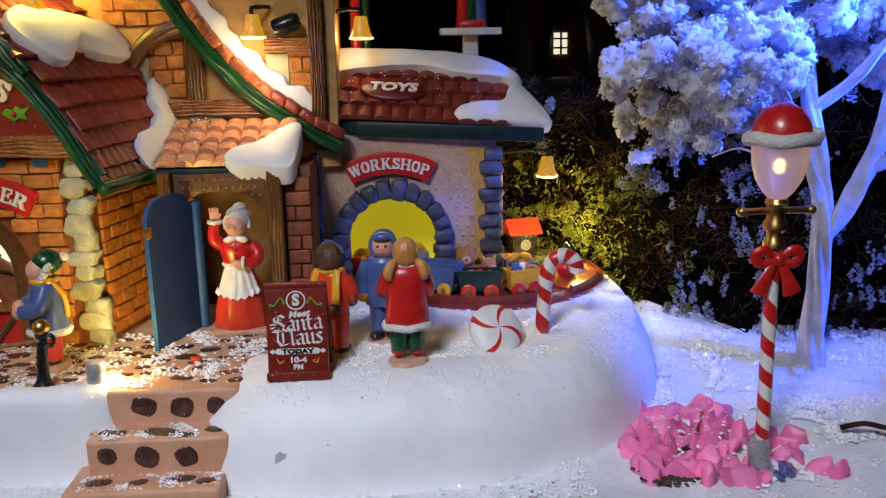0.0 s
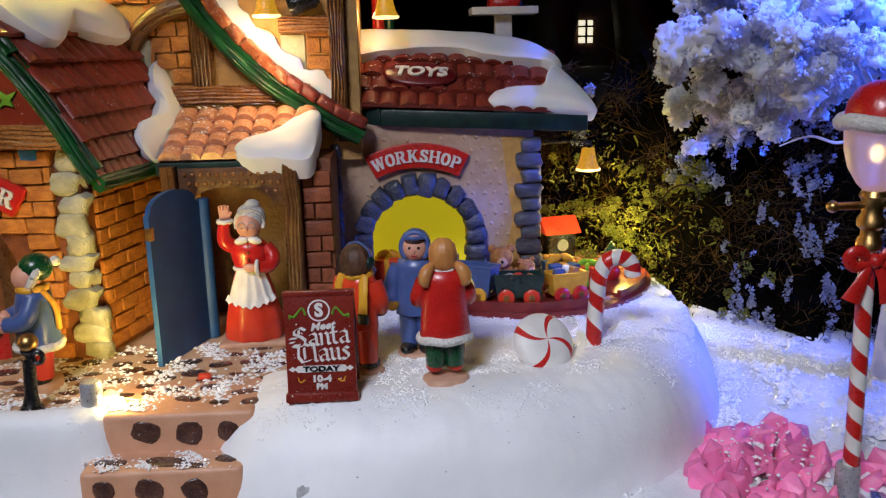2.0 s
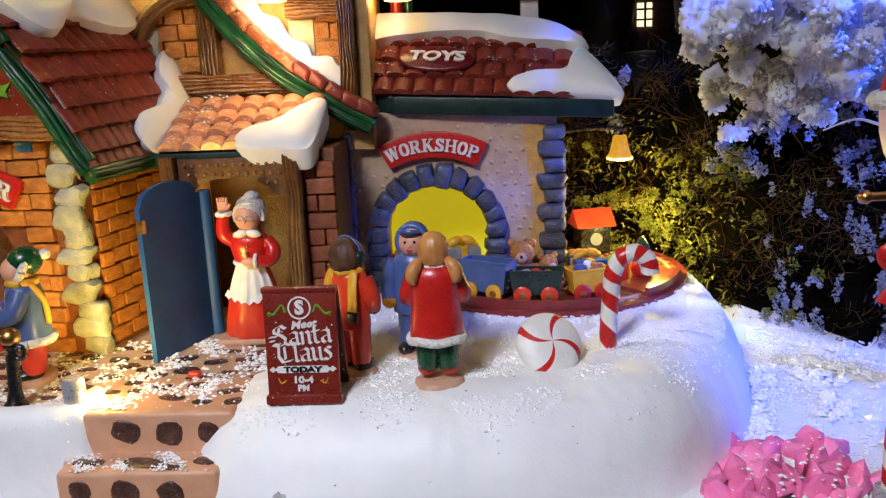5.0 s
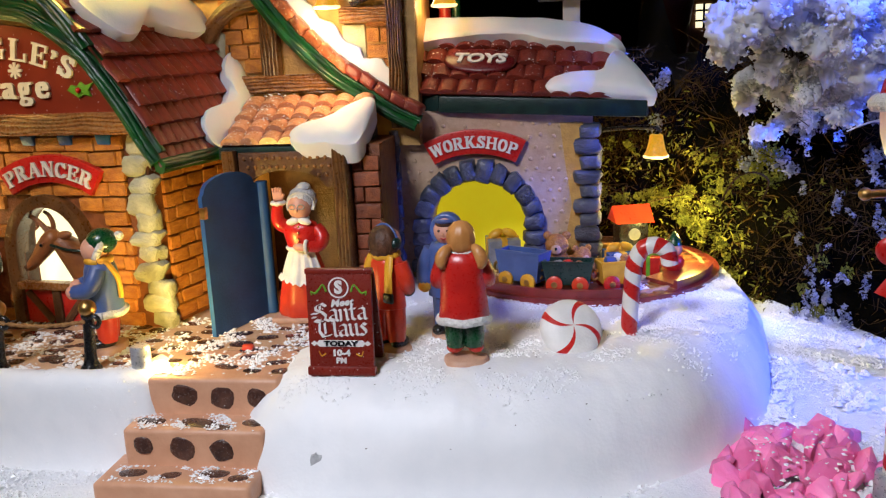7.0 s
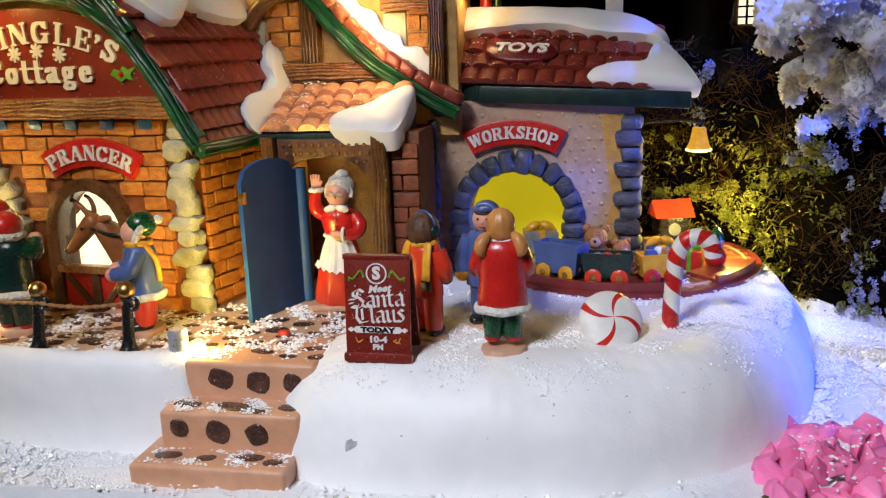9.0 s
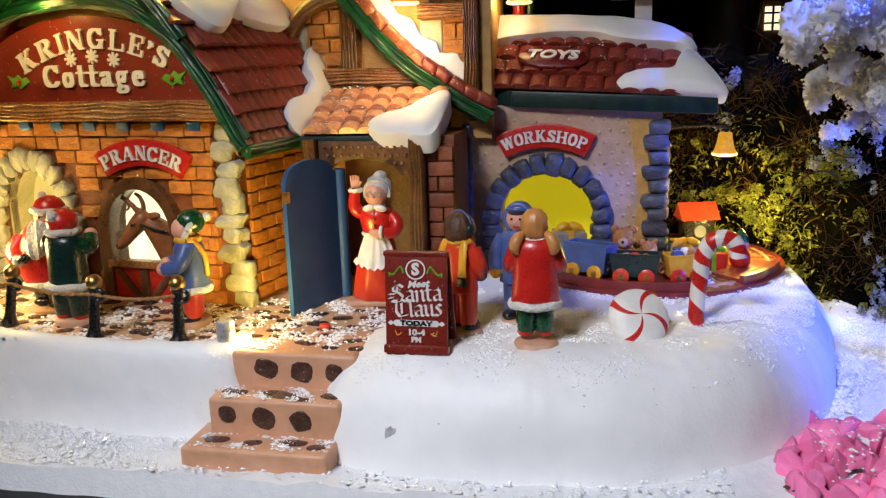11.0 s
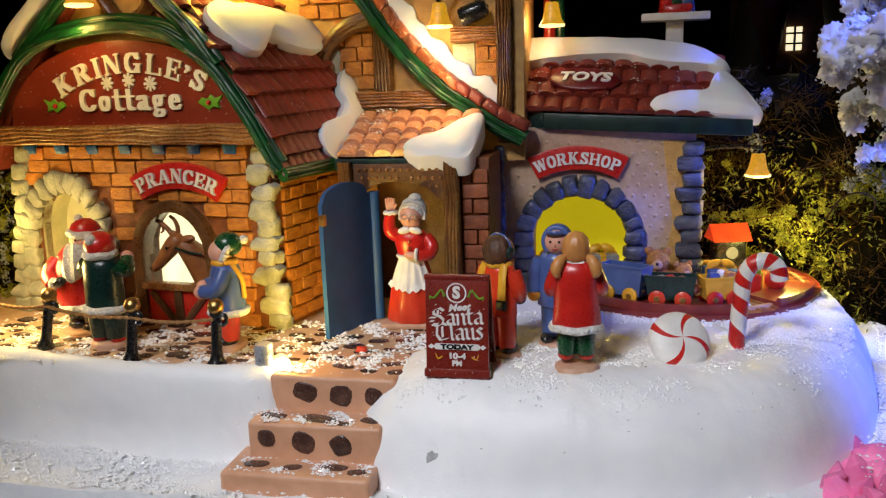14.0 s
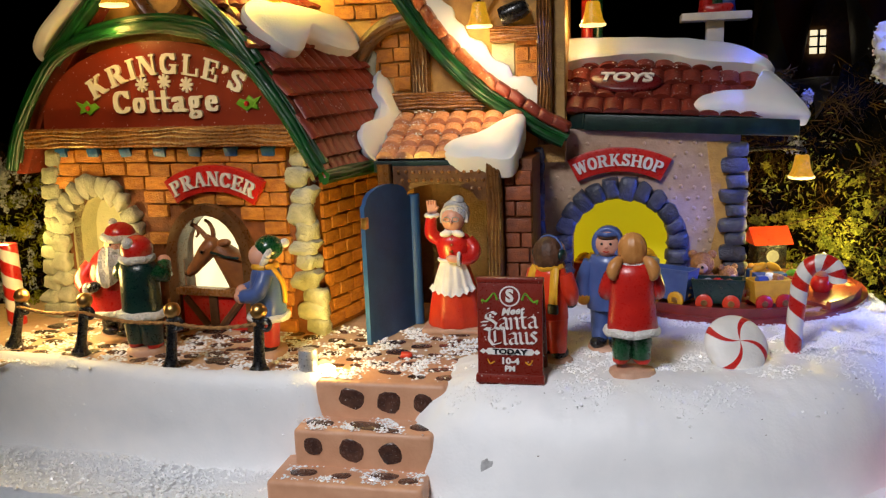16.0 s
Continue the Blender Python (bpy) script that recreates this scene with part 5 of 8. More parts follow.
# girl in a red coat, back to the terrace
f = Figure()
stand(f, 0.92)
legs(f, M_GRN, M_RED, 2.2, 0.36, 0.44, 0.55, 1)
f.put(lathe([(0.9, 1.85), (1.02, 1.95), (0.97, 2.5), (0.90, 3.2), (0.92, 3.9), (0.93, 4.3), (0.78, 4.62), (0.36, 4.85)], 30, at(0, 0, 0, sy=0.72), lambda a, z: 1 + 0.025 * math.sin(7 * a + z) * max(0, 1 - (z - 1.85) / 2.2) + 0.012 * math.sin(3 * a - 2 * z)), M_RED)
hem(f, M_FUR, 1.95, 0.98)
for s in (-1, 1):
    limb(f, M_RED, M_SKIN, [(s * 0.74, 0, 4.25), (s * 0.95, 0.2, 3.5), (s * 0.6, 0.8, 3.6)], 0.36)
    f.put(tube([(s * 0.42, -0.2, 4.98), (s * 0.62, -0.42, 4.84), (s * 0.78, -0.5, 4.56), (s * 0.76, -0.52, 4.3), (s * 0.66, -0.5, 4.15)], [0.11, 0.22, 0.26, 0.20, 0.06], 16, 1, 4, 0, 8), M_BLOND)
    f.put(ball(0.13, 8, 6, at(s * 0.46, -0.26, 4.96)), M_HAIR)
hem(f, M_FUR, 4.68, 0.42, 0.8, 0.13)
f.put(ball(0.56, 16, 12, at(0, 0.12, 5.35)), M_SKIN)
hair(f, M_BLOND, 0.56, 4.72, 5.96, -0.05)
f.done("figurine", "girl figurine in red coat with white trim and blond pigtails", "figurine", 4.35, 48.1, 4.9, 4, "figurines")

# boy in a blue snowsuit, facing the path
f = Figure()
stand(f, 0.95, 0.3)
legs(f, M_BLUE, M_BLACK, 2.5, 0.36, 0.42, 0.28)
coat(f, M_BLUE, 1.9, 4.5, 0.92, 0.86, 0.75, 0.02)
for s in (-1, 1):
    limb(f, M_BLUE, M_YEL, [(s * 0.74, 0, 4.05), (s * 1.06, -0.05, 3.2), (s * 1.04, -0.28, 2.45)], 0.35)
f.put(ball(0.66, 16, 12, at(0, 0.08, 5.0)), M_BLUE)
f.put(ball(0.55, 16, 12, at(0, -0.24, 4.90, sz=1.06)), M_SKIN)
f.put(ball(0.44, 14, 8, at(0, -0.36, 5.24, sz=0.42)), M_HAIR)
f.put(tube([(-0.42, -0.62, 5.38), (0, -0.82, 5.40), (0.42, -0.62, 5.38)], [0.07, 0.10, 0.07], 8, 0.5), M_BLUE)
for s in (-1, 1):
    f.put(ball(0.06, 8, 6, at(s * 0.19, -0.75, 4.98)), M_BLACK)
f.put(tube([(-0.12, -0.75, 4.66), (0.0, -0.77, 4.63), (0.12, -0.75, 4.66)], 0.025, 6), M_RED)
f.put(ball(0.07, 8, 6, at(0, -0.79, 4.84)), M_SKIN)
f.put(tube([(0.55 * math.cos(a), -0.36 + 0.1 * math.sin(a), 4.95 + 0.60 * math.sin(a)) for a in [radians(-50 + 28 * i) for i in range(11)]], 0.13, 8, 1, 3), M_BLUE)
f.done("figurine", "boy figurine in a blue hooded snowsuit", "figurine", 3.35, 51.4, 4.9, -6, "figurines")

# child in red overalls with a yellow scarf
f = Figure()
stand(f, 1.0, 0.3)
legs(f, M_REDO, M_BLACK, 2.6, 0.38, 0.44, 0.25, 0.6)
coat(f, M_REDO, 2.0, 4.5, 0.86, 0.82, 0.75, 0.0)
for s in (-1, 1):
    limb(f, M_REDO, M_DGRN, [(s * 0.78, 0, 4.1), (s * 1.0, 0.1, 3.3), (s * 0.75, 0.5, 2.8)], 0.36)
hem(f, M_YEL, 4.42, 0.5, 0.85, 0.22)
f.put(tube([(0.5, -0.35, 4.4), (0.62, -0.62, 3.6), (0.6, -0.66, 2.9)], [0.24, 0.22, 0.24], 10, 0.5), M_YEL)
f.put(box(0.5, 0.2, 0.45, 0.08, m=at(0.6, -0.66, 2.65)), M_DGRN)
f.put(tube([(-0.5, -0.35, 4.4), (-0.66, -0.5, 3.9), (-0.6, -0.52, 3.4)], [0.22, 0.2, 0.2], 10, 0.5), M_YEL)
f.put(ball(0.68, 16, 12, at(0, 0.05, 4.98)), M_SKIN)
hair(f, M_HAIR, 0.69, 4.35, 5.72, -0.1)
for s in (-1, 1):
    f.put(ball(0.28, 10, 8, at(s * 0.68, -0.05, 4.95, sx=0.6)), M_DGRN)
f.put(tube([(0.7 * math.cos(a), 0, 5.0 + 0.76 * math.sin(a)) for a in [math.pi * i / 8 for i in range(9)]], 0.055, 8), M_BLUE)
f.done("figurine", "child figurine in orange-red overalls with a yellow scarf", "figurine", 0.95, 49.7, 4.9, -30, "figurines", 0.96)

# bearded figure in red, stooping before the stone niche
f = Figure()
stand(f, 1.35, 0.22)
for s, y in ((-0.55, 0.2), (0.45, -0.1)):
    f.put(tube([(s, y, 0.3), (s, y, 0.9), (s * 0.8, y, 1.5)], [0.56, 0.6, 0.66], 12), M_BLACK)
    f.put(ball(1, 12, 8, at(s + 0.3, y - 0.3, 0.42, 0, 0, 40, 0.72, 0.42, 0.28)), M_BLACK)
f.put(tube([(0.05, 0, 1.25), (-0.05, 0, 1.7), (-0.25, 0, 2.4), (-0.32, 0, 3.1), (-0.12, 0, 3.75), (0.3, -0.08, 4.25), (0.55, -0.1, 4.45)], [1.16, 1.26, 1.28, 1.22, 1.02, 0.66, 0.36], 24, 0.95, 3), M_RED)
f.put(tube([(0.02 + 1.24 * math.cos(a), 1.12 * math.sin(a), 1.42 + 0.10 * math.cos(a) + 0.03 * math.sin(6 * a)) for a in [2 * math.pi * i / 20 for i in range(21)]], 0.20, 8, 1, 2), M_FUR)
f.put(tube([(-0.95, -0.45, 3.75), (-1.25, -0.85, 3.15), (-0.85, -1.25, 2.75)], [0.42, 0.44, 0.36], 12), M_RED)
f.put(ball(0.34, 12, 8, at(-0.78, -1.28, 2.76, sx=0.7)), M_FUR)
f.put(ball(1, 12, 8, at(-0.42, -1.36, 2.86, 0, -20, 0, 0.40, 0.26, 0.26)), M_BLACK)
f.put(tube([(0.75, -0.35, 3.75), (1.25, -0.75, 3.45), (1.6, -1.0, 3.4)], [0.42, 0.40, 0.34], 12), M_RED)
f.put(ball(0.3, 10, 8, at(1.75, -1.05, 3.42)), M_BLACK)
f.put(ball(0.76, 18, 12, at(0.58, -0.28, 4.75)), M_SKIN)
f.put(ball(0.13, 8, 6, at(0.80, -1.04, 4.74)), M_SKIN)
for x, y in ((0.50, -1.02), (1.02, -0.88)):
    f.put(ball(0.055, 8, 6, at(x, y, 4.88)), M_BLACK)
f.put(tube([(0.56, -0.66, 4.50), (0.48, -0.88, 4.10), (0.30, -1.06, 3.6), (0.15, -1.16, 3.1), (0.1, -1.14, 2.80)], [0.62, 0.70, 0.60, 0.42, 0.12], 20, 0.75, 4, 0.10, 6), M_FUR)
for s in (-1, 1):
    f.put(tube([(0.80, -1.06, 4.60), (0.80 + s * 0.28 - 0.06, -1.06 + s * 0.05, 4.52), (0.80 + s * 0.46 - 0.1, -0.94 + s * 0.12, 4.38)], [0.12, 0.13, 0.05], 8), M_FUR)
f.put(tube([(0.58 + 0.74 * math.cos(a), -0.26 + 0.74 * math.sin(a), 5.14 - 0.06 * math.cos(a) + 0.02 * math.sin(5 * a)) for a in [2 * math.pi * i / 18 for i in range(19)]], 0.19, 8, 1, 2), M_FUR)
f.put(lathe([(0.74, 5.15), (0.74, 5.35), (0.60, 5.62), (0.34, 5.80), (0.06, 5.86)], 18, at(0.58, -0.26, 0)), M_RED)
f.put(ball(0.22, 10, 8, at(0.30, -0.30, 5.84)), M_FUR)
f.done("figurine", "stout bearded figurine in red suit, stooping towards a child", "figurine", -21.0, 51.8, 4.75, 0, "figurines", 1.02)

# child in a green coat and red hat
f = Figure()
stand(f, 0.95, 0.25)
legs(f, M_DGRN, M_RED, 2.1, 0.42, 0.56, 0.2, 0.5)
coat(f, M_DGRN, 1.85, 4.5, 1.02, 0.96, 0.8)
hem(f, M_FUR, 1.9, 1.05, 0.8, 0.2)
for s in (-1, 1):
    limb(f, M_GRN, M_SKIN, [(s * 0.85, 0, 4.05), (s * 1.18, 0.25, 3.75), (s * 0.9, 0.75, 4.25)], 0.38)
f.put(ball(0.66, 16, 12, at(0, 0.1, 4.78)), M_SKIN)
hem(f, M_FUR, 4.55, 0.66, 1.0, 0.2)
f.put(ball(0.74, 16, 12, at(0.04, -0.02, 4.98, sz=0.92)), M_RED)
f.put(ball(0.28, 10, 8, at(0.02, -0.6, 5.35)), M_FUR)
f.done("figurine", "child figurine in dark green coat and red hat", "figurine", -18.3, 49.5, 4.8, -6, "figurines")

# child in a blue coat and green hat, looking into the stable
f = Figure()
stand(f, 0.95, 0.25)
legs(f, M_REDO, M_BLACK, 2.1, 0.34, 0.48, 0.2)
coat(f, M_BLUE, 1.75, 4.2, 1.0, 0.82, 0.85)
hem(f, M_FUR, 1.8, 1.0, 0.85, 0.18)
for s in (-1, 1):
    limb(f, M_BLUE, M_SKIN, [(s * 0.78, 0, 3.9), (s * 1.0, -0.4, 3.1), (s * 0.55, -1.15, 2.9)], 0.36)
hem(f, M_YEL, 4.15, 0.5, 0.9, 0.2)
f.put(tube([(0.45, 0.35, 4.1), (0.55, 0.75, 3.4), (0.5, 0.8, 2.5)], 0.24, 10, 0.5), M_YEL)
f.put(ball(0.6, 16, 12, at(0, -0.12, 4.62)), M_SKIN)
f.put(tube([(0.62 * math.cos(a), 0.1 + 0.28 * math.sin(a), 4.75 + 0.52 * math.sin(a) - 0.1 * math.cos(a)) for a in [2 * math.pi * i / 16 for i in range(17)]], 0.17, 8, 1, 2), M_FUR)
f.put(ball(0.66, 16, 12, at(0, 0.22, 4.98, sz=0.9)), M_GRN)
f.put(ball(0.22, 10, 8, at(0.0, 0.95, 5.15)), M_FUR)
f.done("figurine", "child figurine in blue coat, orange trousers and green hat", "figurine", -12.1, 49.95, 4.8, -68, "figurines")

# waving woman in the open doorway
f = Figure()
f.put(box(3.3, 2.2, 0.35, 0.15, 3, at(0, 0, 0.17)), M_BASE)
SKIRT = [(1.36, 0.34), (1.46, 0.5), (1.36, 1.3), (1.16, 2.3), (0.9, 3.2), (0.72, 3.75)]
f.put(lathe(SKIRT, 44, at(0, 0, 0, sy=0.8), lambda a, z: 1 + 0.05 * math.sin(9 * a + 0.4 * z) * max(0, 1 - z / 3.4)), M_REDO)
b, g = bmesh.new(), []
for j in range(9):
    z = 3.85 - 1.8 * j / 8
    k = next(i for i in range(5) if SKIRT[i][1] <= z <= SKIRT[i + 1][1] or i == 4)
    r = SKIRT[k][0] + (SKIRT[k + 1][0] - SKIRT[k][0]) * min((z - SKIRT[k][1]) / (SKIRT[k + 1][1] - SKIRT[k][1]), 1) + 0.09 + (0.10 if j == 8 else 0)
    half = 48 + 12 * math.sin(math.pi * min(j / 7, 1) * 0.6)
    g.append([b.verts.new((r * (1 + 0.035 * math.sin(0.52 * i + 0.5) * (j > 0) + 0.03 * math.sin(1.9 * i) * (j > 6)) * math.sin(radians(-half + 2 * half * i / 36)), -0.8 * r * (1 + 0.05 * math.sin(0.9 * i) * (j > 1)) * math.cos(radians(-half + 2 * half * i / 36)), z + 0.07 * math.sin(1.3 * i) * (j > 6) + 0.28 * abs(i - 18) / 18 * (j > 6))) for i in range(37)])
for p, q in zip(g, g[1:]):
    for i in range(36):
        b.faces.new((p[i], q[i], q[i + 1], p[i + 1]))
ext = bmesh.ops.extrude_face_region(b, geom=list(b.faces))
bmesh.ops.translate(b, verts=[v for v in ext["geom"] if isinstance(v, bmesh.types.BMVert)], vec=(0, 0.12, 0))
bmesh.ops.recalc_face_normals(b, faces=b.faces)
f.put(b, M_WHITE)
f.put(tube([(0.76 * math.cos(a), 0.6 * math.sin(a) - 0.02, 3.82) for a in [2 * math.pi * i / 16 for i in range(17)]], 0.10, 8, 1, 2), M_WHITE)
f.put(lathe([(0.7, 3.6), (0.76, 3.9), (0.9, 4.5), (0.92, 4.85), (0.76, 5.1), (0.34, 5.28)], 26, at(0, 0, 0, sy=0.74)), M_RED)
f.put(tube([(-0.74, 0, 4.86), (-1.08, -0.08, 5.12), (-1.14, -0.12, 5.6), (-1.04, -0.15, 6.1)], [0.36, 0.36, 0.31, 0.27], 12), M_RED)
f.put(tube([(-1.04 + 0.3 * math.cos(a), -0.15 + 0.3 * math.sin(a), 6.14 + 0.03 * math.sin(5 * a)) for a in [2 * math.pi * i / 12 for i in range(13)]], 0.11, 8, 1, 2), M_WHITE)
f.put(box(0.5, 0.2, 0.5, 0.09, 2, at(-1.03, -0.18, 6.48, 0, -4)), M_SKIN)
for k in range(4):
    f.put(tube([(-1.22 + 0.125 * k, -0.2, 6.62), (-1.24 + 0.135 * k, -0.23, 6.95 - 0.03 * abs(k - 1.5))], [0.072, 0.062], 8, 1, 1), M_SKIN)
f.put(tube([(-0.82, -0.2, 6.4), (-0.7, -0.24, 6.6)], [0.085, 0.07], 8, 1, 1), M_SKIN)
f.put(tube([(0.76, 0, 4.8), (1.1, -0.15, 4.35), (0.96, -0.5, 3.98), (0.5, -0.82, 4.0)], [0.36, 0.37, 0.33, 0.27], 12), M_RED)
f.put(tube([(0.42, -0.82 + 0.26 * math.sin(a), 4.0 + 0.28 * math.cos(a)) for a in [2 * math.pi * i / 12 for i in range(13)]], 0.10, 8, 1, 2), M_WHITE)
f.put(ball(1, 12, 8, at(0.1, -0.9, 4.0, 0, 8, 0, 0.36, 0.17, 0.2)), M_SKIN)
f.put(ball(0.6, 18, 14, at(0.05, -0.14, 5.92, sz=1.1)), M_SKIN)
f.put(ball(0.1, 8, 6, at(0.03, -0.74, 5.86)), M_SKIN)
for s in (-1, 1):
    f.put(tube([(0.03 + s * 0.23 + 0.17 * math.cos(a), -0.73 + 0.06 * abs(s * 0.23 + 0.17 * math.cos(a)), 6.0 + 0.12 * math.sin(a)) for a in [2 * math.pi * i / 12 for i in range(13)]], 0.028, 6, 1, 2), M_SILVER)
    f.put(ball(1, 12, 8, at(0.04 + s * 0.3, -0.52, 5.24, 24, s * 12, 0, 0.36, 0.16, 0.2)), M_WHITE)
f.put(tube([(0.36 * math.cos(a) + 0.03, 0.34 * math.sin(a) - 0.08, 5.3) for a in [2 * math.pi * i / 14 for i in range(15)]], 0.13, 8, 1, 2), M_WHITE)
for z in (4.35, 4.68, 4.98):
    f.put(ball(0.07, 8, 6, at(0.02, -0.7 + 0.1 * (z > 4.8), z)), M_GOLD)
f.put(lathe([(0.66, -0.05), (0.72, 0.25), (0.62, 0.62), (0.36, 0.86), (0.1, 0.92)], 36, at(0.12, 0.12, 6.0, -14, 6, 0), lambda a, z: 1 + 0.03 * math.sin(15 * a)), M_GREYH)
f.put(tube([(0.1 + 0.62 * math.cos(a), -0.18 + 0.12 * math.cos(2 * a), 5.98 + 0.66 * math.sin(a)) for a in [radians(-20 + 22 * i) for i in range(11)]], 0.14, 8, 1, 3, 0, 5), M_GREYH)
f.put(ball(0.36, 14, 10, at(0.26, 0.12, 6.86, sz=0.75)), M_GREYH)
f.done("figurine", "waving grey-haired woman figurine in red dress and white apron", "figurine", -4.2, 54.6, 4.72, 2, "figurines", 0.95)

# deer looking out of the stable, its head in profile
f = Figure()
f.put(tube([(1.35, 0.95, 0.05), (1.2, 0.8, 0.5), (0.88, 0.5, 1.2), (0.45, 0.2, 1.9), (0.12, 0.0, 2.3)], [1.0, 0.95, 0.80, 0.60, 0.42], 18), M_DEER)
f.put(tube([(0.22, 0.1, 2.62), (0.0, -0.05, 2.42), (-0.38, -0.25, 1.98), (-0.78, -0.42, 1.45), (-1.1, -0.55, 1.08), (-1.3, -0.62, 0.90)], [0.22, 0.46, 0.44, 0.33, 0.27, 0.14], 18, 0.9), M_DEER)
f.put(ball(0.13, 10, 8, at(-1.33, -0.68, 1.0, sx=0.8)), M_WOODD)
f.put(tube([(-1.28, -0.80, 0.86), (-1.05, -0.80, 0.98), (-0.9, -0.76, 1.08)], 0.03, 6), M_WOODD)
f.put(ball(0.085, 8, 6, at(-0.30, -0.68, 2.12)), M_BLACK)
f.put(tube([(-0.44, -0.66, 2.18), (-0.30, -0.70, 2.24), (-0.14, -0.66, 2.18)], 0.045, 6), M_DEER)
f.put(ball(1, 12, 8, at(0.66, -0.12, 2.52, 0, -10, 0, 0.48, 0.13, 0.22)), M_DEER)
f.put(ball(1, 12, 8, at(0.70, -0.22, 2.50, 0, -10, 0, 0.32, 0.06, 0.12)), M_TIE)
f.put(ball(1, 12, 8, at(-0.42, 0.25, 2.66, 0, 35, 0, 0.36, 0.12, 0.18)), M_DEER)
f.put(tube([(-0.02, 0.0, 2.7), (0.02, 0.0, 3.1), (-0.15, 0.0, 3.5), (-0.42, 0.0, 3.68)], [0.14, 0.12, 0.10, 0.08], 10), M_TIE)
f.put(tube([(-0.25, -0.1, 2.65), (-0.52, -0.1, 3.0), (-0.95, -0.1, 3.35), (-1.4, -0.1, 3.5), (-1.7, -0.1, 3.45)], [0.14, 0.13, 0.12, 0.10, 0.07], 10), M_TIE)
f.put(tube([(-0.85, -0.1, 3.28), (-0.8, -0.12, 2.95), (-0.95, -0.14, 2.8)], [0.09, 0.07, 0.05], 8), M_TIE)
f.put(tube([(1.5, -0.15, 1.75), (0.9, -0.38, 1.85), (0.45, -0.45, 2.0), (0.1, -0.5, 2.1)], 0.07, 6), M_DGRN)
DX = CM @ V(-5.78, 0.05, 6.75)
f.done("deer_figure", "brown toy deer leaning out of the stable window", "toy deer", DX.x, DX.y, DX.z, -7.3, "", 1.0)

# seated teddy bear
f = Figure()
f.put(ball(0.85, 16, 12, at(0, 0, 0.95, sz=1.05, sy=0.85)), M_FURB)
f.put(ball(0.66, 16, 12, at(0, -0.15, 2.15)), M_FURB)
f.put(ball(0.3, 12, 8, at(0, -0.72, 2.02, sy=0.7)), M_BASE)
f.put(ball(0.09, 8, 6, at(0, -0.92, 2.1)), M_BLACK)
for s in (-1, 1):
    f.put(ball(0.26, 12, 8, at(s * 0.52, -0.05, 2.68, sy=0.6)), M_FURB)
    f.put(tube([(s * 0.7, -0.1, 1.35), (s * 1.05, -0.5, 1.05), (s * 0.95, -0.85, 0.9)], [0.3, 0.32, 0.3], 10), M_FURB)
    f.put(tube([(s * 0.45, -0.4, 0.4), (s * 0.85, -1.0, 0.38), (s * 0.95, -1.35, 0.45)], [0.4, 0.42, 0.42], 10), M_FURB)
    f.put(ball(0.3, 10, 8, at(s * 0.98, -1.66, 0.48, sy=0.4)), M_BASE)
bear = f.done("teddy_bear", "brown teddy bear sitting on snow beside the arch", "teddy bear", 8.0, 59.5, 5.2, -4, "teddy bears", 0.92)
for x, y, z, turn, k in ((9.25, 59.3, 5.15, 24, 0.70), (7.1, 58.9, 5.1, -30, 0.55)):
    tagged(copy_thing(bear, cm(at(x, y, z, 0, 0, turn)) @ Matrix.Diagonal((k / 0.92, k / 0.92, k / 0.92, 1))), "small brown teddy bear leaning on the larger one")

# ---- sandwich board ----
board = thing("sandwich_board", "dark red sandwich board with white lettering and green scrolls", "sign", -0.4, 46.9, 4.9, inplace=False, rz=-2)
BT = pose(0, -0.25, 0.0, -5, 0, 1.5)
part("front_panel", box(2.62, 0.22, 4.25, 0.06, 2, BT @ pose(0, 0, 2.1)), M_SIGN, board)
part("back_panel", box(2.58, 0.2, 4.2, 0.06, 2, pose(0, 1.05, 2.05, 13)), M_SIGN, board)
part("foot_rail", box(2.76, 0.4, 0.35, 0.08, 2, BT @ pose(0, -0.05, 0.25)), M_SIGN, board)
part("top_rail", box(2.7, 0.4, 0.22, 0.06, 2, BT @ pose(0, 0.06, 4.24)), M_SIGN, board)


def on_board(bm, x, z, name, mat, label="", ry=0):
    bm.transform(BT @ pose(x, -0.13, z, 0, ry, 0))
    part(name, bm, mat, board, label, smooth=20)


ring = strip(arc(0, 0, 0.36, 0.36, 0, 359, 30), arc(0, 0, 0.42, 0.42, 0, 359, 30), 0.04)
on_board(ring, 0, 3.60, "ring", M_WHITE)
on_board(lettering("S", 0.68, 0.03, 0.03), 0, 3.6, "lettering", M_WHITE)
on_board(lettering("Meet", 0.4, 0.03, 0.012, 1.1, 0.3), 0.1, 3.0, "lettering", M_WHITE, "", -6)
GLYPHS = {}
GLYPHS["S"] = (0.98, [[(0.9, 1.25), (0.62, 1.5), (0.24, 1.3), (0.22, 1.02), (0.62, 0.78), (0.84, 0.5), (0.72, 0.12), (0.42, 0.0), (0.06, 0.14)], [(-0.08, 0.72), (0.36, 0.72)], [(0.5, 1.32), (0.5, 0.98)], [(-0.08, 0.42), (0.2, 0.42)]])
GLYPHS["C"] = (0.96, [[(0.86, 1.28), (0.56, 1.48), (0.2, 1.2), (0.14, 0.5), (0.36, 0.06), (0.86, 0.18)], [(0.52, 1.2), (0.52, 0.3)], [(-0.06, 1.44), (0.3, 1.4)]])
GLYPHS["a"] = (0.66, [[(0.12, 0.84), (0.34, 0.98), (0.5, 0.84), (0.5, 0.12), (0.62, 0.02)], [(0.44, 0.56), (0.12, 0.42), (0.12, 0.18), (0.26, 0.02), (0.46, 0.16)]])
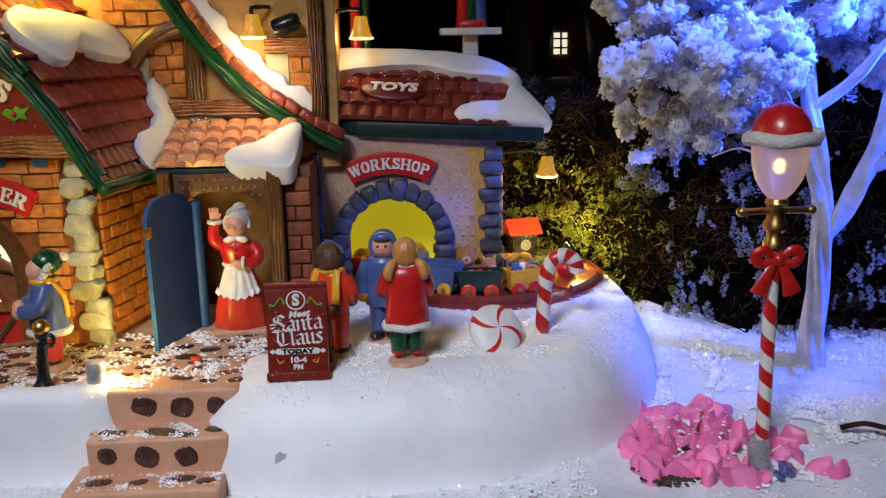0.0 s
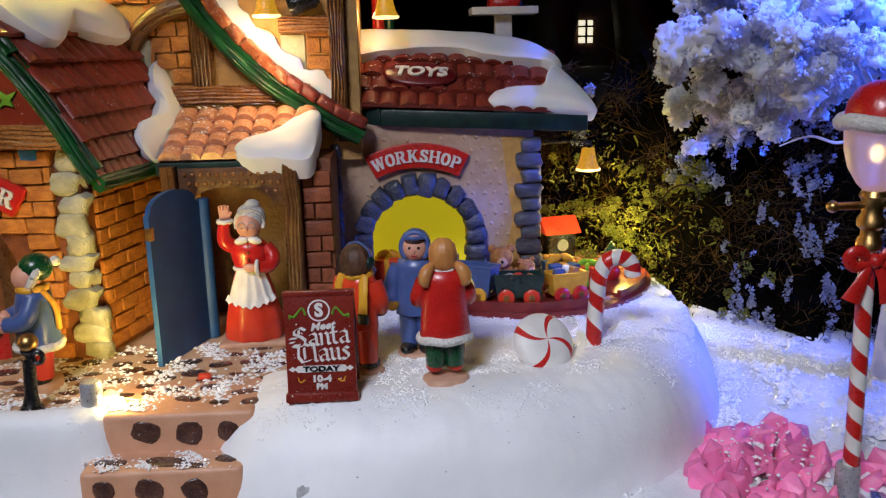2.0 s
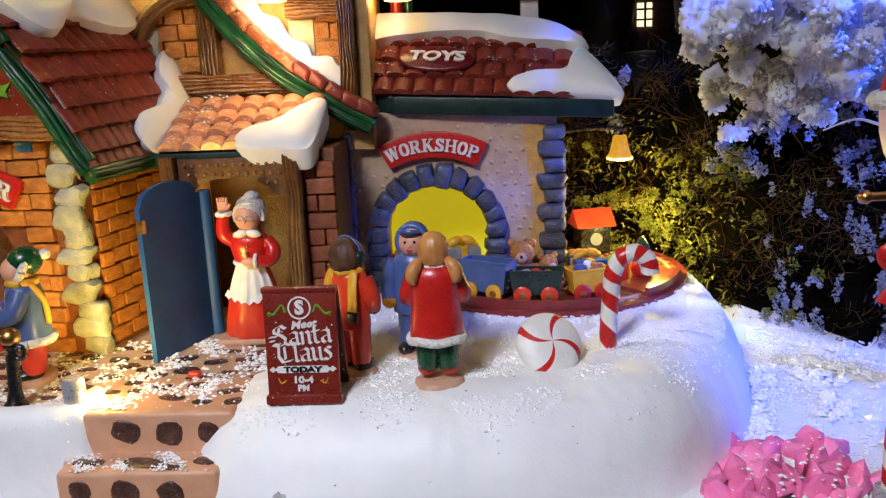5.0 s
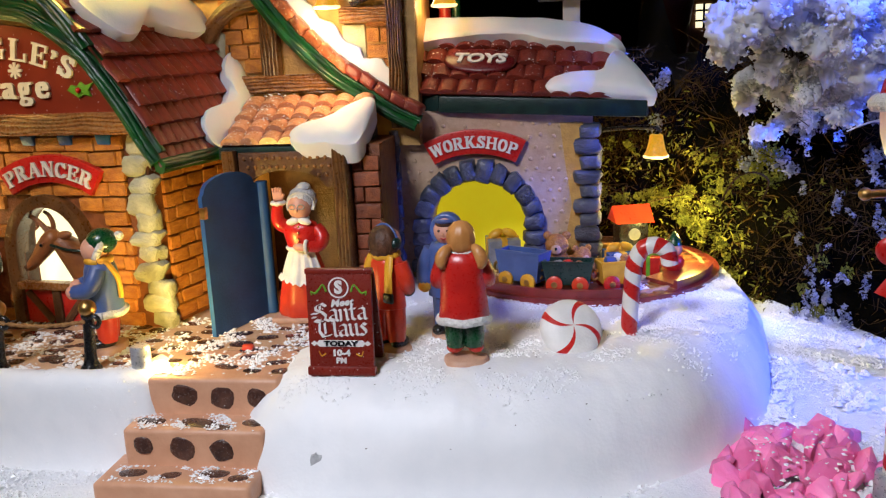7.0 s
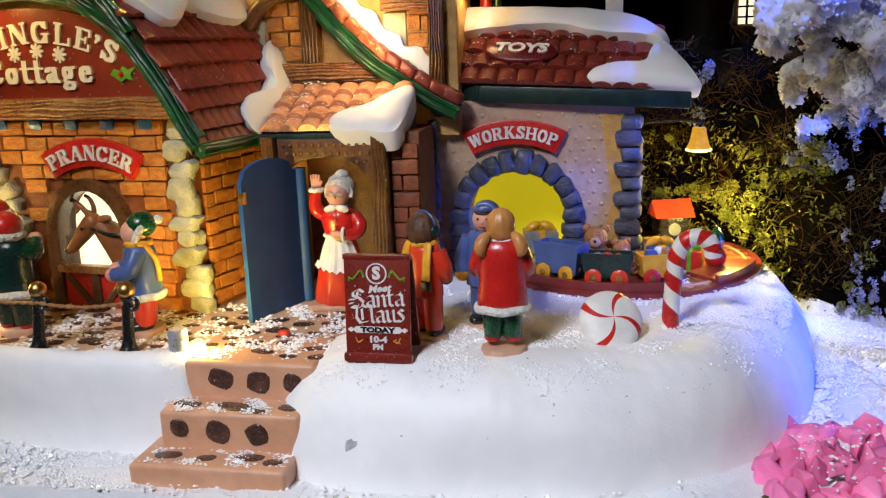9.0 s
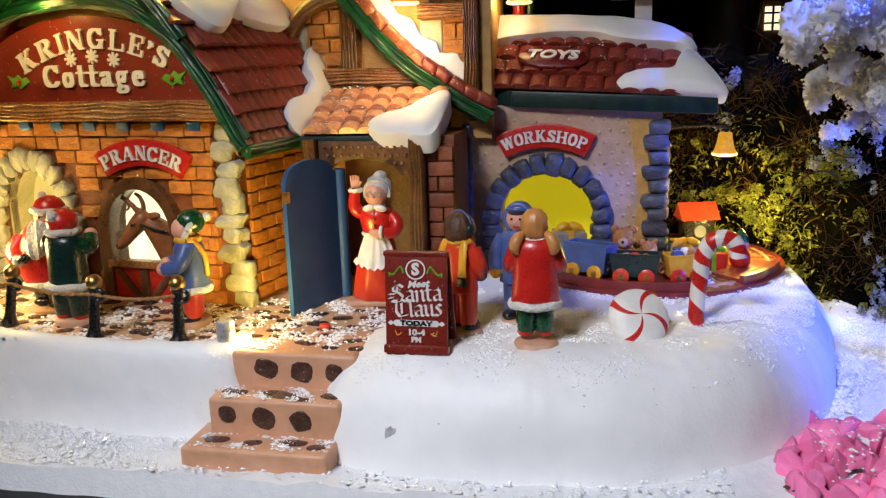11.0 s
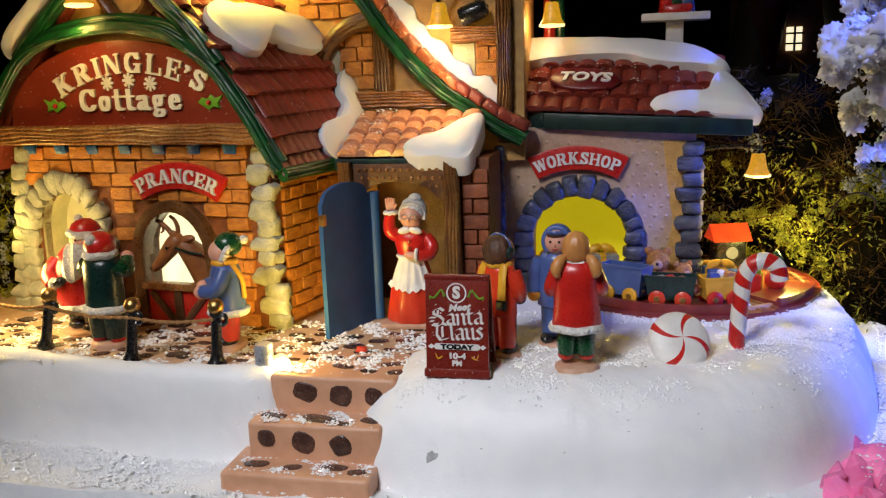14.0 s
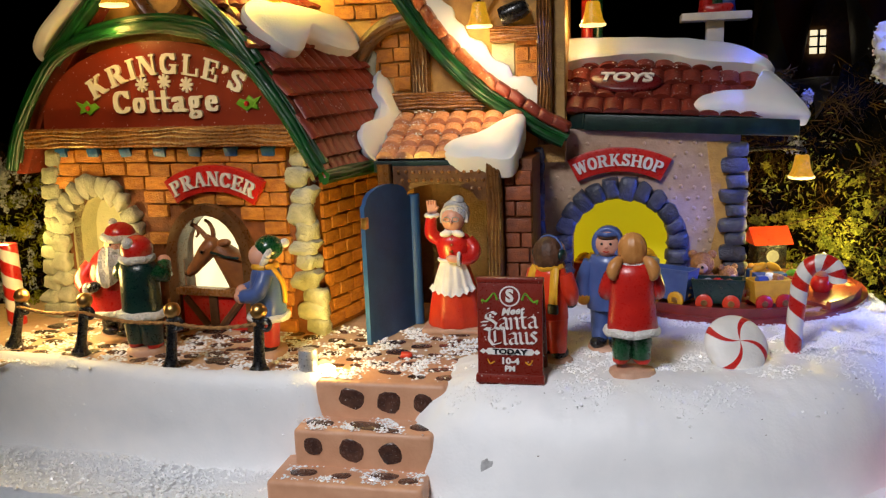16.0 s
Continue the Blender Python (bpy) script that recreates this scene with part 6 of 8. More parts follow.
GLYPHS["n"] = (0.68, [[(0.04, 0.92), (0.14, 0.84), (0.14, 0.0)], [(0.16, 0.72), (0.4, 0.96), (0.52, 0.8), (0.52, 0.12), (0.62, 0.02)]])
GLYPHS["t"] = (0.46, [[(0.18, 1.28), (0.18, 0.16), (0.36, 0.02)], [(0.0, 0.92), (0.42, 0.92)]])
GLYPHS["l"] = (0.36, [[(0.04, 1.46), (0.16, 1.38), (0.16, 0.14), (0.28, 0.02)]])
GLYPHS["u"] = (0.68, [[(0.04, 0.96), (0.14, 0.86), (0.14, 0.18), (0.28, 0.02), (0.5, 0.18)], [(0.46, 0.96), (0.52, 0.88), (0.52, 0.12), (0.64, 0.02)]])
GLYPHS["s"] = (0.54, [[(0.46, 0.82), (0.28, 0.98), (0.12, 0.78), (0.42, 0.36), (0.4, 0.14), (0.24, 0.0), (0.04, 0.14)]])


def broad_nib(text, size, nib=0.19, slant=38, thick=0.05):
    """Letters in a broken script, drawn with a broad slanted nib; each pull of the nib is a thin raised bar."""
    bm, run, k = bmesh.new(), 0.0, 0
    dx, dz = nib * math.cos(radians(slant)) / 2, nib * math.sin(radians(slant)) / 2
    for ch in text:
        wide, strokes = GLYPHS[ch]
        for line_of in strokes:
            for (x0, z0), (x1, z1) in zip(line_of, line_of[1:]):
                if abs((x1 - x0) * dz - (z1 - z0) * dx) < 0.004:
                    x0, x1 = x0 - 0.02, x1 + 0.02
                k += 1
                ring = [((run + x) * size, z * size) for x, z in ((x0 - dx, z0 - dz), (x0 + dx, z0 + dz), (x1 + dx, z1 + dz), (x1 - dx, z1 - dz))]
                add(bm, slab(ring, thick, 0, pose(0, -0.0012 * (k % 9), 0)))
        run += wide
    bm.transform(Matrix.Diagonal((1.28, 1, 1, 1)) @ Matrix.Translation((-run * size / 2, -thick / 2, -size * 0.5)))
    return bm


on_board(broad_nib("Santa", 0.50), 0.02, 2.52, "lettering", M_WHITE, "raised white broken-script letters", -4)
on_board(broad_nib("Claus", 0.50), 0.10, 1.90, "lettering", M_WHITE, "raised white broken-script letters", -4)
on_board(slab([(-1.22, 0), (-1.08, 0.11), (-0.98, 0.03), (-0.88, 0.13), (0.88, 0.13), (0.98, 0.03), (1.08, 0.11), (1.22, 0), (1.08, -0.11), (0.98, -0.03), (0.88, -0.13), (-0.88, -0.13), (-0.98, -0.03), (-1.08, -0.11)], 0.05, 0), 0, 1.36, "ribbon", M_WHITE)
t = lettering("TODAY", 0.27, 0.02, 0.012, 1.45)
t.transform(pose(0, -0.03, 0))
on_board(t, 0, 1.36, "lettering", M_BLACK)
on_board(lettering("10-4", 0.34, 0.03, 0.016, 1.2), 0, 0.97, "lettering", M_WHITE)
on_board(lettering("PM", 0.30, 0.03, 0.014, 1.1), 0, 0.66, "lettering", M_WHITE)
for s in (-1, 1):
    on_board(tube([(s * 0.5, 0, -0.05), (s * 0.62, 0, 0.22), (s * 0.78, 0, 0.05), (s * 0.95, 0, -0.12), (s * 1.12, 0, -0.05), (s * 1.08, 0, -0.2)], [0.05, 0.03, 0.04, 0.04, 0.03, 0.02], 6), 0, 3.5, "scroll", M_LEAF)
    on_board(tube([(s * 0.62, 0, 0.0), (s * 0.8, 0, -0.1), (s * 0.9, 0, 0.1)], [0.03, 0.03, 0.02], 6), 0, 0.95, "scroll", M_YEL)

# ---- door leaf, standing open ----
leaf = thing("door_leaf", "dark blue arched door standing wide open", "door", -6.55, 55.4, 4.72, inplace=False, rz=180 + 71)
prof = [(0, 0), (4.0, 0), (4.0, 6.6)] + [(2.1 + 1.75 * math.cos(math.pi * i / 12), 6.75 + 0.72 * math.sin(math.pi * i / 12)) for i in range(0, 13)] + [(0, 6.6)]
part("panel", slab(prof, 0.26, 0.05, at(0, -0.13, 0.03)), M_DOOR, leaf)
for z0, z1 in ((0.6, 2.9), (3.5, 5.9)):
    part("moulding", strip([(0.9, z0 + 0.2), (0.9, z1 - 0.2), (3.1, z1 - 0.2), (3.1, z0 + 0.2)], [(0.7, z0), (0.7, z1), (3.3, z1), (3.3, z0)], 0.08, 0.02, at(0, -0.21, 0)), M_DOOR, leaf)
part("latch", box(0.25, 0.3, 0.55, 0.04, m=at(3.9, 0.05, 5.9)), M_GOLD, leaf, "brass latch plate")
part("pivot_post", tube([(-0.2, 0.15, 0.05), (-0.2, 0.15, 6.75)], 0.3, 10, 1, 1), M_DOOR, leaf)

# ---- rope barrier ----
POSTS = [(-25.7, 49.65, 17), (-21.4, 48.8, 12), (-15.8, 47.3, 7), (-11.6, 47.4, 4)]
TOPS = []
first = None
for x, y, lean in POSTS:
    if first is None:
        first = thing("rope_post", "black rope post topped with a golden ball", "post", x, y, 4.78, "rope barrier", inplace=False)
        part("shaft", lathe([(0.44, 0), (0.44, 0.10), (0.32, 0.25), (0.25, 0.6), (0.235, 1.4), (0.235, 2.25), (0.3, 2.4)], 16), M_BLACK, first)
        part("finial", ball(0.37, 16, 12, at(0, 0, 2.72)), M_GOLD, first, "golden ball")
        part("ring", tube([(0.38 + 0.2 * math.cos(a), -0.15, 2.2 + 0.24 * math.sin(a)) for a in [2 * math.pi * i / 12 for i in range(13)]], 0.1, 8, 1, 2), M_BLACK, first)
        first.matrix_basis = cm(pose(x, y, 4.78, 0, lean, 0))
    else:
        copy_thing(first, cm(pose(x, y, 4.78, 0, lean, 0)))
    TOPS.append(pose(x, y, 4.78, 0, lean, 0) @ V(0, -0.1, 2.2))
for a, b in zip(TOPS, TOPS[1:]):
    pts = [a.lerp(b, i / 8) + V(0, -0.1, -0.2 * math.sin(math.pi * i / 8)) for i in range(9)]
    single("rope", tube(pts, 0.085, 10, 1, 8, 0.5, 2), M_ROPE, "twisted golden-brown rope slung between posts", "rope", "", "rope barrier")

# ---- sweets ----


def striped(pts, r, rings, seg, turns):
    """A round stick with one spiral stripe: the mesh itself is twisted, so that the stripe follows its edges."""
    line = spline(pts, rings)
    n = len(line) - 1
    bm = tube([tuple(p) for p in line], r, seg, 1, 1, 2 * math.pi * turns / n)
    bm.faces.ensure_lookup_table()
    for i in range(n * seg):
        bm.faces[i].material_index = 0 if (i % seg) < seg * 0.48 else 1
    return bm


cane = striped([(0, 0, -0.3), (0, 0, 1.2), (0.05, 0, 2.4), (0.1, 0, 3.2), (0.42, -0.02, 3.85), (0.95, -0.04, 4.02), (1.42, -0.06, 3.75), (1.55, -0.07, 3.2)], 0.36, 12, 16, 6.2)
single("candy_cane", cane, [M_RED, M_WHITE], "red and white striped candy cane stuck in the snow", "candy cane", "", "", at(11.1, 51.5, 5.0, 0, 2, 0), 60)
bm, rows = bmesh.new(), []
for j in range(19):
    a = math.pi * j / 18
    rad = 1.32 * math.sin(a) ** 0.8
    tw = radians(34) * (rad / 1.32) ** 1.5
    rows.append([bm.verts.new((rad * math.cos(2 * math.pi * k / 48 - tw), rad * math.sin(2 * math.pi * k / 48 - tw), 0.52 * math.cos(a))) for k in range(48)] if 0 < j < 18 else [bm.verts.new((0, 0, 0.52 * math.cos(a)))])
for j in range(18):
    for k in range(48):
        A, B = rows[j], rows[j + 1]
        f = bm.faces.new(list(dict.fromkeys([A[k % len(A)], B[k % len(B)], B[(k + 1) % len(B)], A[(k + 1) % len(A)]])))
        f.material_index = 1 if k % 12 < 2 else 0
single("peppermint", bm, [M_WHITE, M_RED], "round white peppermint with red swirls lying in snow", "sweet", "", "", at(8.6, 50.0, 5.75, 52, 6, 12), 60)

# ---- small path lamp ----
puck = thing("path_lamp", "small silver path lamp with a bright bulb beside the steps", "lamp", -9.3, 47.4, 4.9, inplace=False)
part("body", lathe([(0.40, 0), (0.42, 0.1), (0.41, 0.85), (0.36, 0.95)], 16), M_SILVER, puck)
part("bulb", ball(0.3, 12, 8, at(0.85, -0.05, 0.12, sz=0.6, sx=1.3)), M_LED, puck, "glowing warm bulb")

# ---- train on its round track ----
TX, TY, TZ = 9.3, 63.0, 4.95


def ring_part(r0, r1, z0, z1, a0=0, a1=360, lip=0.0, n=90):
    """A flat curved plate between two radii, with a raised outer lip."""
    bm, rows = bmesh.new(), []
    prof = [(r0, z0), (r1, z0), (r1, z1 + lip), (r1 - 0.22, z1 + lip), (r1 - 0.26, z1), (r0, z1)]
    steps = max(int(n * (a1 - a0) / 360), 3)
    full = a1 - a0 >= 360
    for i in range(steps + (0 if full else 1)):
        a = radians(a0 + (a1 - a0) * i / steps)
        rows.append([bm.verts.new((TX + r * math.cos(a), TY + r * math.sin(a), z)) for r, z in prof])
    pairs = list(zip(rows, rows[1:])) + ([(rows[-1], rows[0])] if full else [])
    for p, q in pairs:
        for k in range(6):
            bm.faces.new((p[k], p[(k + 1) % 6], q[(k + 1) % 6], q[k]))
    if not full:
        bm.faces.new(rows[0][::-1])
        bm.faces.new(rows[-1])
    bmesh.ops.recalc_face_normals(bm, faces=bm.faces)
    return bm


track = thing("train_track", "round red-brown toy track with wooden ties in the snow", "toy track", TX, TY, TZ)
part("bed", ring_part(4.4, 7.3, 4.6, 5.2, lip=0.0), M_TRACK, track)
part("rim", ring_part(7.1, 7.45, 4.6, 5.28), M_TRAY, track)
for r in (5.2, 6.6):
    part("rail", ring_part(r - 0.09, r + 0.09, 5.2, 5.36), M_STEP, track)
TIE = mesh_of("tie", box(2.2, 0.55, 0.14, 0.04), M_TIE)
for i in range(44):
    a = radians(i * 360 / 44)
    piece("tie", TIE, track, at(TX + 5.95 * math.cos(a), TY + 5.95 * math.sin(a), 5.22, 0, 0, math.degrees(a)))
tray = thing("train_tray", "dark red curved tray that carries the toy train", "toy train base", TX, TY - 7, 5.3)
part("plate", ring_part(5.0, 7.15, 5.26, 5.5, 222, 292, 0.22), M_TRAY, tray)
tray2 = thing("train_tray", "dark red curved tray behind the candy cane", "toy train base", TX + 6, TY - 3, 5.3)
part("plate", ring_part(5.0, 7.15, 5.26, 5.5, 310, 350, 0.22), M_TRAY, tray2)
WHEEL = lathe([(0.36, -0.1), (0.42, -0.06), (0.42, 0.06), (0.36, 0.1)], 14)


def on_track(deg, r=6.0):
    a = radians(deg)
    return pose(TX + r * math.cos(a), TY + r * math.sin(a), 5.5, 0, 0, deg + 90)


def wagon(deg, mat, wheel, label, cargo=(), sx=2.2, h=1.05):
    ob = thing("toy_wagon", label, "toy wagon", 0, 0, 0, "toy train", inplace=False)
    ob.matrix_basis = cm(on_track(deg))
    b = bmesh.new()
    w0, w1, d = sx * 0.42, sx * 0.5, 0.62
    for z, w, dd in ((0.3, w0, d * 0.85), (0.3 + h, w1, d), (0.3 + h, w1 - 0.12, d - 0.12), (0.5, w0 - 0.1, d * 0.75)):
        for x, y in ((-w, -dd), (w, -dd), (w, dd), (-w, dd)):
            b.verts.new((x, y, z))
    b.verts.ensure_lookup_table()
    for k in range(3):
        for i in range(4):
            b.faces.new([b.verts[4 * k + i], b.verts[4 * k + (i + 1) % 4], b.verts[4 * k + 4 + (i + 1) % 4], b.verts[4 * k + 4 + i]])
    b.faces.new([b.verts[i] for i in (3, 2, 1, 0)])
    b.faces.new([b.verts[12 + i] for i in range(4)])
    bmesh.ops.recalc_face_normals(b, faces=b.faces)
    part("body", b, mat, ob)
    for s in (-0.6, 0.6):
        for y in (-0.66, 0.66):
            hub = part("wheel", WHEEL.copy(), wheel, ob, "", at(s * sx * 0.42, y, 0.36, 90))
            part("hub", lathe([(0.16, -0.14), (0.16, 0.14)], 10), M_GOLD, hub)
    part("coupling", tube([(-sx * 0.5 - 0.22 + 0.2 * math.cos(a), -0.1, 0.75 + 0.26 * math.sin(a)) for a in [radians(30 + 30 * i) for i in range(11)]], 0.075, 8, 1, 2), M_GOLD, ob, "brass coupling ring")
    part("rim", strip([(-w1 + 0.1, 0), (w1 - 0.1, 0)], [(-w1 - 0.04, 0.14), (w1 + 0.04, 0.14)], 0.12, 0.02, at(0, -d - 0.03, 0.22 + h)), mat, ob)
    for i, (x, z, r, m) in enumerate(cargo):
        part("toy", rock(i + deg, r * 2, r * 1.8, r * 2, 0.3, 2, 0.42), m, ob, "", at(x, rnd.uniform(-0.15, 0.15), z, 0, 0, 30 * i))
    return ob


wagon(240, M_BLUE, M_YEL, "blue open toy wagon on the track", [(-0.4, 1.35, 0.3, M_GRN), (0.4, 1.35, 0.28, M_FURB)], 2.6, 1.5)
wagon(263, M_DGRN, M_REDO, "dark green open toy wagon loaded with small toys", [(-0.5, 1.15, 0.3, M_GREY), (0.5, 1.2, 0.28, M_TIE), (0, 1.25, 0.25, M_RED)], 2.5, 1.15)
wagon(286, M_YEL, M_RED, "yellow toy wagon loaded with coloured toys", [(-0.3, 1.3, 0.3, M_BLUE), (0.35, 1.35, 0.3, M_FURB), (0.05, 1.5, 0.22, M_WHITE)], 2.0, 1.1)
hut = thing("toy_house", "small dark toy house with an orange-red roof behind the train", "toy house", 0, 0, 0, "toy train", inplace=False)
hut.matrix_basis = cm(pose(12.3, 66.6, 5.5, 0, 0, 14))
part("body", box(1.7, 1.5, 1.5, 0.06, m=at(0, 0, 0.75)), M_BLACK, hut)
part("doorway", lathe([(0.36, 0), (0.36, 0.1)], 16, at(0, -0.72, 0.75, 90)), M_GREY, hut)
part("roof", slab([(-0.95, 0), (0, 0.95), (0.95, 0)], 2.3, 0.05, at(-1.15, 0, 1.45, 0, 0, -90)), M_REDO, hut)
doll = Figure()
doll.put(ball(0.55, 14, 10, at(0, 0, 0.5, sz=1.0)), M_RED)
doll.put(ball(0.42, 14, 10, at(0, -0.05, 1.25)), M_SKIN)
doll.put(lathe([(0.42, 0), (0.36, 0.25), (0.06, 0.7)], 12, at(0, 0, 1.45)), M_GRN)
doll.done("toy_doll", "small toy figure in red and green beside the toy house", "toy figure", 14.1, 60.6, 5.4)


def gift(x, y, z, s, mat, ribbon, label, rz=0):
    ob = thing("gift_box", label, "gift box", x, y, z, "gifts", inplace=False, rz=rz)
    part("box", box(s, s, s * 0.95, 0.06, m=at(0, 0, s * 0.47)), mat, ob)
    part("ribbon", box(s * 0.18, s * 1.03, s * 0.99, 0.02, m=at(0, 0, s * 0.48)), ribbon, ob)
    part("ribbon", box(s * 1.03, s * 0.18, s * 0.99, 0.02, m=at(0, 0, s * 0.48)), ribbon, ob)
    for k in (-1, 1):
        part("bow", ball(1, 10, 8, at(k * s * 0.22, 0, s * 1.08, 0, k * 25, 0, s * 0.26, s * 0.16, s * 0.14)), ribbon, ob)


gift(11.3, 60.3, 5.1, 1.6, M_DOOR, M_YEL, "dark blue gift box with a golden ribbon", 12)
gift(12.9, 60.9, 5.1, 1.2, M_RED, M_LEAF, "small red gift box with a green bow", -15)
gift(10.9, 61.8, 5.1, 1.3, M_WHITE, M_YEL, "white gift box with a golden bow", 5)
gift(4.9, 63.0, 5.1, 1.8, M_GREY, M_YEL, "grey toy crate with a golden bow inside the workshop", 12)
gift(2.0, 63.2, 5.1, 1.5, M_REDO, M_YEL, "orange gift box inside the workshop", -8)

# ---- bell lamps on black arms ----
first = None
for x, y, z, arm in ((-3.35, 59.0, 19.6, (0.8, 1.0, 1.7)), (2.35, 61.0, 19.5, (-1.6, 0.4, 1.5)), (13.4, 63.4, 11.1, (-3.2, 0.0, 1.55)), (-20.3, 53.0, 21.1, (0.4, 1.6, 1.7)), (-13.6, 56.2, 21.0, (1.0, 2.4, 1.6))):
    ob = thing("bell_lamp", "glowing amber bell-shaped lamp hung from a black arm", "lamp", x, y, z, "bell lamps", inplace=False)
    part("shade", lathe([(0.3, 1.28), (0.36, 1.2), (0.42, 0.8), (0.52, 0.4), (0.66, 0.12)][::-1], 16, None, lambda a, q: 1 + 0.05 * math.sin(5 * a)), M_BELL, ob, "speckled amber glass")
    part("rim", lathe([(0.5, -0.02), (0.68, 0.02), (0.70, 0.12), (0.6, 0.16)], 16), M_BELLTIP, ob)
    part("arm", tube([(0, 0, 1.25), (0, 0, 1.6), (arm[0] * 0.5, arm[1] * 0.5, 1.68), (arm[0], arm[1], arm[2])], 0.12, 8), M_BLACK, ob)
spot = thing("spotlight", "black spotlight fixed under the gable", "lamp", -2.3, 59.4, 20.1, inplace=False)
part("can", lathe([(0.45, 0), (0.5, 0.2), (0.5, 1.2), (0.35, 1.5)], 14, at(0, 0, 0, 0, 70, 0)), M_BLACK, spot)
part("bracket", tube([(0.6, 0.2, 0.2), (0.9, 0.6, 0.5), (1.4, 1.0, 0.6)], 0.16, 8), M_BLACK, spot)

# roof-top stand, red pole at the corner
perch = thing("roof_stand", "white stand with toy boots on the workshop roof", "stand", 8.9, 65.6, 18.4, inplace=False)
part("stem", box(0.95, 0.8, 1.5, 0.08, m=at(0, 0, 0.65)), M_WHITE, perch)
part("top", box(3.7, 2.2, 0.42, 0.06, m=at(0, 0, 1.55)), M_WHITE, perch)
for x, m in ((-0.5, M_RED), (0.1, M_GRN), (0.7, M_BLUE)):
    part("toy_leg", tube([(x, 0, 1.75), (x * 0.9, 0, 2.6), (x * 0.8, 0.1, 4.2)], [0.42, 0.4, 0.42], 10), m, perch)
part("toy_boots", rock(3, 1.7, 1.0, 0.6, 0.2), M_RED, perch, "", at(0.1, -0.2, 1.95))
pole = thing("corner_pole", "red and green painted pole beside the upper corner", "pole", 1.9, 64.6, 17.6, inplace=False)
part("pole", lathe([(0.35, 0), (0.32, 6)], 12), M_RED, pole)
part("pole", lathe([(0.25, 0), (0.25, 6)], 12, at(0.62, 0.2, 0)), M_GRN, pole)
part("foot", lathe([(0.7, -0.3), (0.75, 0.1), (0.5, 0.3)], 14), M_WHITE, pole)

# ---- striped street lamp ----
post = thing("street_lamp", "candy-striped lamp post with gold fittings and a red hat", "lamp post", 20.0, 45.9, 0.0, inplace=False)
part("foot", lathe([(0.95, -0.3), (0.95, 0.15), (0.7, 0.3), (0.48, 0.45), (0.46, 1.6), (0.42, 1.7)], 18), M_SILVER, post, "silver socket")
part("shaft", striped([(0.1, 0, 1.5), (0.08, 0, 4), (0.04, 0, 7), (0, 0, 10.6)], 0.31, 30, 16, 6.3), [M_RED, M_WHITE], post, "red and white spiral stripes")
part("collar", lathe([(0.3, 10.3), (0.46, 10.4), (0.46, 10.7), (0.34, 10.85), (0.34, 11.1), (0.5, 11.25), (0.5, 11.5), (0.36, 11.7), (0.4, 12.2), (0.5, 12.35), (0.42, 12.55)], 18), M_GOLD, post)
bar = part("crossbar", tube([(-1.45, 0, 12.0), (0, 0, 12.02), (1.45, 0, 12.0)], 0.15, 10, 1, 1), M_GOLD, post)
for s in (-1, 1):
    part("knob", ball(0.23, 10, 8, at(s * 1.5, 0, 12.0)), M_GOLD, bar)
part("globe", lathe([(0.38, 12.55), (0.62, 12.8), (0.95, 13.35), (1.12, 14.0), (1.18, 14.75), (1.15, 14.95)], 24), M_GLOBE, post, "frosted pink-white globe")
part("bulb", ball(0.15, 12, 10, at(0.0, 0.0, 14.0, sz=1.9)), M_BULB, post)
hat = part("hat", lathe([(1.2, 15.0), (1.22, 15.2), (1.12, 15.75), (0.8, 16.25), (0.3, 16.5)], 22), M_RED, post, "red felt hat")
part("brim", tube([(1.28 * math.cos(a), 1.28 * math.sin(a), 15.05 + 0.05 * math.sin(4 * a)) for a in [2 * math.pi * i / 20 for i in range(21)]], 0.3, 10, 1, 2), M_FUR, hat, "white fur brim")
part("pompom", ball(0.33, 12, 8, at(1.45, -0.1, 15.15)), M_FUR, hat)
bow = part("bow", ball(0.3, 12, 8, at(0.05, -0.4, 10.0)), M_RED, post, "glossy red bow")
for s in (-1, 1):
    part("loop", tube([(s * 0.1, -0.4, 10.0), (s * 0.6, -0.5, 10.4), (s * 0.95, -0.45, 10.2), (s * 0.7, -0.45, 9.8), (s * 0.1, -0.42, 9.95)], [0.14, 0.24, 0.26, 0.22, 0.12], 8, 0.6), M_RED, bow)
    part("tail", tube([(s * 0.1, -0.42, 9.9), (s * 0.42, -0.5, 9.3), (s * 0.75, -0.45, 8.5)], [0.14, 0.25, 0.42], 8, 0.35), M_RED, bow)

# ---- pink stones ----


def chip(seed):
    """A broken, blunt-edged pebble, about one across."""
    rg, bm = random.Random(seed), bmesh.new()
    for _ in range(20):
        q = V(rg.gauss(0, 1), rg.gauss(0, 1), rg.gauss(0, 1)).normalized() * rg.uniform(0.44, 0.60)
        bm.verts.new((q.x, q.y * 0.9, q.z * 0.7))
    got = bmesh.ops.convex_hull(bm, input=bm.verts)
    bmesh.ops.delete(bm, geom=[g for g in got["geom_interior"] if isinstance(g, bmesh.types.BMVert)], context="VERTS")
    bmesh.ops.bevel(bm, geom=list(bm.edges), offset=0.085, segments=3, profile=0.5, affect="EDGES", clamp_overlap=True)
    return bm


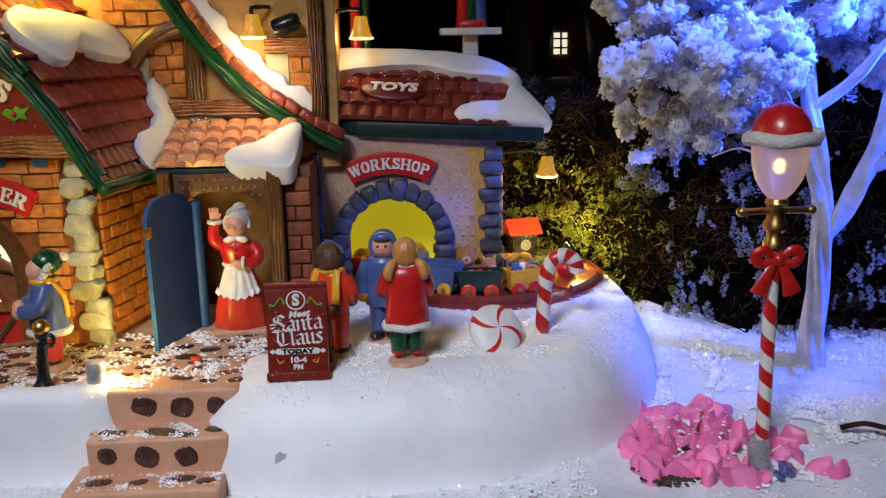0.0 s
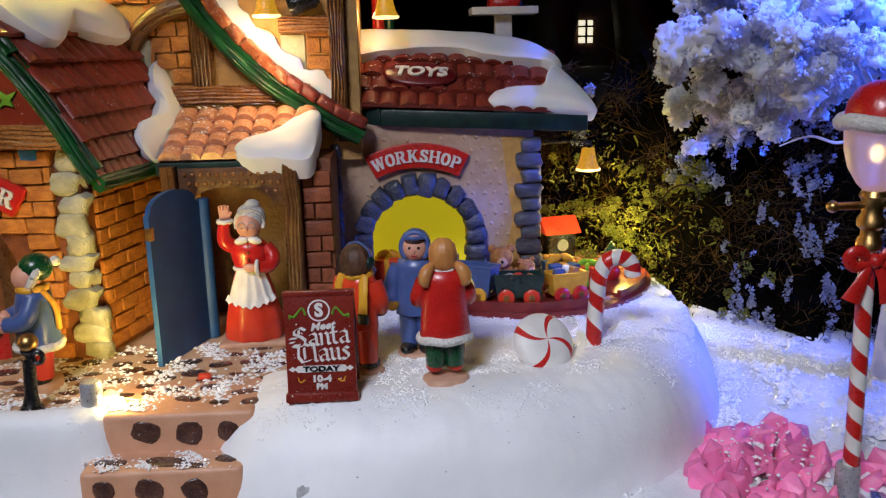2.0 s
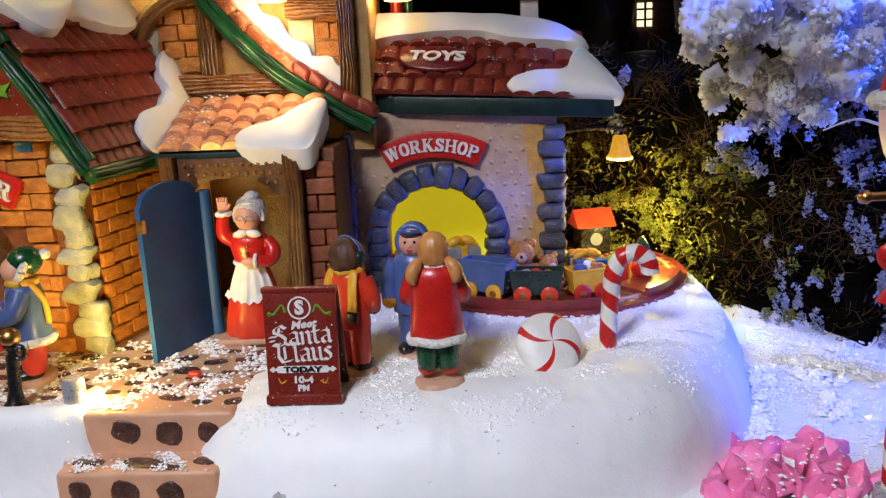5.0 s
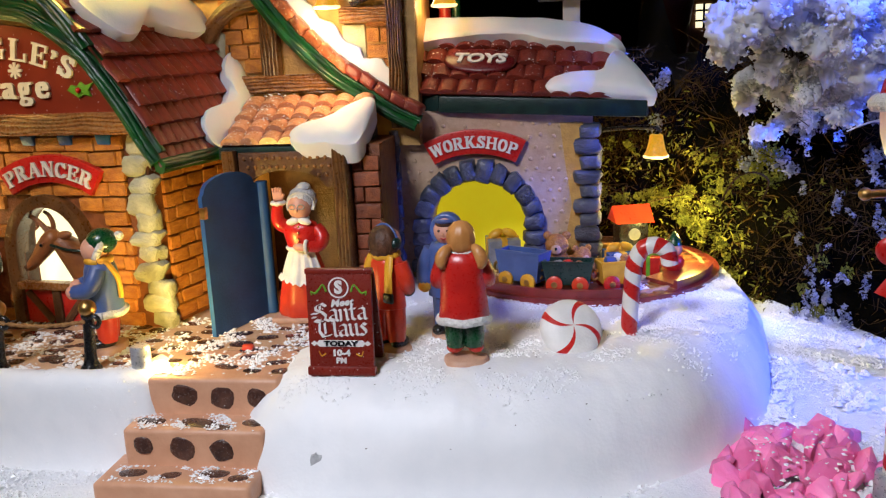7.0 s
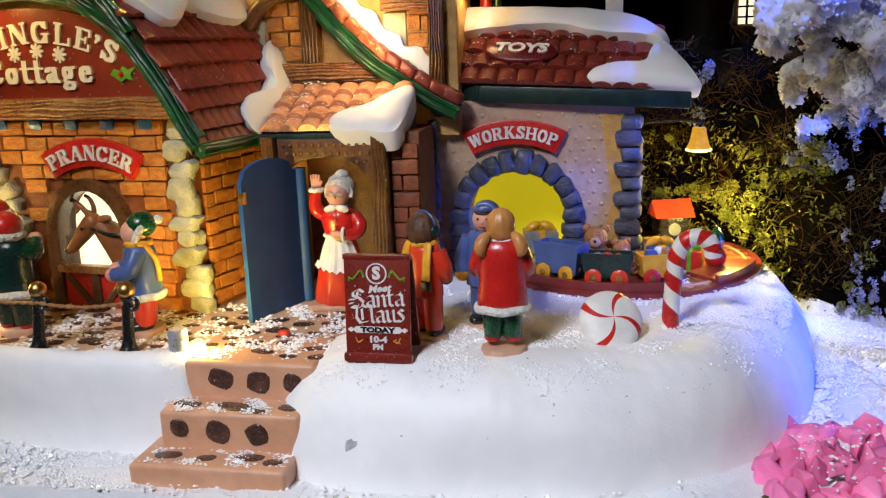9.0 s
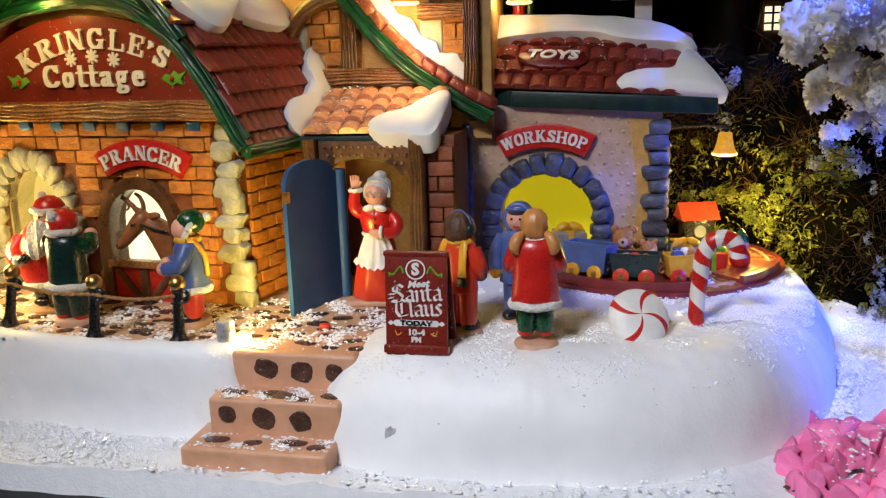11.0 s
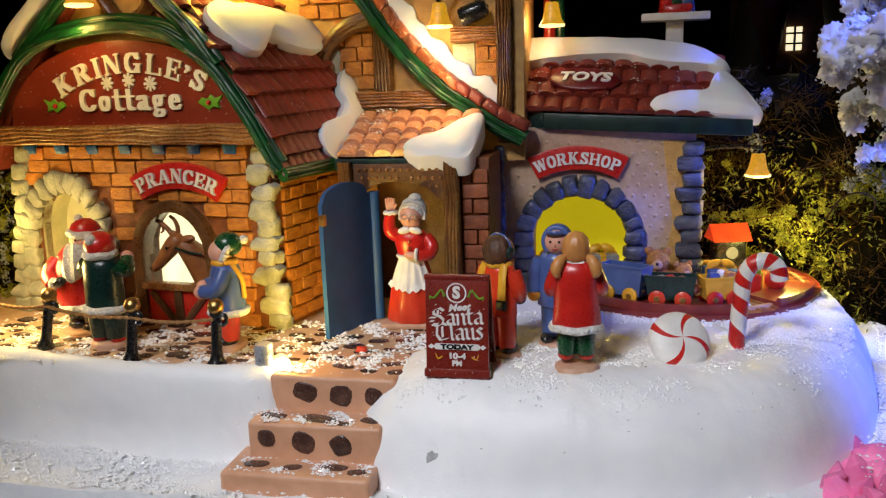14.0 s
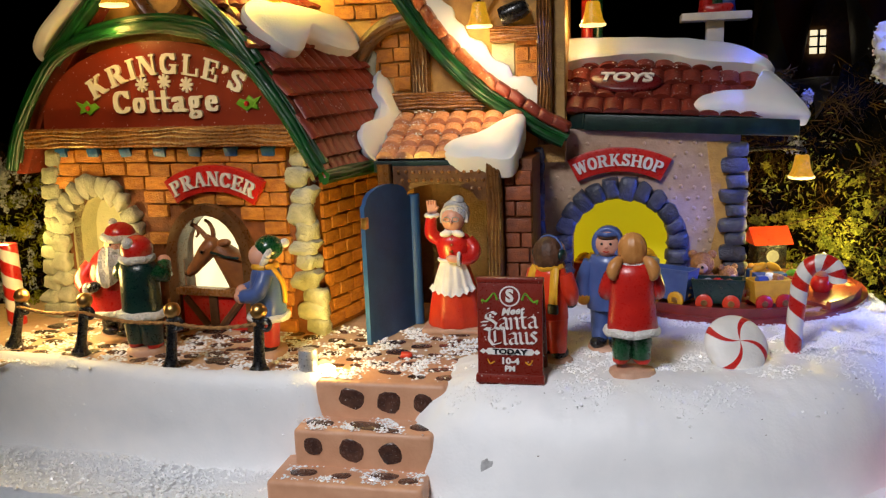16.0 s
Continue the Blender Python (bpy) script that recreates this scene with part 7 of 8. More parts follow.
PK = [mesh_of("pink_stone", chip(k + 60), M_PINK, 70) for k in range(9)]
pr = random.Random(21)
spots = []
for _ in range(6000):
    x, y = pr.gauss(18.1, 1.7), pr.gauss(47.2, 1.5)
    if len(spots) < 78 and all(math.hypot(x - a, y - b) > 0.64 for a, b in spots) and 14.2 < x < 19.9 and 44.4 < y < 50.0 and math.hypot(x - 20.0, y - 45.9) > 1.25 and (x - 15.3) * 1.3 > (y - 48.2) * 0.3 - 1.4:
        spots.append((x, y))
spots += [(21.3, 47.4), (21.9, 47.0), (21.4, 46.5), (22.0, 46.2), (22.5, 45.2), (23.1, 44.7), (20.9, 47.9), (22.4, 47.5)]
for x, y in spots:
    s = pr.uniform(1.2, 1.85)
    hill = 0.45 * math.exp(-((x - 17.7) ** 2 + (y - 47.6) ** 2) / 4.5)
    ob = new("pink_stone", pr.choice(PK))
    ob.matrix_basis = cm(at(x, y, ground_z(x, y) + 0.2 + hill, pr.uniform(0, 360), pr.uniform(0, 360), pr.uniform(0, 360), s, s * 0.8, s * 0.62))
    tagged(ob, "chunky bright pink pebble heaped beside the lamp post", "pebble", "pink pebbles")

# ---- white twisted tree ----
tree = thing("tree", "white twisted model tree with a fluffy snow-covered crown", "tree", 26.2, 54, 2.2)
part("trunk", tube([(26.2, 54, 0.8), (26.2, 54, 2.4), (26.3, 54, 6), (26.3, 54, 9.5), (26.0, 54.2, 12.5), (25.4, 54.6, 16), (25.0, 55, 20)], [0.95, 0.66, 0.54, 0.50, 0.46, 0.40, 0.30], 36, 1, 12, 0.085, 5), M_BARK, tree)
for pts, r in (([(26.4, 54, 9.0), (27.6, 54, 10.8), (28.6, 54.2, 12.6), (29.6, 54.4, 16), (30.2, 55, 20)], [0.5, 0.5, 0.46, 0.4, 0.3]),
               ([(28.4, 54.2, 12.4), (30.0, 54, 13.2), (33, 54, 14.6)], [0.36, 0.34, 0.25]),
               ([(26.1, 54, 10.6), (25.5, 53.7, 11.9), (24.6, 53.5, 14.2), (24.0, 53.9, 16), (23.0, 54.2, 18)], [0.36, 0.27, 0.20, 0.16, 0.12]),
               ([(25.8, 54.2, 13.6), (24.4, 56, 15.4), (22, 58, 16.4), (19.5, 59.5, 16)], [0.30, 0.18, 0.10, 0.04]),
               ([(24.8, 53.6, 13.4), (23.9, 54.0, 13.7), (23.0, 54.4, 13.3), (21.9, 54.9, 13.6), (20.8, 55.6, 13.1)], [0.12, 0.09, 0.07, 0.05, 0.03]),
               ([(25.5, 54.6, 15.5), (27.2, 53.6, 17.2), (28.4, 53, 19)], [0.32, 0.28, 0.2])):
    part("limb", tube(pts, r, 14, 1, 6, 0.22, 3), M_BARK, tree)


def scraps(centres, per, size, seed, spread=1.0, flat=0.9):
    """Many small bent leaves round given centres (x, y, z, radius): verts and faces."""
    rg = np.random.RandomState(seed)
    C = np.array(centres, float)
    idx = np.repeat(np.arange(len(C)), per)
    n = len(idx)
    d = rg.normal(size=(n, 3))
    d /= np.linalg.norm(d, axis=1)[:, None]
    p = C[idx, :3] + d * (C[idx, 3] * rg.uniform(0.35, 1.0, n) ** 0.6 * spread)[:, None]
    a = rg.normal(size=(n, 3))
    a /= np.linalg.norm(a, axis=1)[:, None]
    b = np.cross(a, rg.normal(size=(n, 3)))
    b /= np.linalg.norm(b, axis=1)[:, None]
    c = np.cross(a, b)
    s = (size * rg.uniform(0.5, 1.4, n))[:, None]
    v = np.stack([p - a * s, p + b * s * 0.45 + c * s * 0.3, p + a * s * flat, p - b * s * 0.45 + c * s * 0.3], 1).reshape(-1, 3)
    k = np.arange(n) * 4
    f = np.concatenate([np.stack([k, k + 1, k + 2], 1), np.stack([k, k + 2, k + 3], 1)])
    return v, f


def bits(centres, per, size, seed, inner=0.7):
    """Many small lumps in the outer layer of given clumps (x, y, z, radius): verts and faces."""
    rg = np.random.RandomState(seed)
    C = np.array(centres, float)
    idx = np.repeat(np.arange(len(C)), per)
    n = len(idx)
    d = rg.normal(size=(n, 3))
    d /= np.linalg.norm(d, axis=1)[:, None]
    p = C[idx, :3] + d * (C[idx, 3] * rg.uniform(inner, 1.12, n))[:, None]
    s = (size * rg.lognormal(0, 0.35, n))[:, None, None]
    unit8 = np.array([(1, 0, 0), (0, 1, 0), (-1, 0, 0), (0, -1, 0), (0, 0, 1), (0, 0, -1)], float)
    v = (p[:, None, :] + unit8[None] * s * rg.uniform(0.5, 1.5, (n, 6, 1)) + rg.normal(size=(n, 6, 3)) * s * 0.3).reshape(-1, 3)
    t = np.array([(0, 1, 4), (1, 2, 4), (2, 3, 4), (3, 0, 4), (1, 0, 5), (2, 1, 5), (3, 2, 5), (0, 3, 5)])
    f = (np.arange(n)[:, None, None] * 6 + t[None]).reshape(-1, 3)
    return v, f


def cloud(name, v, f, mat):
    me = bpy.data.meshes.new(name)
    me.from_pydata((np.asarray(v, float) * S).tolist(), [], f.tolist() if isinstance(f, np.ndarray) else f)
    me.materials.append(mat)
    return new(name, me)


cr = random.Random(3)
clumps = []


def lobe(n, cx, cy, cz, sx, sy, sz, r0=0.5, r1=1.05):
    for _ in range(n):
        while True:
            q = [cr.uniform(-1, 1) for _ in range(3)]
            if sum(c * c for c in q) < 1:
                break
        clumps.append((cx + q[0] * sx, cy + q[1] * sy, cz + q[2] * sz, cr.uniform(r0, r1)))


lobe(46, 18.0, 55.5, 18.2, 3.2, 2.6, 2.2)
lobe(60, 21.5, 54.5, 18.0, 3.4, 3, 2.4)
lobe(24, 18.9, 59.8, 14.4, 2.6, 1.6, 2.0, 0.4, 0.85)
lobe(26, 21.2, 57.5, 14.8, 2.4, 2.0, 1.5, 0.4, 0.85)
lobe(48, 25.0, 56, 20.0, 4.0, 3.0, 2.2)
lobe(50, 31, 56, 19.5, 4.0, 3.5, 2.6)
lobe(50, 19, 56, 22, 4.5, 3, 2.2)
lobe(40, 26, 56, 23.5, 6.5, 4, 2.0)
lobe(26, 23.2, 57.2, 16.6, 2.2, 2, 1.4)
v, f = bits(clumps, 60, 0.062, 5, 0.80)
unit = ball(1, 26, 16)
bv = np.array([tuple(q.co) for q in unit.verts])
unit.verts.index_update()
bf = [[q.index for q in face.verts] for face in unit.faces]
unit.free()
verts, faces = v.tolist(), f.tolist()
for x, y, z, r in clumps:
    k = len(verts)
    for q in bv:
        n = 0.9 + 0.75 * noise.noise(V(q[0] * 1.6 + x, q[1] * 1.6 + y, q[2] * 1.6 + z)) + 0.34 * noise.noise(V(q[0] * 4.5 + x, q[1] * 4.5 + y, q[2] * 4.5)) + 0.22 * noise.noise(V(q[0] * 10 + x, q[1] * 10 + y, q[2] * 10))
        verts.append((x + q[0] * r * 0.82 * n, y + q[1] * r * 0.82 * n, z + q[2] * r * 0.82 * n))
    faces += [[k + a for a in face] for face in bf]
crown = cloud("crown", verts, faces, M_FOLIAGE)
crown.data.polygons.foreach_set("use_smooth", [True] * len(crown.data.polygons))
crown.parent, crown.matrix_parent_inverse = tree, BASE[tree.name]

# ---- hedge of dried moss and twigs ----
HEDGE = [(9.5, 70.5), (12.5, 69.0), (15.5, 66.6), (18.2, 63.6), (20.6, 60.8), (23.5, 58.9), (27, 57.9), (31, 57.2), (36, 56.4), (44, 55)]


def hedge_shade_core(path, top, seed):
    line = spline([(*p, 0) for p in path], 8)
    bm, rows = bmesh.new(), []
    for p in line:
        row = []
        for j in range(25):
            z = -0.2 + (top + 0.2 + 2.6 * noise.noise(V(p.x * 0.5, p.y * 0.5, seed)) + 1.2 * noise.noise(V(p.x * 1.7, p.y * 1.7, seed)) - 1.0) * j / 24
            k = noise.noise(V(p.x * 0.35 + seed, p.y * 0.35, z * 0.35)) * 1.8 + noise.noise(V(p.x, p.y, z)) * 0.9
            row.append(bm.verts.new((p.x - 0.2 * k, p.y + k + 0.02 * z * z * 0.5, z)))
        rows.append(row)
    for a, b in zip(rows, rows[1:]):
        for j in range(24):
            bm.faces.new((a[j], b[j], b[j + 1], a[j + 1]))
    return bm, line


def strands(line, top, n, seed, length, width, keep):
    """Thin bent strands standing out of a hedge: verts and faces."""
    rg = np.random.RandomState(seed)
    L = np.array([tuple(p) for p in line])
    V3, F = [], []
    i = rg.randint(0, len(L) - 1, n)
    t = rg.uniform(0, 1, n)[:, None]
    base = L[i] * (1 - t) + L[i + 1] * t
    base[:, 2] = rg.uniform(0.2, top, n)
    base[:, 1] -= rg.gamma(1.6, 0.35, n) - 0.3
    ok = keep(base, rg)
    base = base[ok]
    n = len(base)
    d = rg.normal(size=(n, 3)) * (1.0, 0.6, 0.9) + (0, -0.35, 0.1)
    d /= np.linalg.norm(d, axis=1)[:, None]
    bend = rg.normal(size=(n, 3)) * 0.5
    ln = (length * rg.gamma(3, 0.33, n))[:, None]
    side = np.cross(d, rg.normal(size=(n, 3)))
    side /= np.linalg.norm(side, axis=1)[:, None]
    w = (width * rg.uniform(0.5, 1.5, n))[:, None]
    p0, p1, p2 = base, base + d * ln * 0.5, base + d * ln + bend * ln * 0.5
    v = np.stack([p0 - side * w, p0 + side * w, p1 - side * w, p1 + side * w, p2], 1).reshape(-1, 3)
    k = np.arange(n) * 5
    f = np.concatenate([np.stack([k, k + 1, k + 3], 1), np.stack([k, k + 3, k + 2], 1), np.stack([k + 2, k + 3, k + 4], 1)])
    return v, f


def clumpy(b, f, t, w=0.25):
    """Keep strands that stand in tufts, with dark gaps between."""
    return np.array([noise.noise(V(*p) * f) for p in b]) * 1.6 + w > t


def hedge(path, top, seed, label, green_x, n):
    ob = thing("hedge", label, "hedge", path[len(path) // 2][0], path[len(path) // 2][1], 0)
    core, line = hedge_shade_core(path, top, seed)
    # sheet behind the strands, coloured as the shade inside the hedge
    part("core", core, M_HEDGESHADE, ob)
    for name, mat, count, ln, w, keep in (
            ("twig_mass", M_TWIG, int(n * 0.40), 1.25, 0.024, lambda b, rg: clumpy(b, 0.4, rg.uniform(0.0, 1.1, len(b)))),
            ("moss_strand_mass", M_MOSS, int(n * 0.9), 0.29, 0.046, lambda b, rg: (rg.uniform(0, 1, len(b)) < 0.9 * np.exp(-((b[:, 0] - green_x) / 4.2) ** 2) * np.exp(-(np.maximum(b[:, 2] - 9.0, 0) / 2.5) ** 2)) & clumpy(b, 0.55, rg.uniform(-0.1, 0.8, len(b)))),
            ("fine_twig_mass", M_TWIG, int(n * 0.30), 0.5, 0.03, lambda b, rg: clumpy(b, 0.7, rg.uniform(0.1, 1.2, len(b))))):
        v, f = strands(line, top, count, seed + len(name), ln, w, keep)
        o = cloud(name, v, f, mat)
        o.parent, o.matrix_parent_inverse = ob, BASE[ob.name]
        o["kind"] = "stuff"
    rg = random.Random(seed)
    tufts, white, dim = [], [], []
    for _ in range(int(n / 22)):
        i = rg.randrange(len(line) - 1)
        p = line[i].lerp(line[i + 1], rg.random())
        z = rg.uniform(0.3, top)
        thick = noise.noise(V(p.x * 0.45, z * 0.45, seed)) + 0.5 * noise.noise(V(p.x * 1.3, z * 1.3, seed + 3))
        if z < 12 and rg.random() < math.exp(-((p.x - green_x) / 3.6) ** 2) and thick > 0.02:
            tufts.append((p.x + rg.uniform(-0.4, 0.4), p.y - rg.uniform(0.3, 1.5), z, rg.uniform(0.2, 0.5)))
        if abs(p.x) > 20 and z < 13.5 and thick > 0.02 and rg.random() < 0.5:
            x, y, r = p.x + rg.uniform(-0.3, 0.3), p.y - rg.uniform(0.5, 1.3), rg.uniform(0.12, 0.26)
            for k in range(rg.randint(1, 5)):
                white.append((x + rg.uniform(-0.12, 0.12), y + rg.uniform(-0.1, 0.1), z - 0.26 * k, r * rg.uniform(0.6, 1.2)))
        if z > 0.62 * top and thick > 0.22 and rg.random() < 0.22:
            dim.append((p.x, p.y - rg.uniform(0.2, 1.0), z, rg.uniform(0.3, 0.6)))
    # lichen and snow tufts share the grey that stands for shade
    for name, mat, (v, f) in (("moss_mass", M_MOSS, scraps(tufts, 70, 0.11, seed + 1)), ("lichen_mass", M_DIMLICHEN, scraps(white, 16, 0.11, seed + 2)), ("snow_mass", M_DIMLICHEN, bits(dim, 90, 0.06, seed + 4, 0.3))):
        o = cloud(name, v, f, mat)
        o.parent, o.matrix_parent_inverse = ob, BASE[ob.name]
        o["kind"] = "stuff"
    return ob


hedge(HEDGE, 17.0, 2, "tall hedge of dried moss and twigs dusted with snow", 14.5, 46000)
hedge([(-48, 56.5), (-42, 56.2), (-36, 57), (-32, 58.2), (-28.6, 60.5), (-27, 63)], 14.5, 8, "hedge of dried moss and twigs beside the cottage", -29, 20000)
stem = single("bare_twig", tube([(16.4, 60.4, 9.2), (17.0, 60.0, 10.4), (17.9, 59.8, 10.7), (18.6, 60.0, 10.2), (18.3, 59.9, 9.3)], 0.05, 6), M_TWIG, "thin bent bare twig sticking out of the hedge", "twig")
single("dry_sprig", tube([(24.6, 47.5, 1.2), (25.6, 47.2, 1.5), (26.8, 47.0, 1.3), (28, 47.2, 1.6)], 0.14, 6), M_TWIG, "dry brown sprig lying on the snow", "twig")

# ---- cobbles on the terrace, crumbs of snow ----
tr = random.Random(12)
placed = []
while len(placed) < 118:
    x, y = tr.uniform(-26.5, -1.2), tr.uniform(47.4, 54.0)
    if x < -9.3 and y < 47.6 - 0.08 * (x + 9.3):
        continue
    if x > -3.0 and y < 49.6:
        continue
    if y > 53.0 - 0.13 * (x + 10.9) and x < -10:
        continue
    w = tr.uniform(0.7, 1.35)
    if all(math.hypot(x - a, (y - b) * 1.5) > (w + c) * 0.62 for a, b, c in placed):
        placed.append((x, y, w))
    elif tr.random() < 0.002:
        placed.append((x, y, w * 0.5))
for x, y, w in placed:
    piece("cobble", tr.choice(COB), terrace, at(x, y, 4.74, 0, 0, tr.uniform(-25, 25), w, w * tr.uniform(0.5, 0.75), 0.12))


OCT = [(1, 0, 0), (0, 1, 0), (-1, 0, 0), (0, -1, 0), (0, 0, 0.75), (0, 0, -0.2)]
OCTF = [(0, 1, 4), (1, 2, 4), (2, 3, 4), (3, 0, 4), (1, 0, 5), (2, 1, 5), (3, 2, 5), (0, 3, 5)]


def crumbs(name, n, where, z_of, size, seed, label, mat=M_CRUMB):
    """Loose crumbs of snow: small rounded lumps."""
    rg = random.Random(seed)
    V3, F = [], []
    while len(V3) < n * 6:
        x, y, dens = where(rg)
        if rg.random() > dens:
            continue
        s = size * min(rg.lognormvariate(0, 0.45), 1.9)
        z = z_of(x, y) + rg.uniform(0, 0.15) * s
        k, a = len(V3), rg.uniform(0, 6.28)
        ca, sa = math.cos(a), math.sin(a)
        for u, v, w in OCT:
            u, v, w = (c * s * rg.uniform(0.75, 1.25) + rg.uniform(-0.15, 0.15) * s for c in (u, v, w))
            V3.append((x + u * ca - v * sa, y + u * sa + v * ca, z + w * 0.8))
        F += [(k + p, k + q, k + r) for p, q, r in OCTF]
    ob = cloud(name, V3, F, mat)
    return tagged(ob, label, "snow", "", "stuff")


def height_of(ob):
    """The height of a snow bank over any place, from its own shape."""
    me = ob.data
    tree_of = BVHTree.FromPolygons([v.co for v in me.vertices], [tuple(p.vertices) for p in me.polygons])

    def z_of(x, y):
        hit = tree_of.ray_cast(V(x * S, y * S, 1), V(0, 0, -1))
        return hit[0].z / S if hit[0] else -5
    return z_of


def on_terrace(rg):
    x, y = rg.uniform(-27, 2.0), rg.uniform(46.9, 54.5)
    if y > 53.0 - 0.13 * (x + 10.9) and x < -10.6:
        return x, y, 0
    return x, y, max(0.02, min(1, 0.22 + 1.3 * noise.noise(V(x * 0.75, y * 0.75, 2)))) * (0.8 if x < -9 else 1)


crumbs("snow_crumbs", 5200, on_terrace, lambda x, y: 4.77, 0.07, 31, "loose white snow crumbs on the terrace")


def on_bank(rg):
    x, y = rg.uniform(-2, 17), rg.uniform(47, 62)
    if math.hypot(x - TX, y - TY) < 7.2 and not (8 < x < 13 and y > 58):
        return x, y, 0.0
    e = 1 if y > 47.6 + 0.03 * x * x else 0
    return x, y, e * max(0.01, min(1, 0.05 + 2.0 * noise.noise(V(x * 0.6, y * 0.6, 7))) + (0.5 if abs(math.hypot(x - TX, y - TY) - 7.8) < 0.8 else 0))


crumbs("snow_crumbs", 9000, on_bank, lambda x, y: 5.04, 0.054, 32, "loose white snow crumbs round the track and sweets")
crumbs("snow_crumbs", 4200, lambda rg: (x := rg.uniform(16, 36), y := rg.uniform(43, 58), max(0.04, 0.3 + 1.3 * noise.noise(V(x * 0.8, y * 0.8, 1)))), lambda x, y: ground_z(x, y) + 0.10, 0.075, 33, "loose white snow crumbs on the ground by the lamp post")
crumbs("snow_crumbs", 2600, lambda rg: (x := rg.uniform(17, 33), y := rg.uniform(47, 58), max(0.02, 0.15 + 1.7 * noise.noise(V(x * 0.55, y * 0.55, 6)))), lambda x, y: ground_z(x, y) + 0.10, 0.13, 44, "soft lumps of loose snow on the ground round the tree")
crumbs("snow_crumbs", 3600, lambda rg: (x := rg.uniform(-30, 12), y := rg.uniform(42.8, 46.4), 0.8 if x < -9.6 else 0.3), lambda x, y: ground_z(x, y) + 0.1, 0.07, 34, "loose white snow crumbs along the front of the board")
crumbs("snow_crumbs", 800, lambda rg: (x := rg.uniform(-9.6, -3.6), y := rg.uniform(43.7, 46.5), max(0.02, 0.2 + 1.8 * noise.noise(V(x, y, 3)))), lambda x, y: 1.64 if y < 45.05 else 3.22, 0.05, 35, "loose white snow crumbs on the steps")
crumbs("snow_crumbs", 900, lambda rg: (x := rg.uniform(6.4, 12.6), y := rg.uniform(57.6, 60.6), 1.0), lambda x, y: 5.22, 0.10, 36, "clear snow crumbs heaped round the teddy bear")

# ---- far village in the dark ----
far = thing("far_house", "dim far toy house with a lit window between striped columns", "model house", 22, 104, 14)
part("wall", box(12, 3, 18, 0.3, m=at(22, 105, 18)), M_WOODD, far)
part("window", box(1.4, 0.4, 2.2, 0.05, m=at(21.9, 103.4, 19.4)), M_WINLIT, far, "glowing warm window")
part("window_bar", box(0.2, 0.5, 2.3, m=at(21.9, 103.2, 19.4)), M_BLACK, far)
for dz in (-0.45, 0.5):
    part("window_bar", box(1.5, 0.5, 0.18, m=at(21.9, 103.2, 19.4 + dz)), M_BLACK, far)
# columns and snow get their dimness from the paint
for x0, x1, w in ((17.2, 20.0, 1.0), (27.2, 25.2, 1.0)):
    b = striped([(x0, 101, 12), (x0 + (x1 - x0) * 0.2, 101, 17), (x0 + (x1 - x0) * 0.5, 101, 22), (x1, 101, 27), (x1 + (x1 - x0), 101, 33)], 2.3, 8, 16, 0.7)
    part("striped_column", b, [M_DIMRED, M_DIMWHITE], far, "red and white striped column painted dim")
single("far_snow", pillow([(-14, -4), (14, -4), (16, 6), (-14, 6)], 5.5, pose(20, 94, 10.5), 2.2, 2, 6, 3, 1.2), M_DIMWHITE, "heap of snow painted dim in front of the far house", "snow")

single("striped_post", striped([(0, 0, -0.2), (0, 0, 2), (0, 0, 4), (0, 0, 6)], 0.5, 12, 16, 4.5), [M_RED, M_WHITE], "red and white striped post standing beside the hedge", "post", "", "", at(-28.6, 53.6, 3.2), 60)
crumbs("snow_crumbs", 160, lambda rg: (x := rg.uniform(-7.8, -3.4), y := rg.uniform(55.7, 58.9), max(0.05, 0.2 + 1.5 * noise.noise(V(x, y, 5)))), lambda x, y: 13.1 + (y - 55.55) * 0.554 + 0.55, 0.05, 37, "fine snow dust on the porch tiles")
crumbs("snow_crumbs", 120, lambda rg: (x := rg.uniform(0.8, 9.0), y := rg.uniform(61.0, 63.0), max(0.0, 0.1 + 1.3 * noise.noise(V(x, y, 9)))), lambda x, y: 15.2 - 0.055 * x + (y - 60.8 + 0.045 * x) * 0.93 + 0.6, 0.045, 38, "fine snow dust on the workshop tiles")
crumbs("snow_crumbs", 260, lambda rg: (rg.uniform(-0.9, 1.0), rg.uniform(59.2, 60.2), 1.0), lambda x, y: 15.35 - 0.62 * (x + 0.6), 0.06, 39, "snow crumbs on the tip of the gable")
crumbs("snow_crumbs", 110, lambda rg: (rg.uniform(15.4, 19.4), rg.uniform(45, 50), 1.0), lambda x, y: ground_z(x, y) + 0.75 + 0.7 * math.exp(-((x - 17.7) ** 2 + (y - 47.6) ** 2) / 4.5), 0.07, 40, "snow crumbs among the pink pebbles")
single("orange_scrap", rock(5, 0.55, 0.4, 0.3, 0.5), M_REDO, "small orange scrap lying on the terrace", "scrap", "", "", at(-5.6, 50.0, 4.85))
bank_z, low_z = height_of(right_bank), height_of(left_bank)


def down_bank(rg):
    x, y = rg.uniform(-3, 17), rg.uniform(43.6, 54)
    z = bank_z(x, y)
    return x, y, 0 if z < 3.9 else max(0.0, min(1, -0.02 + 1.9 * noise.noise(V(x * 0.55, y * 0.7, 11)) + 0.22 * (z > 4.4)))


crumbs("snow_crumbs", 3200, down_bank, bank_z, 0.055, 41, "clear white snow crystals clinging to the bank")


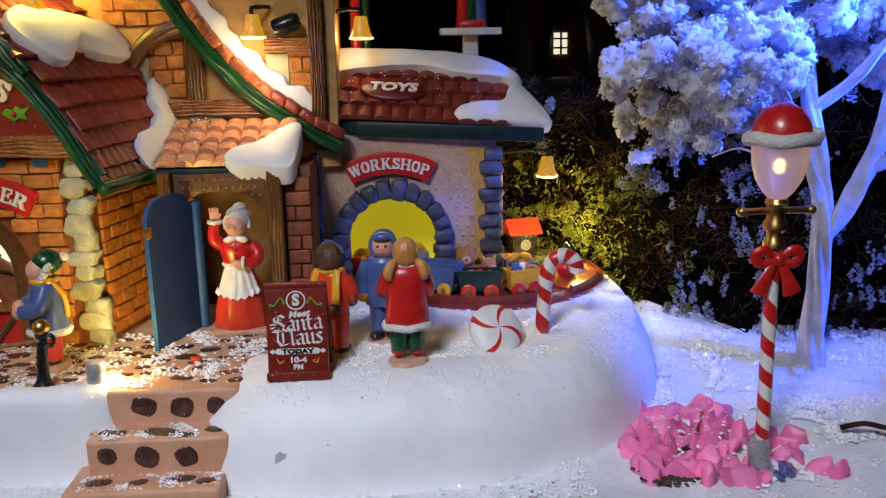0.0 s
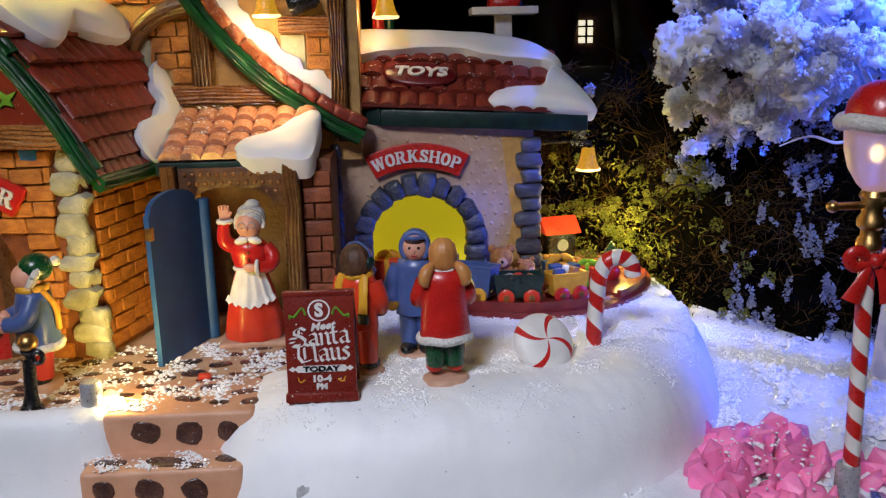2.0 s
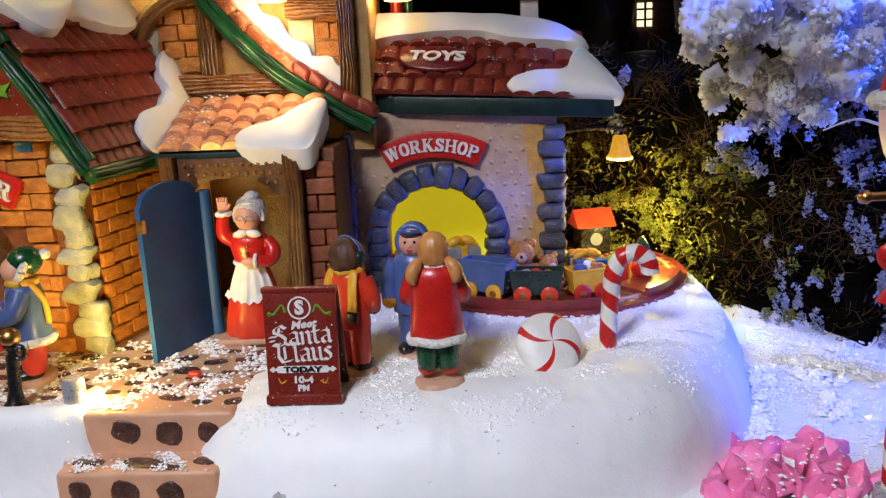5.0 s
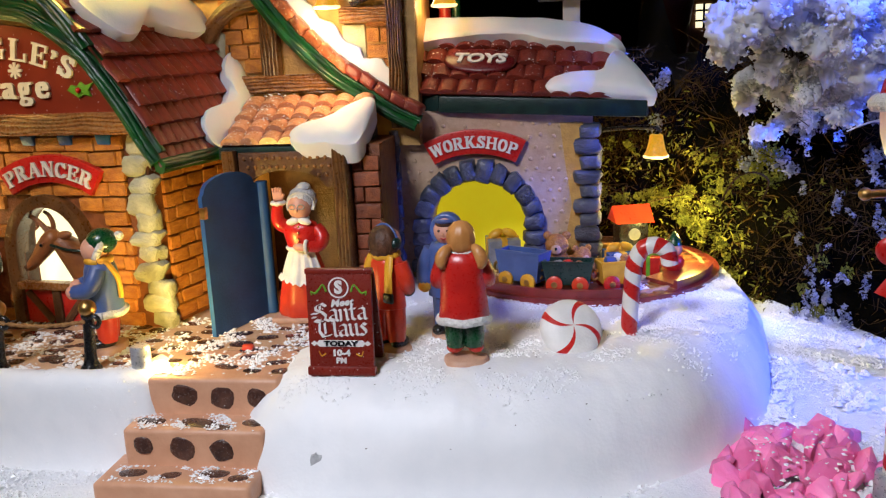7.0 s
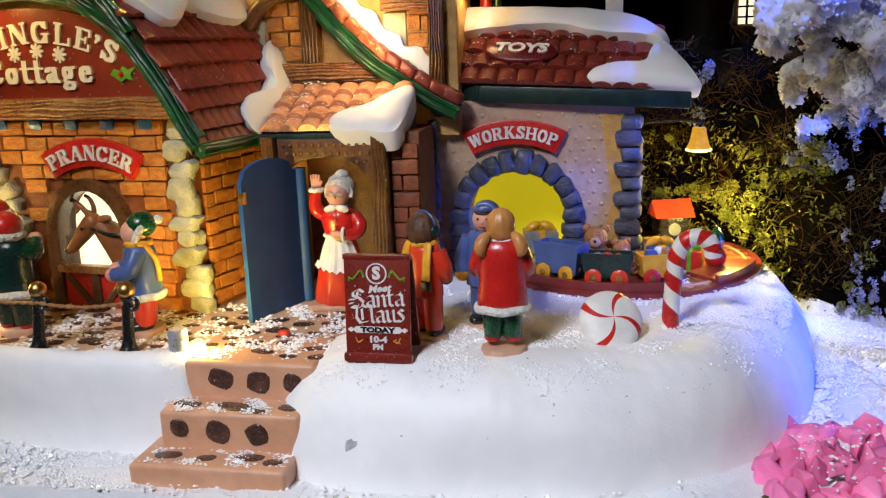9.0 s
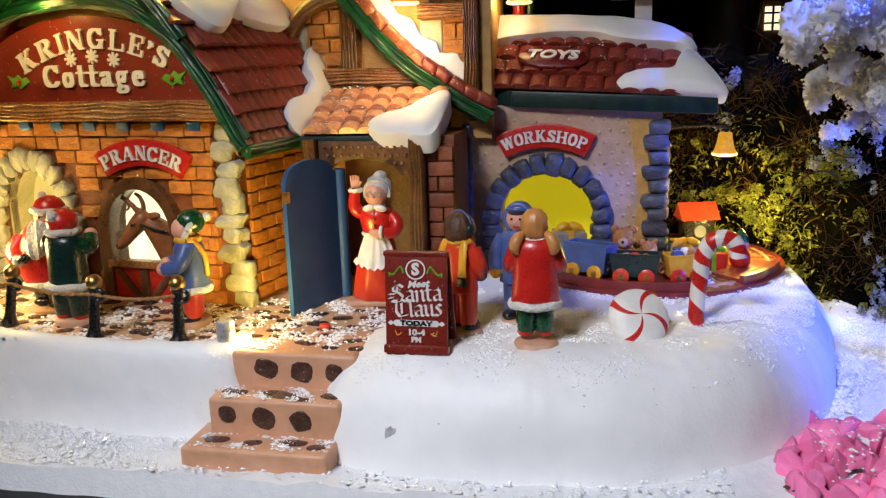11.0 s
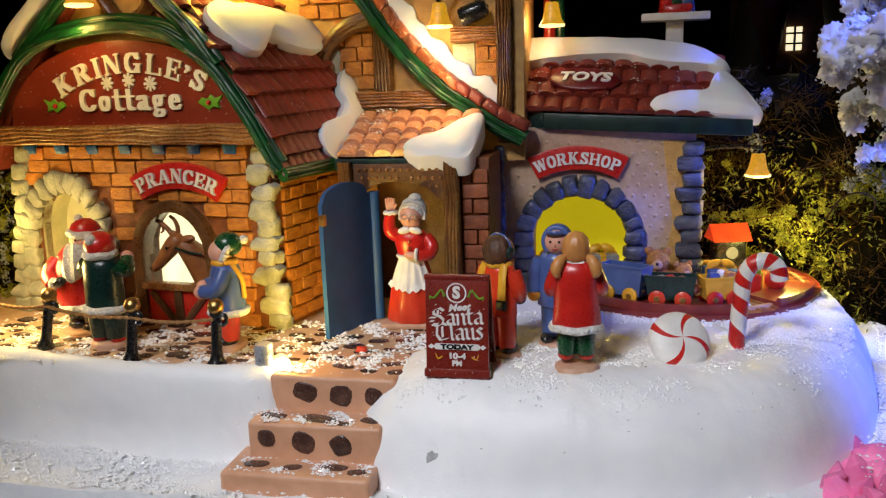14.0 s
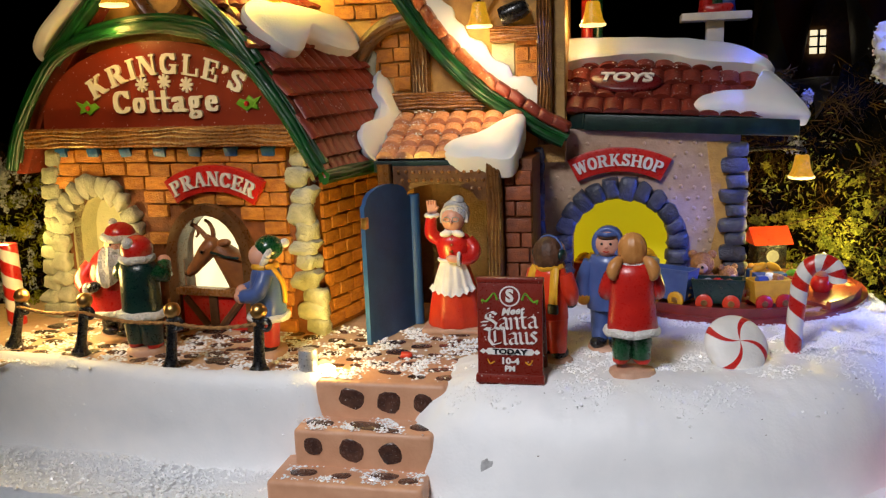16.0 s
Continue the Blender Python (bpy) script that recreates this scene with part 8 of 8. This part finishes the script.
def on_shoulder(rg):
    x, y = rg.uniform(11, 23), rg.uniform(50, 66)
    edge = math.hypot(x - TX, y - TY) - 8.9 + 1.2 * noise.noise(V(x * 0.3, y * 0.3, 6))
    return x, y, math.exp(-(edge / (0.9 if edge < 0 else 3.2)) ** 2) * min(1, 0.55 + 1.2 * noise.noise(V(x * 0.7, y * 0.7, 8))) * (edge > -1.4) * (not 1.3 < bank_z(x, y) < 4.5)


def on_heap(x, y):
    return max(bank_z(x, y), ground_z(x, y)) + 0.08 + 0.2 * noise.noise(V(x * 0.9, y * 0.9, 2))


crumbs("snow_crumbs", 20000, on_shoulder, on_heap, 0.05, 43, "heaped loose white snow between the bank and the hedge")
crumbs("snow_crumbs", 900, lambda rg: (x := rg.uniform(-27, -9), y := rg.uniform(45.3, 48.5), 0 if low_z(x, y) < 0.8 else max(0.02, 0.1 + 1.6 * noise.noise(V(x * 0.6, y, 4)))), low_z, 0.038, 42, "clear white snow crystals on the terrace edge")


# ---- specks of soil, a scuffed spot on the bank, coloured glass by the lamp post ----
M_SOIL = surf("soil", (0.10, 0.055, 0.028), (0.05, 0.027, 0.014), 400, 0.8, 0.4, 1200, vary=0.4, island=True)
M_SCUFF = surf("scuffed_snow", (0.55, 0.55, 0.56), (0.42, 0.42, 0.43), 400, 0.7, 0.3)
M_GEM = surf("blue_glass", (0.30, 0.34, 0.75), (0.26, 0.28, 0.66), 200, 0.08, 0.05, coat=0.6)
M_GEM.node_tree.nodes["Principled BSDF"].inputs["Transmission Weight"].default_value = 0.7


def bank_specks(rg):
    x, y = rg.uniform(-2, 15), rg.uniform(44, 52)
    z = bank_z(x, y)
    return x, y, 0.0 if z < 1.2 or z > 5.6 else (1.0 if abs(x - 2.6) < 1.6 and y > 47.2 else 0.25)


crumbs("soil_specks", 110, bank_specks, bank_z, 0.028, 51, "tiny dark soil specks on the white bank", M_SOIL)
crumbs("soil_patch", 420, lambda rg: (x := rg.gauss(15.6, 0.55), y := rg.gauss(44.9, 0.35), 1.0), lambda x, y: ground_z(x, y) + 0.16, 0.10, 52, "patch of brown soil showing beside the pink pebbles", M_SOIL)


def scuff_at(x, z):
    me = right_bank.data
    hit = BVHTree.FromPolygons([v.co for v in me.vertices], [tuple(p.vertices) for p in me.polygons]).ray_cast(V(x * S, 0.30, z * S), V(0, 1, 0))
    return hit[0] / S if hit[0] else None


spot_at = scuff_at(-1.15, 2.2)
if spot_at:
    b = rock(9, 0.36, 0.05, 0.7, 0.7, 3, 0.4)
    single("scuff_mark", b, M_SCUFF, "small grey scuffed spot on the front of the bank", "scuff", "", "", at(spot_at.x, spot_at.y + 0.02, spot_at.z, 0, 20, 0))
for i, (x, y, s) in enumerate(((19.3, 44.9, 1.5), (21.0, 45.2, 1.3), (20.4, 44.6, 0.9))):
    single("glass_gem", chip(80 + i), M_GEM, "smooth blue glass gem lying at the lamp post foot", "gem", "", "glass gems", at(x, y, ground_z(x, y) + 0.3, 20 * i, 10, 40 * i, s, s * 0.8, s * 0.5), 70)
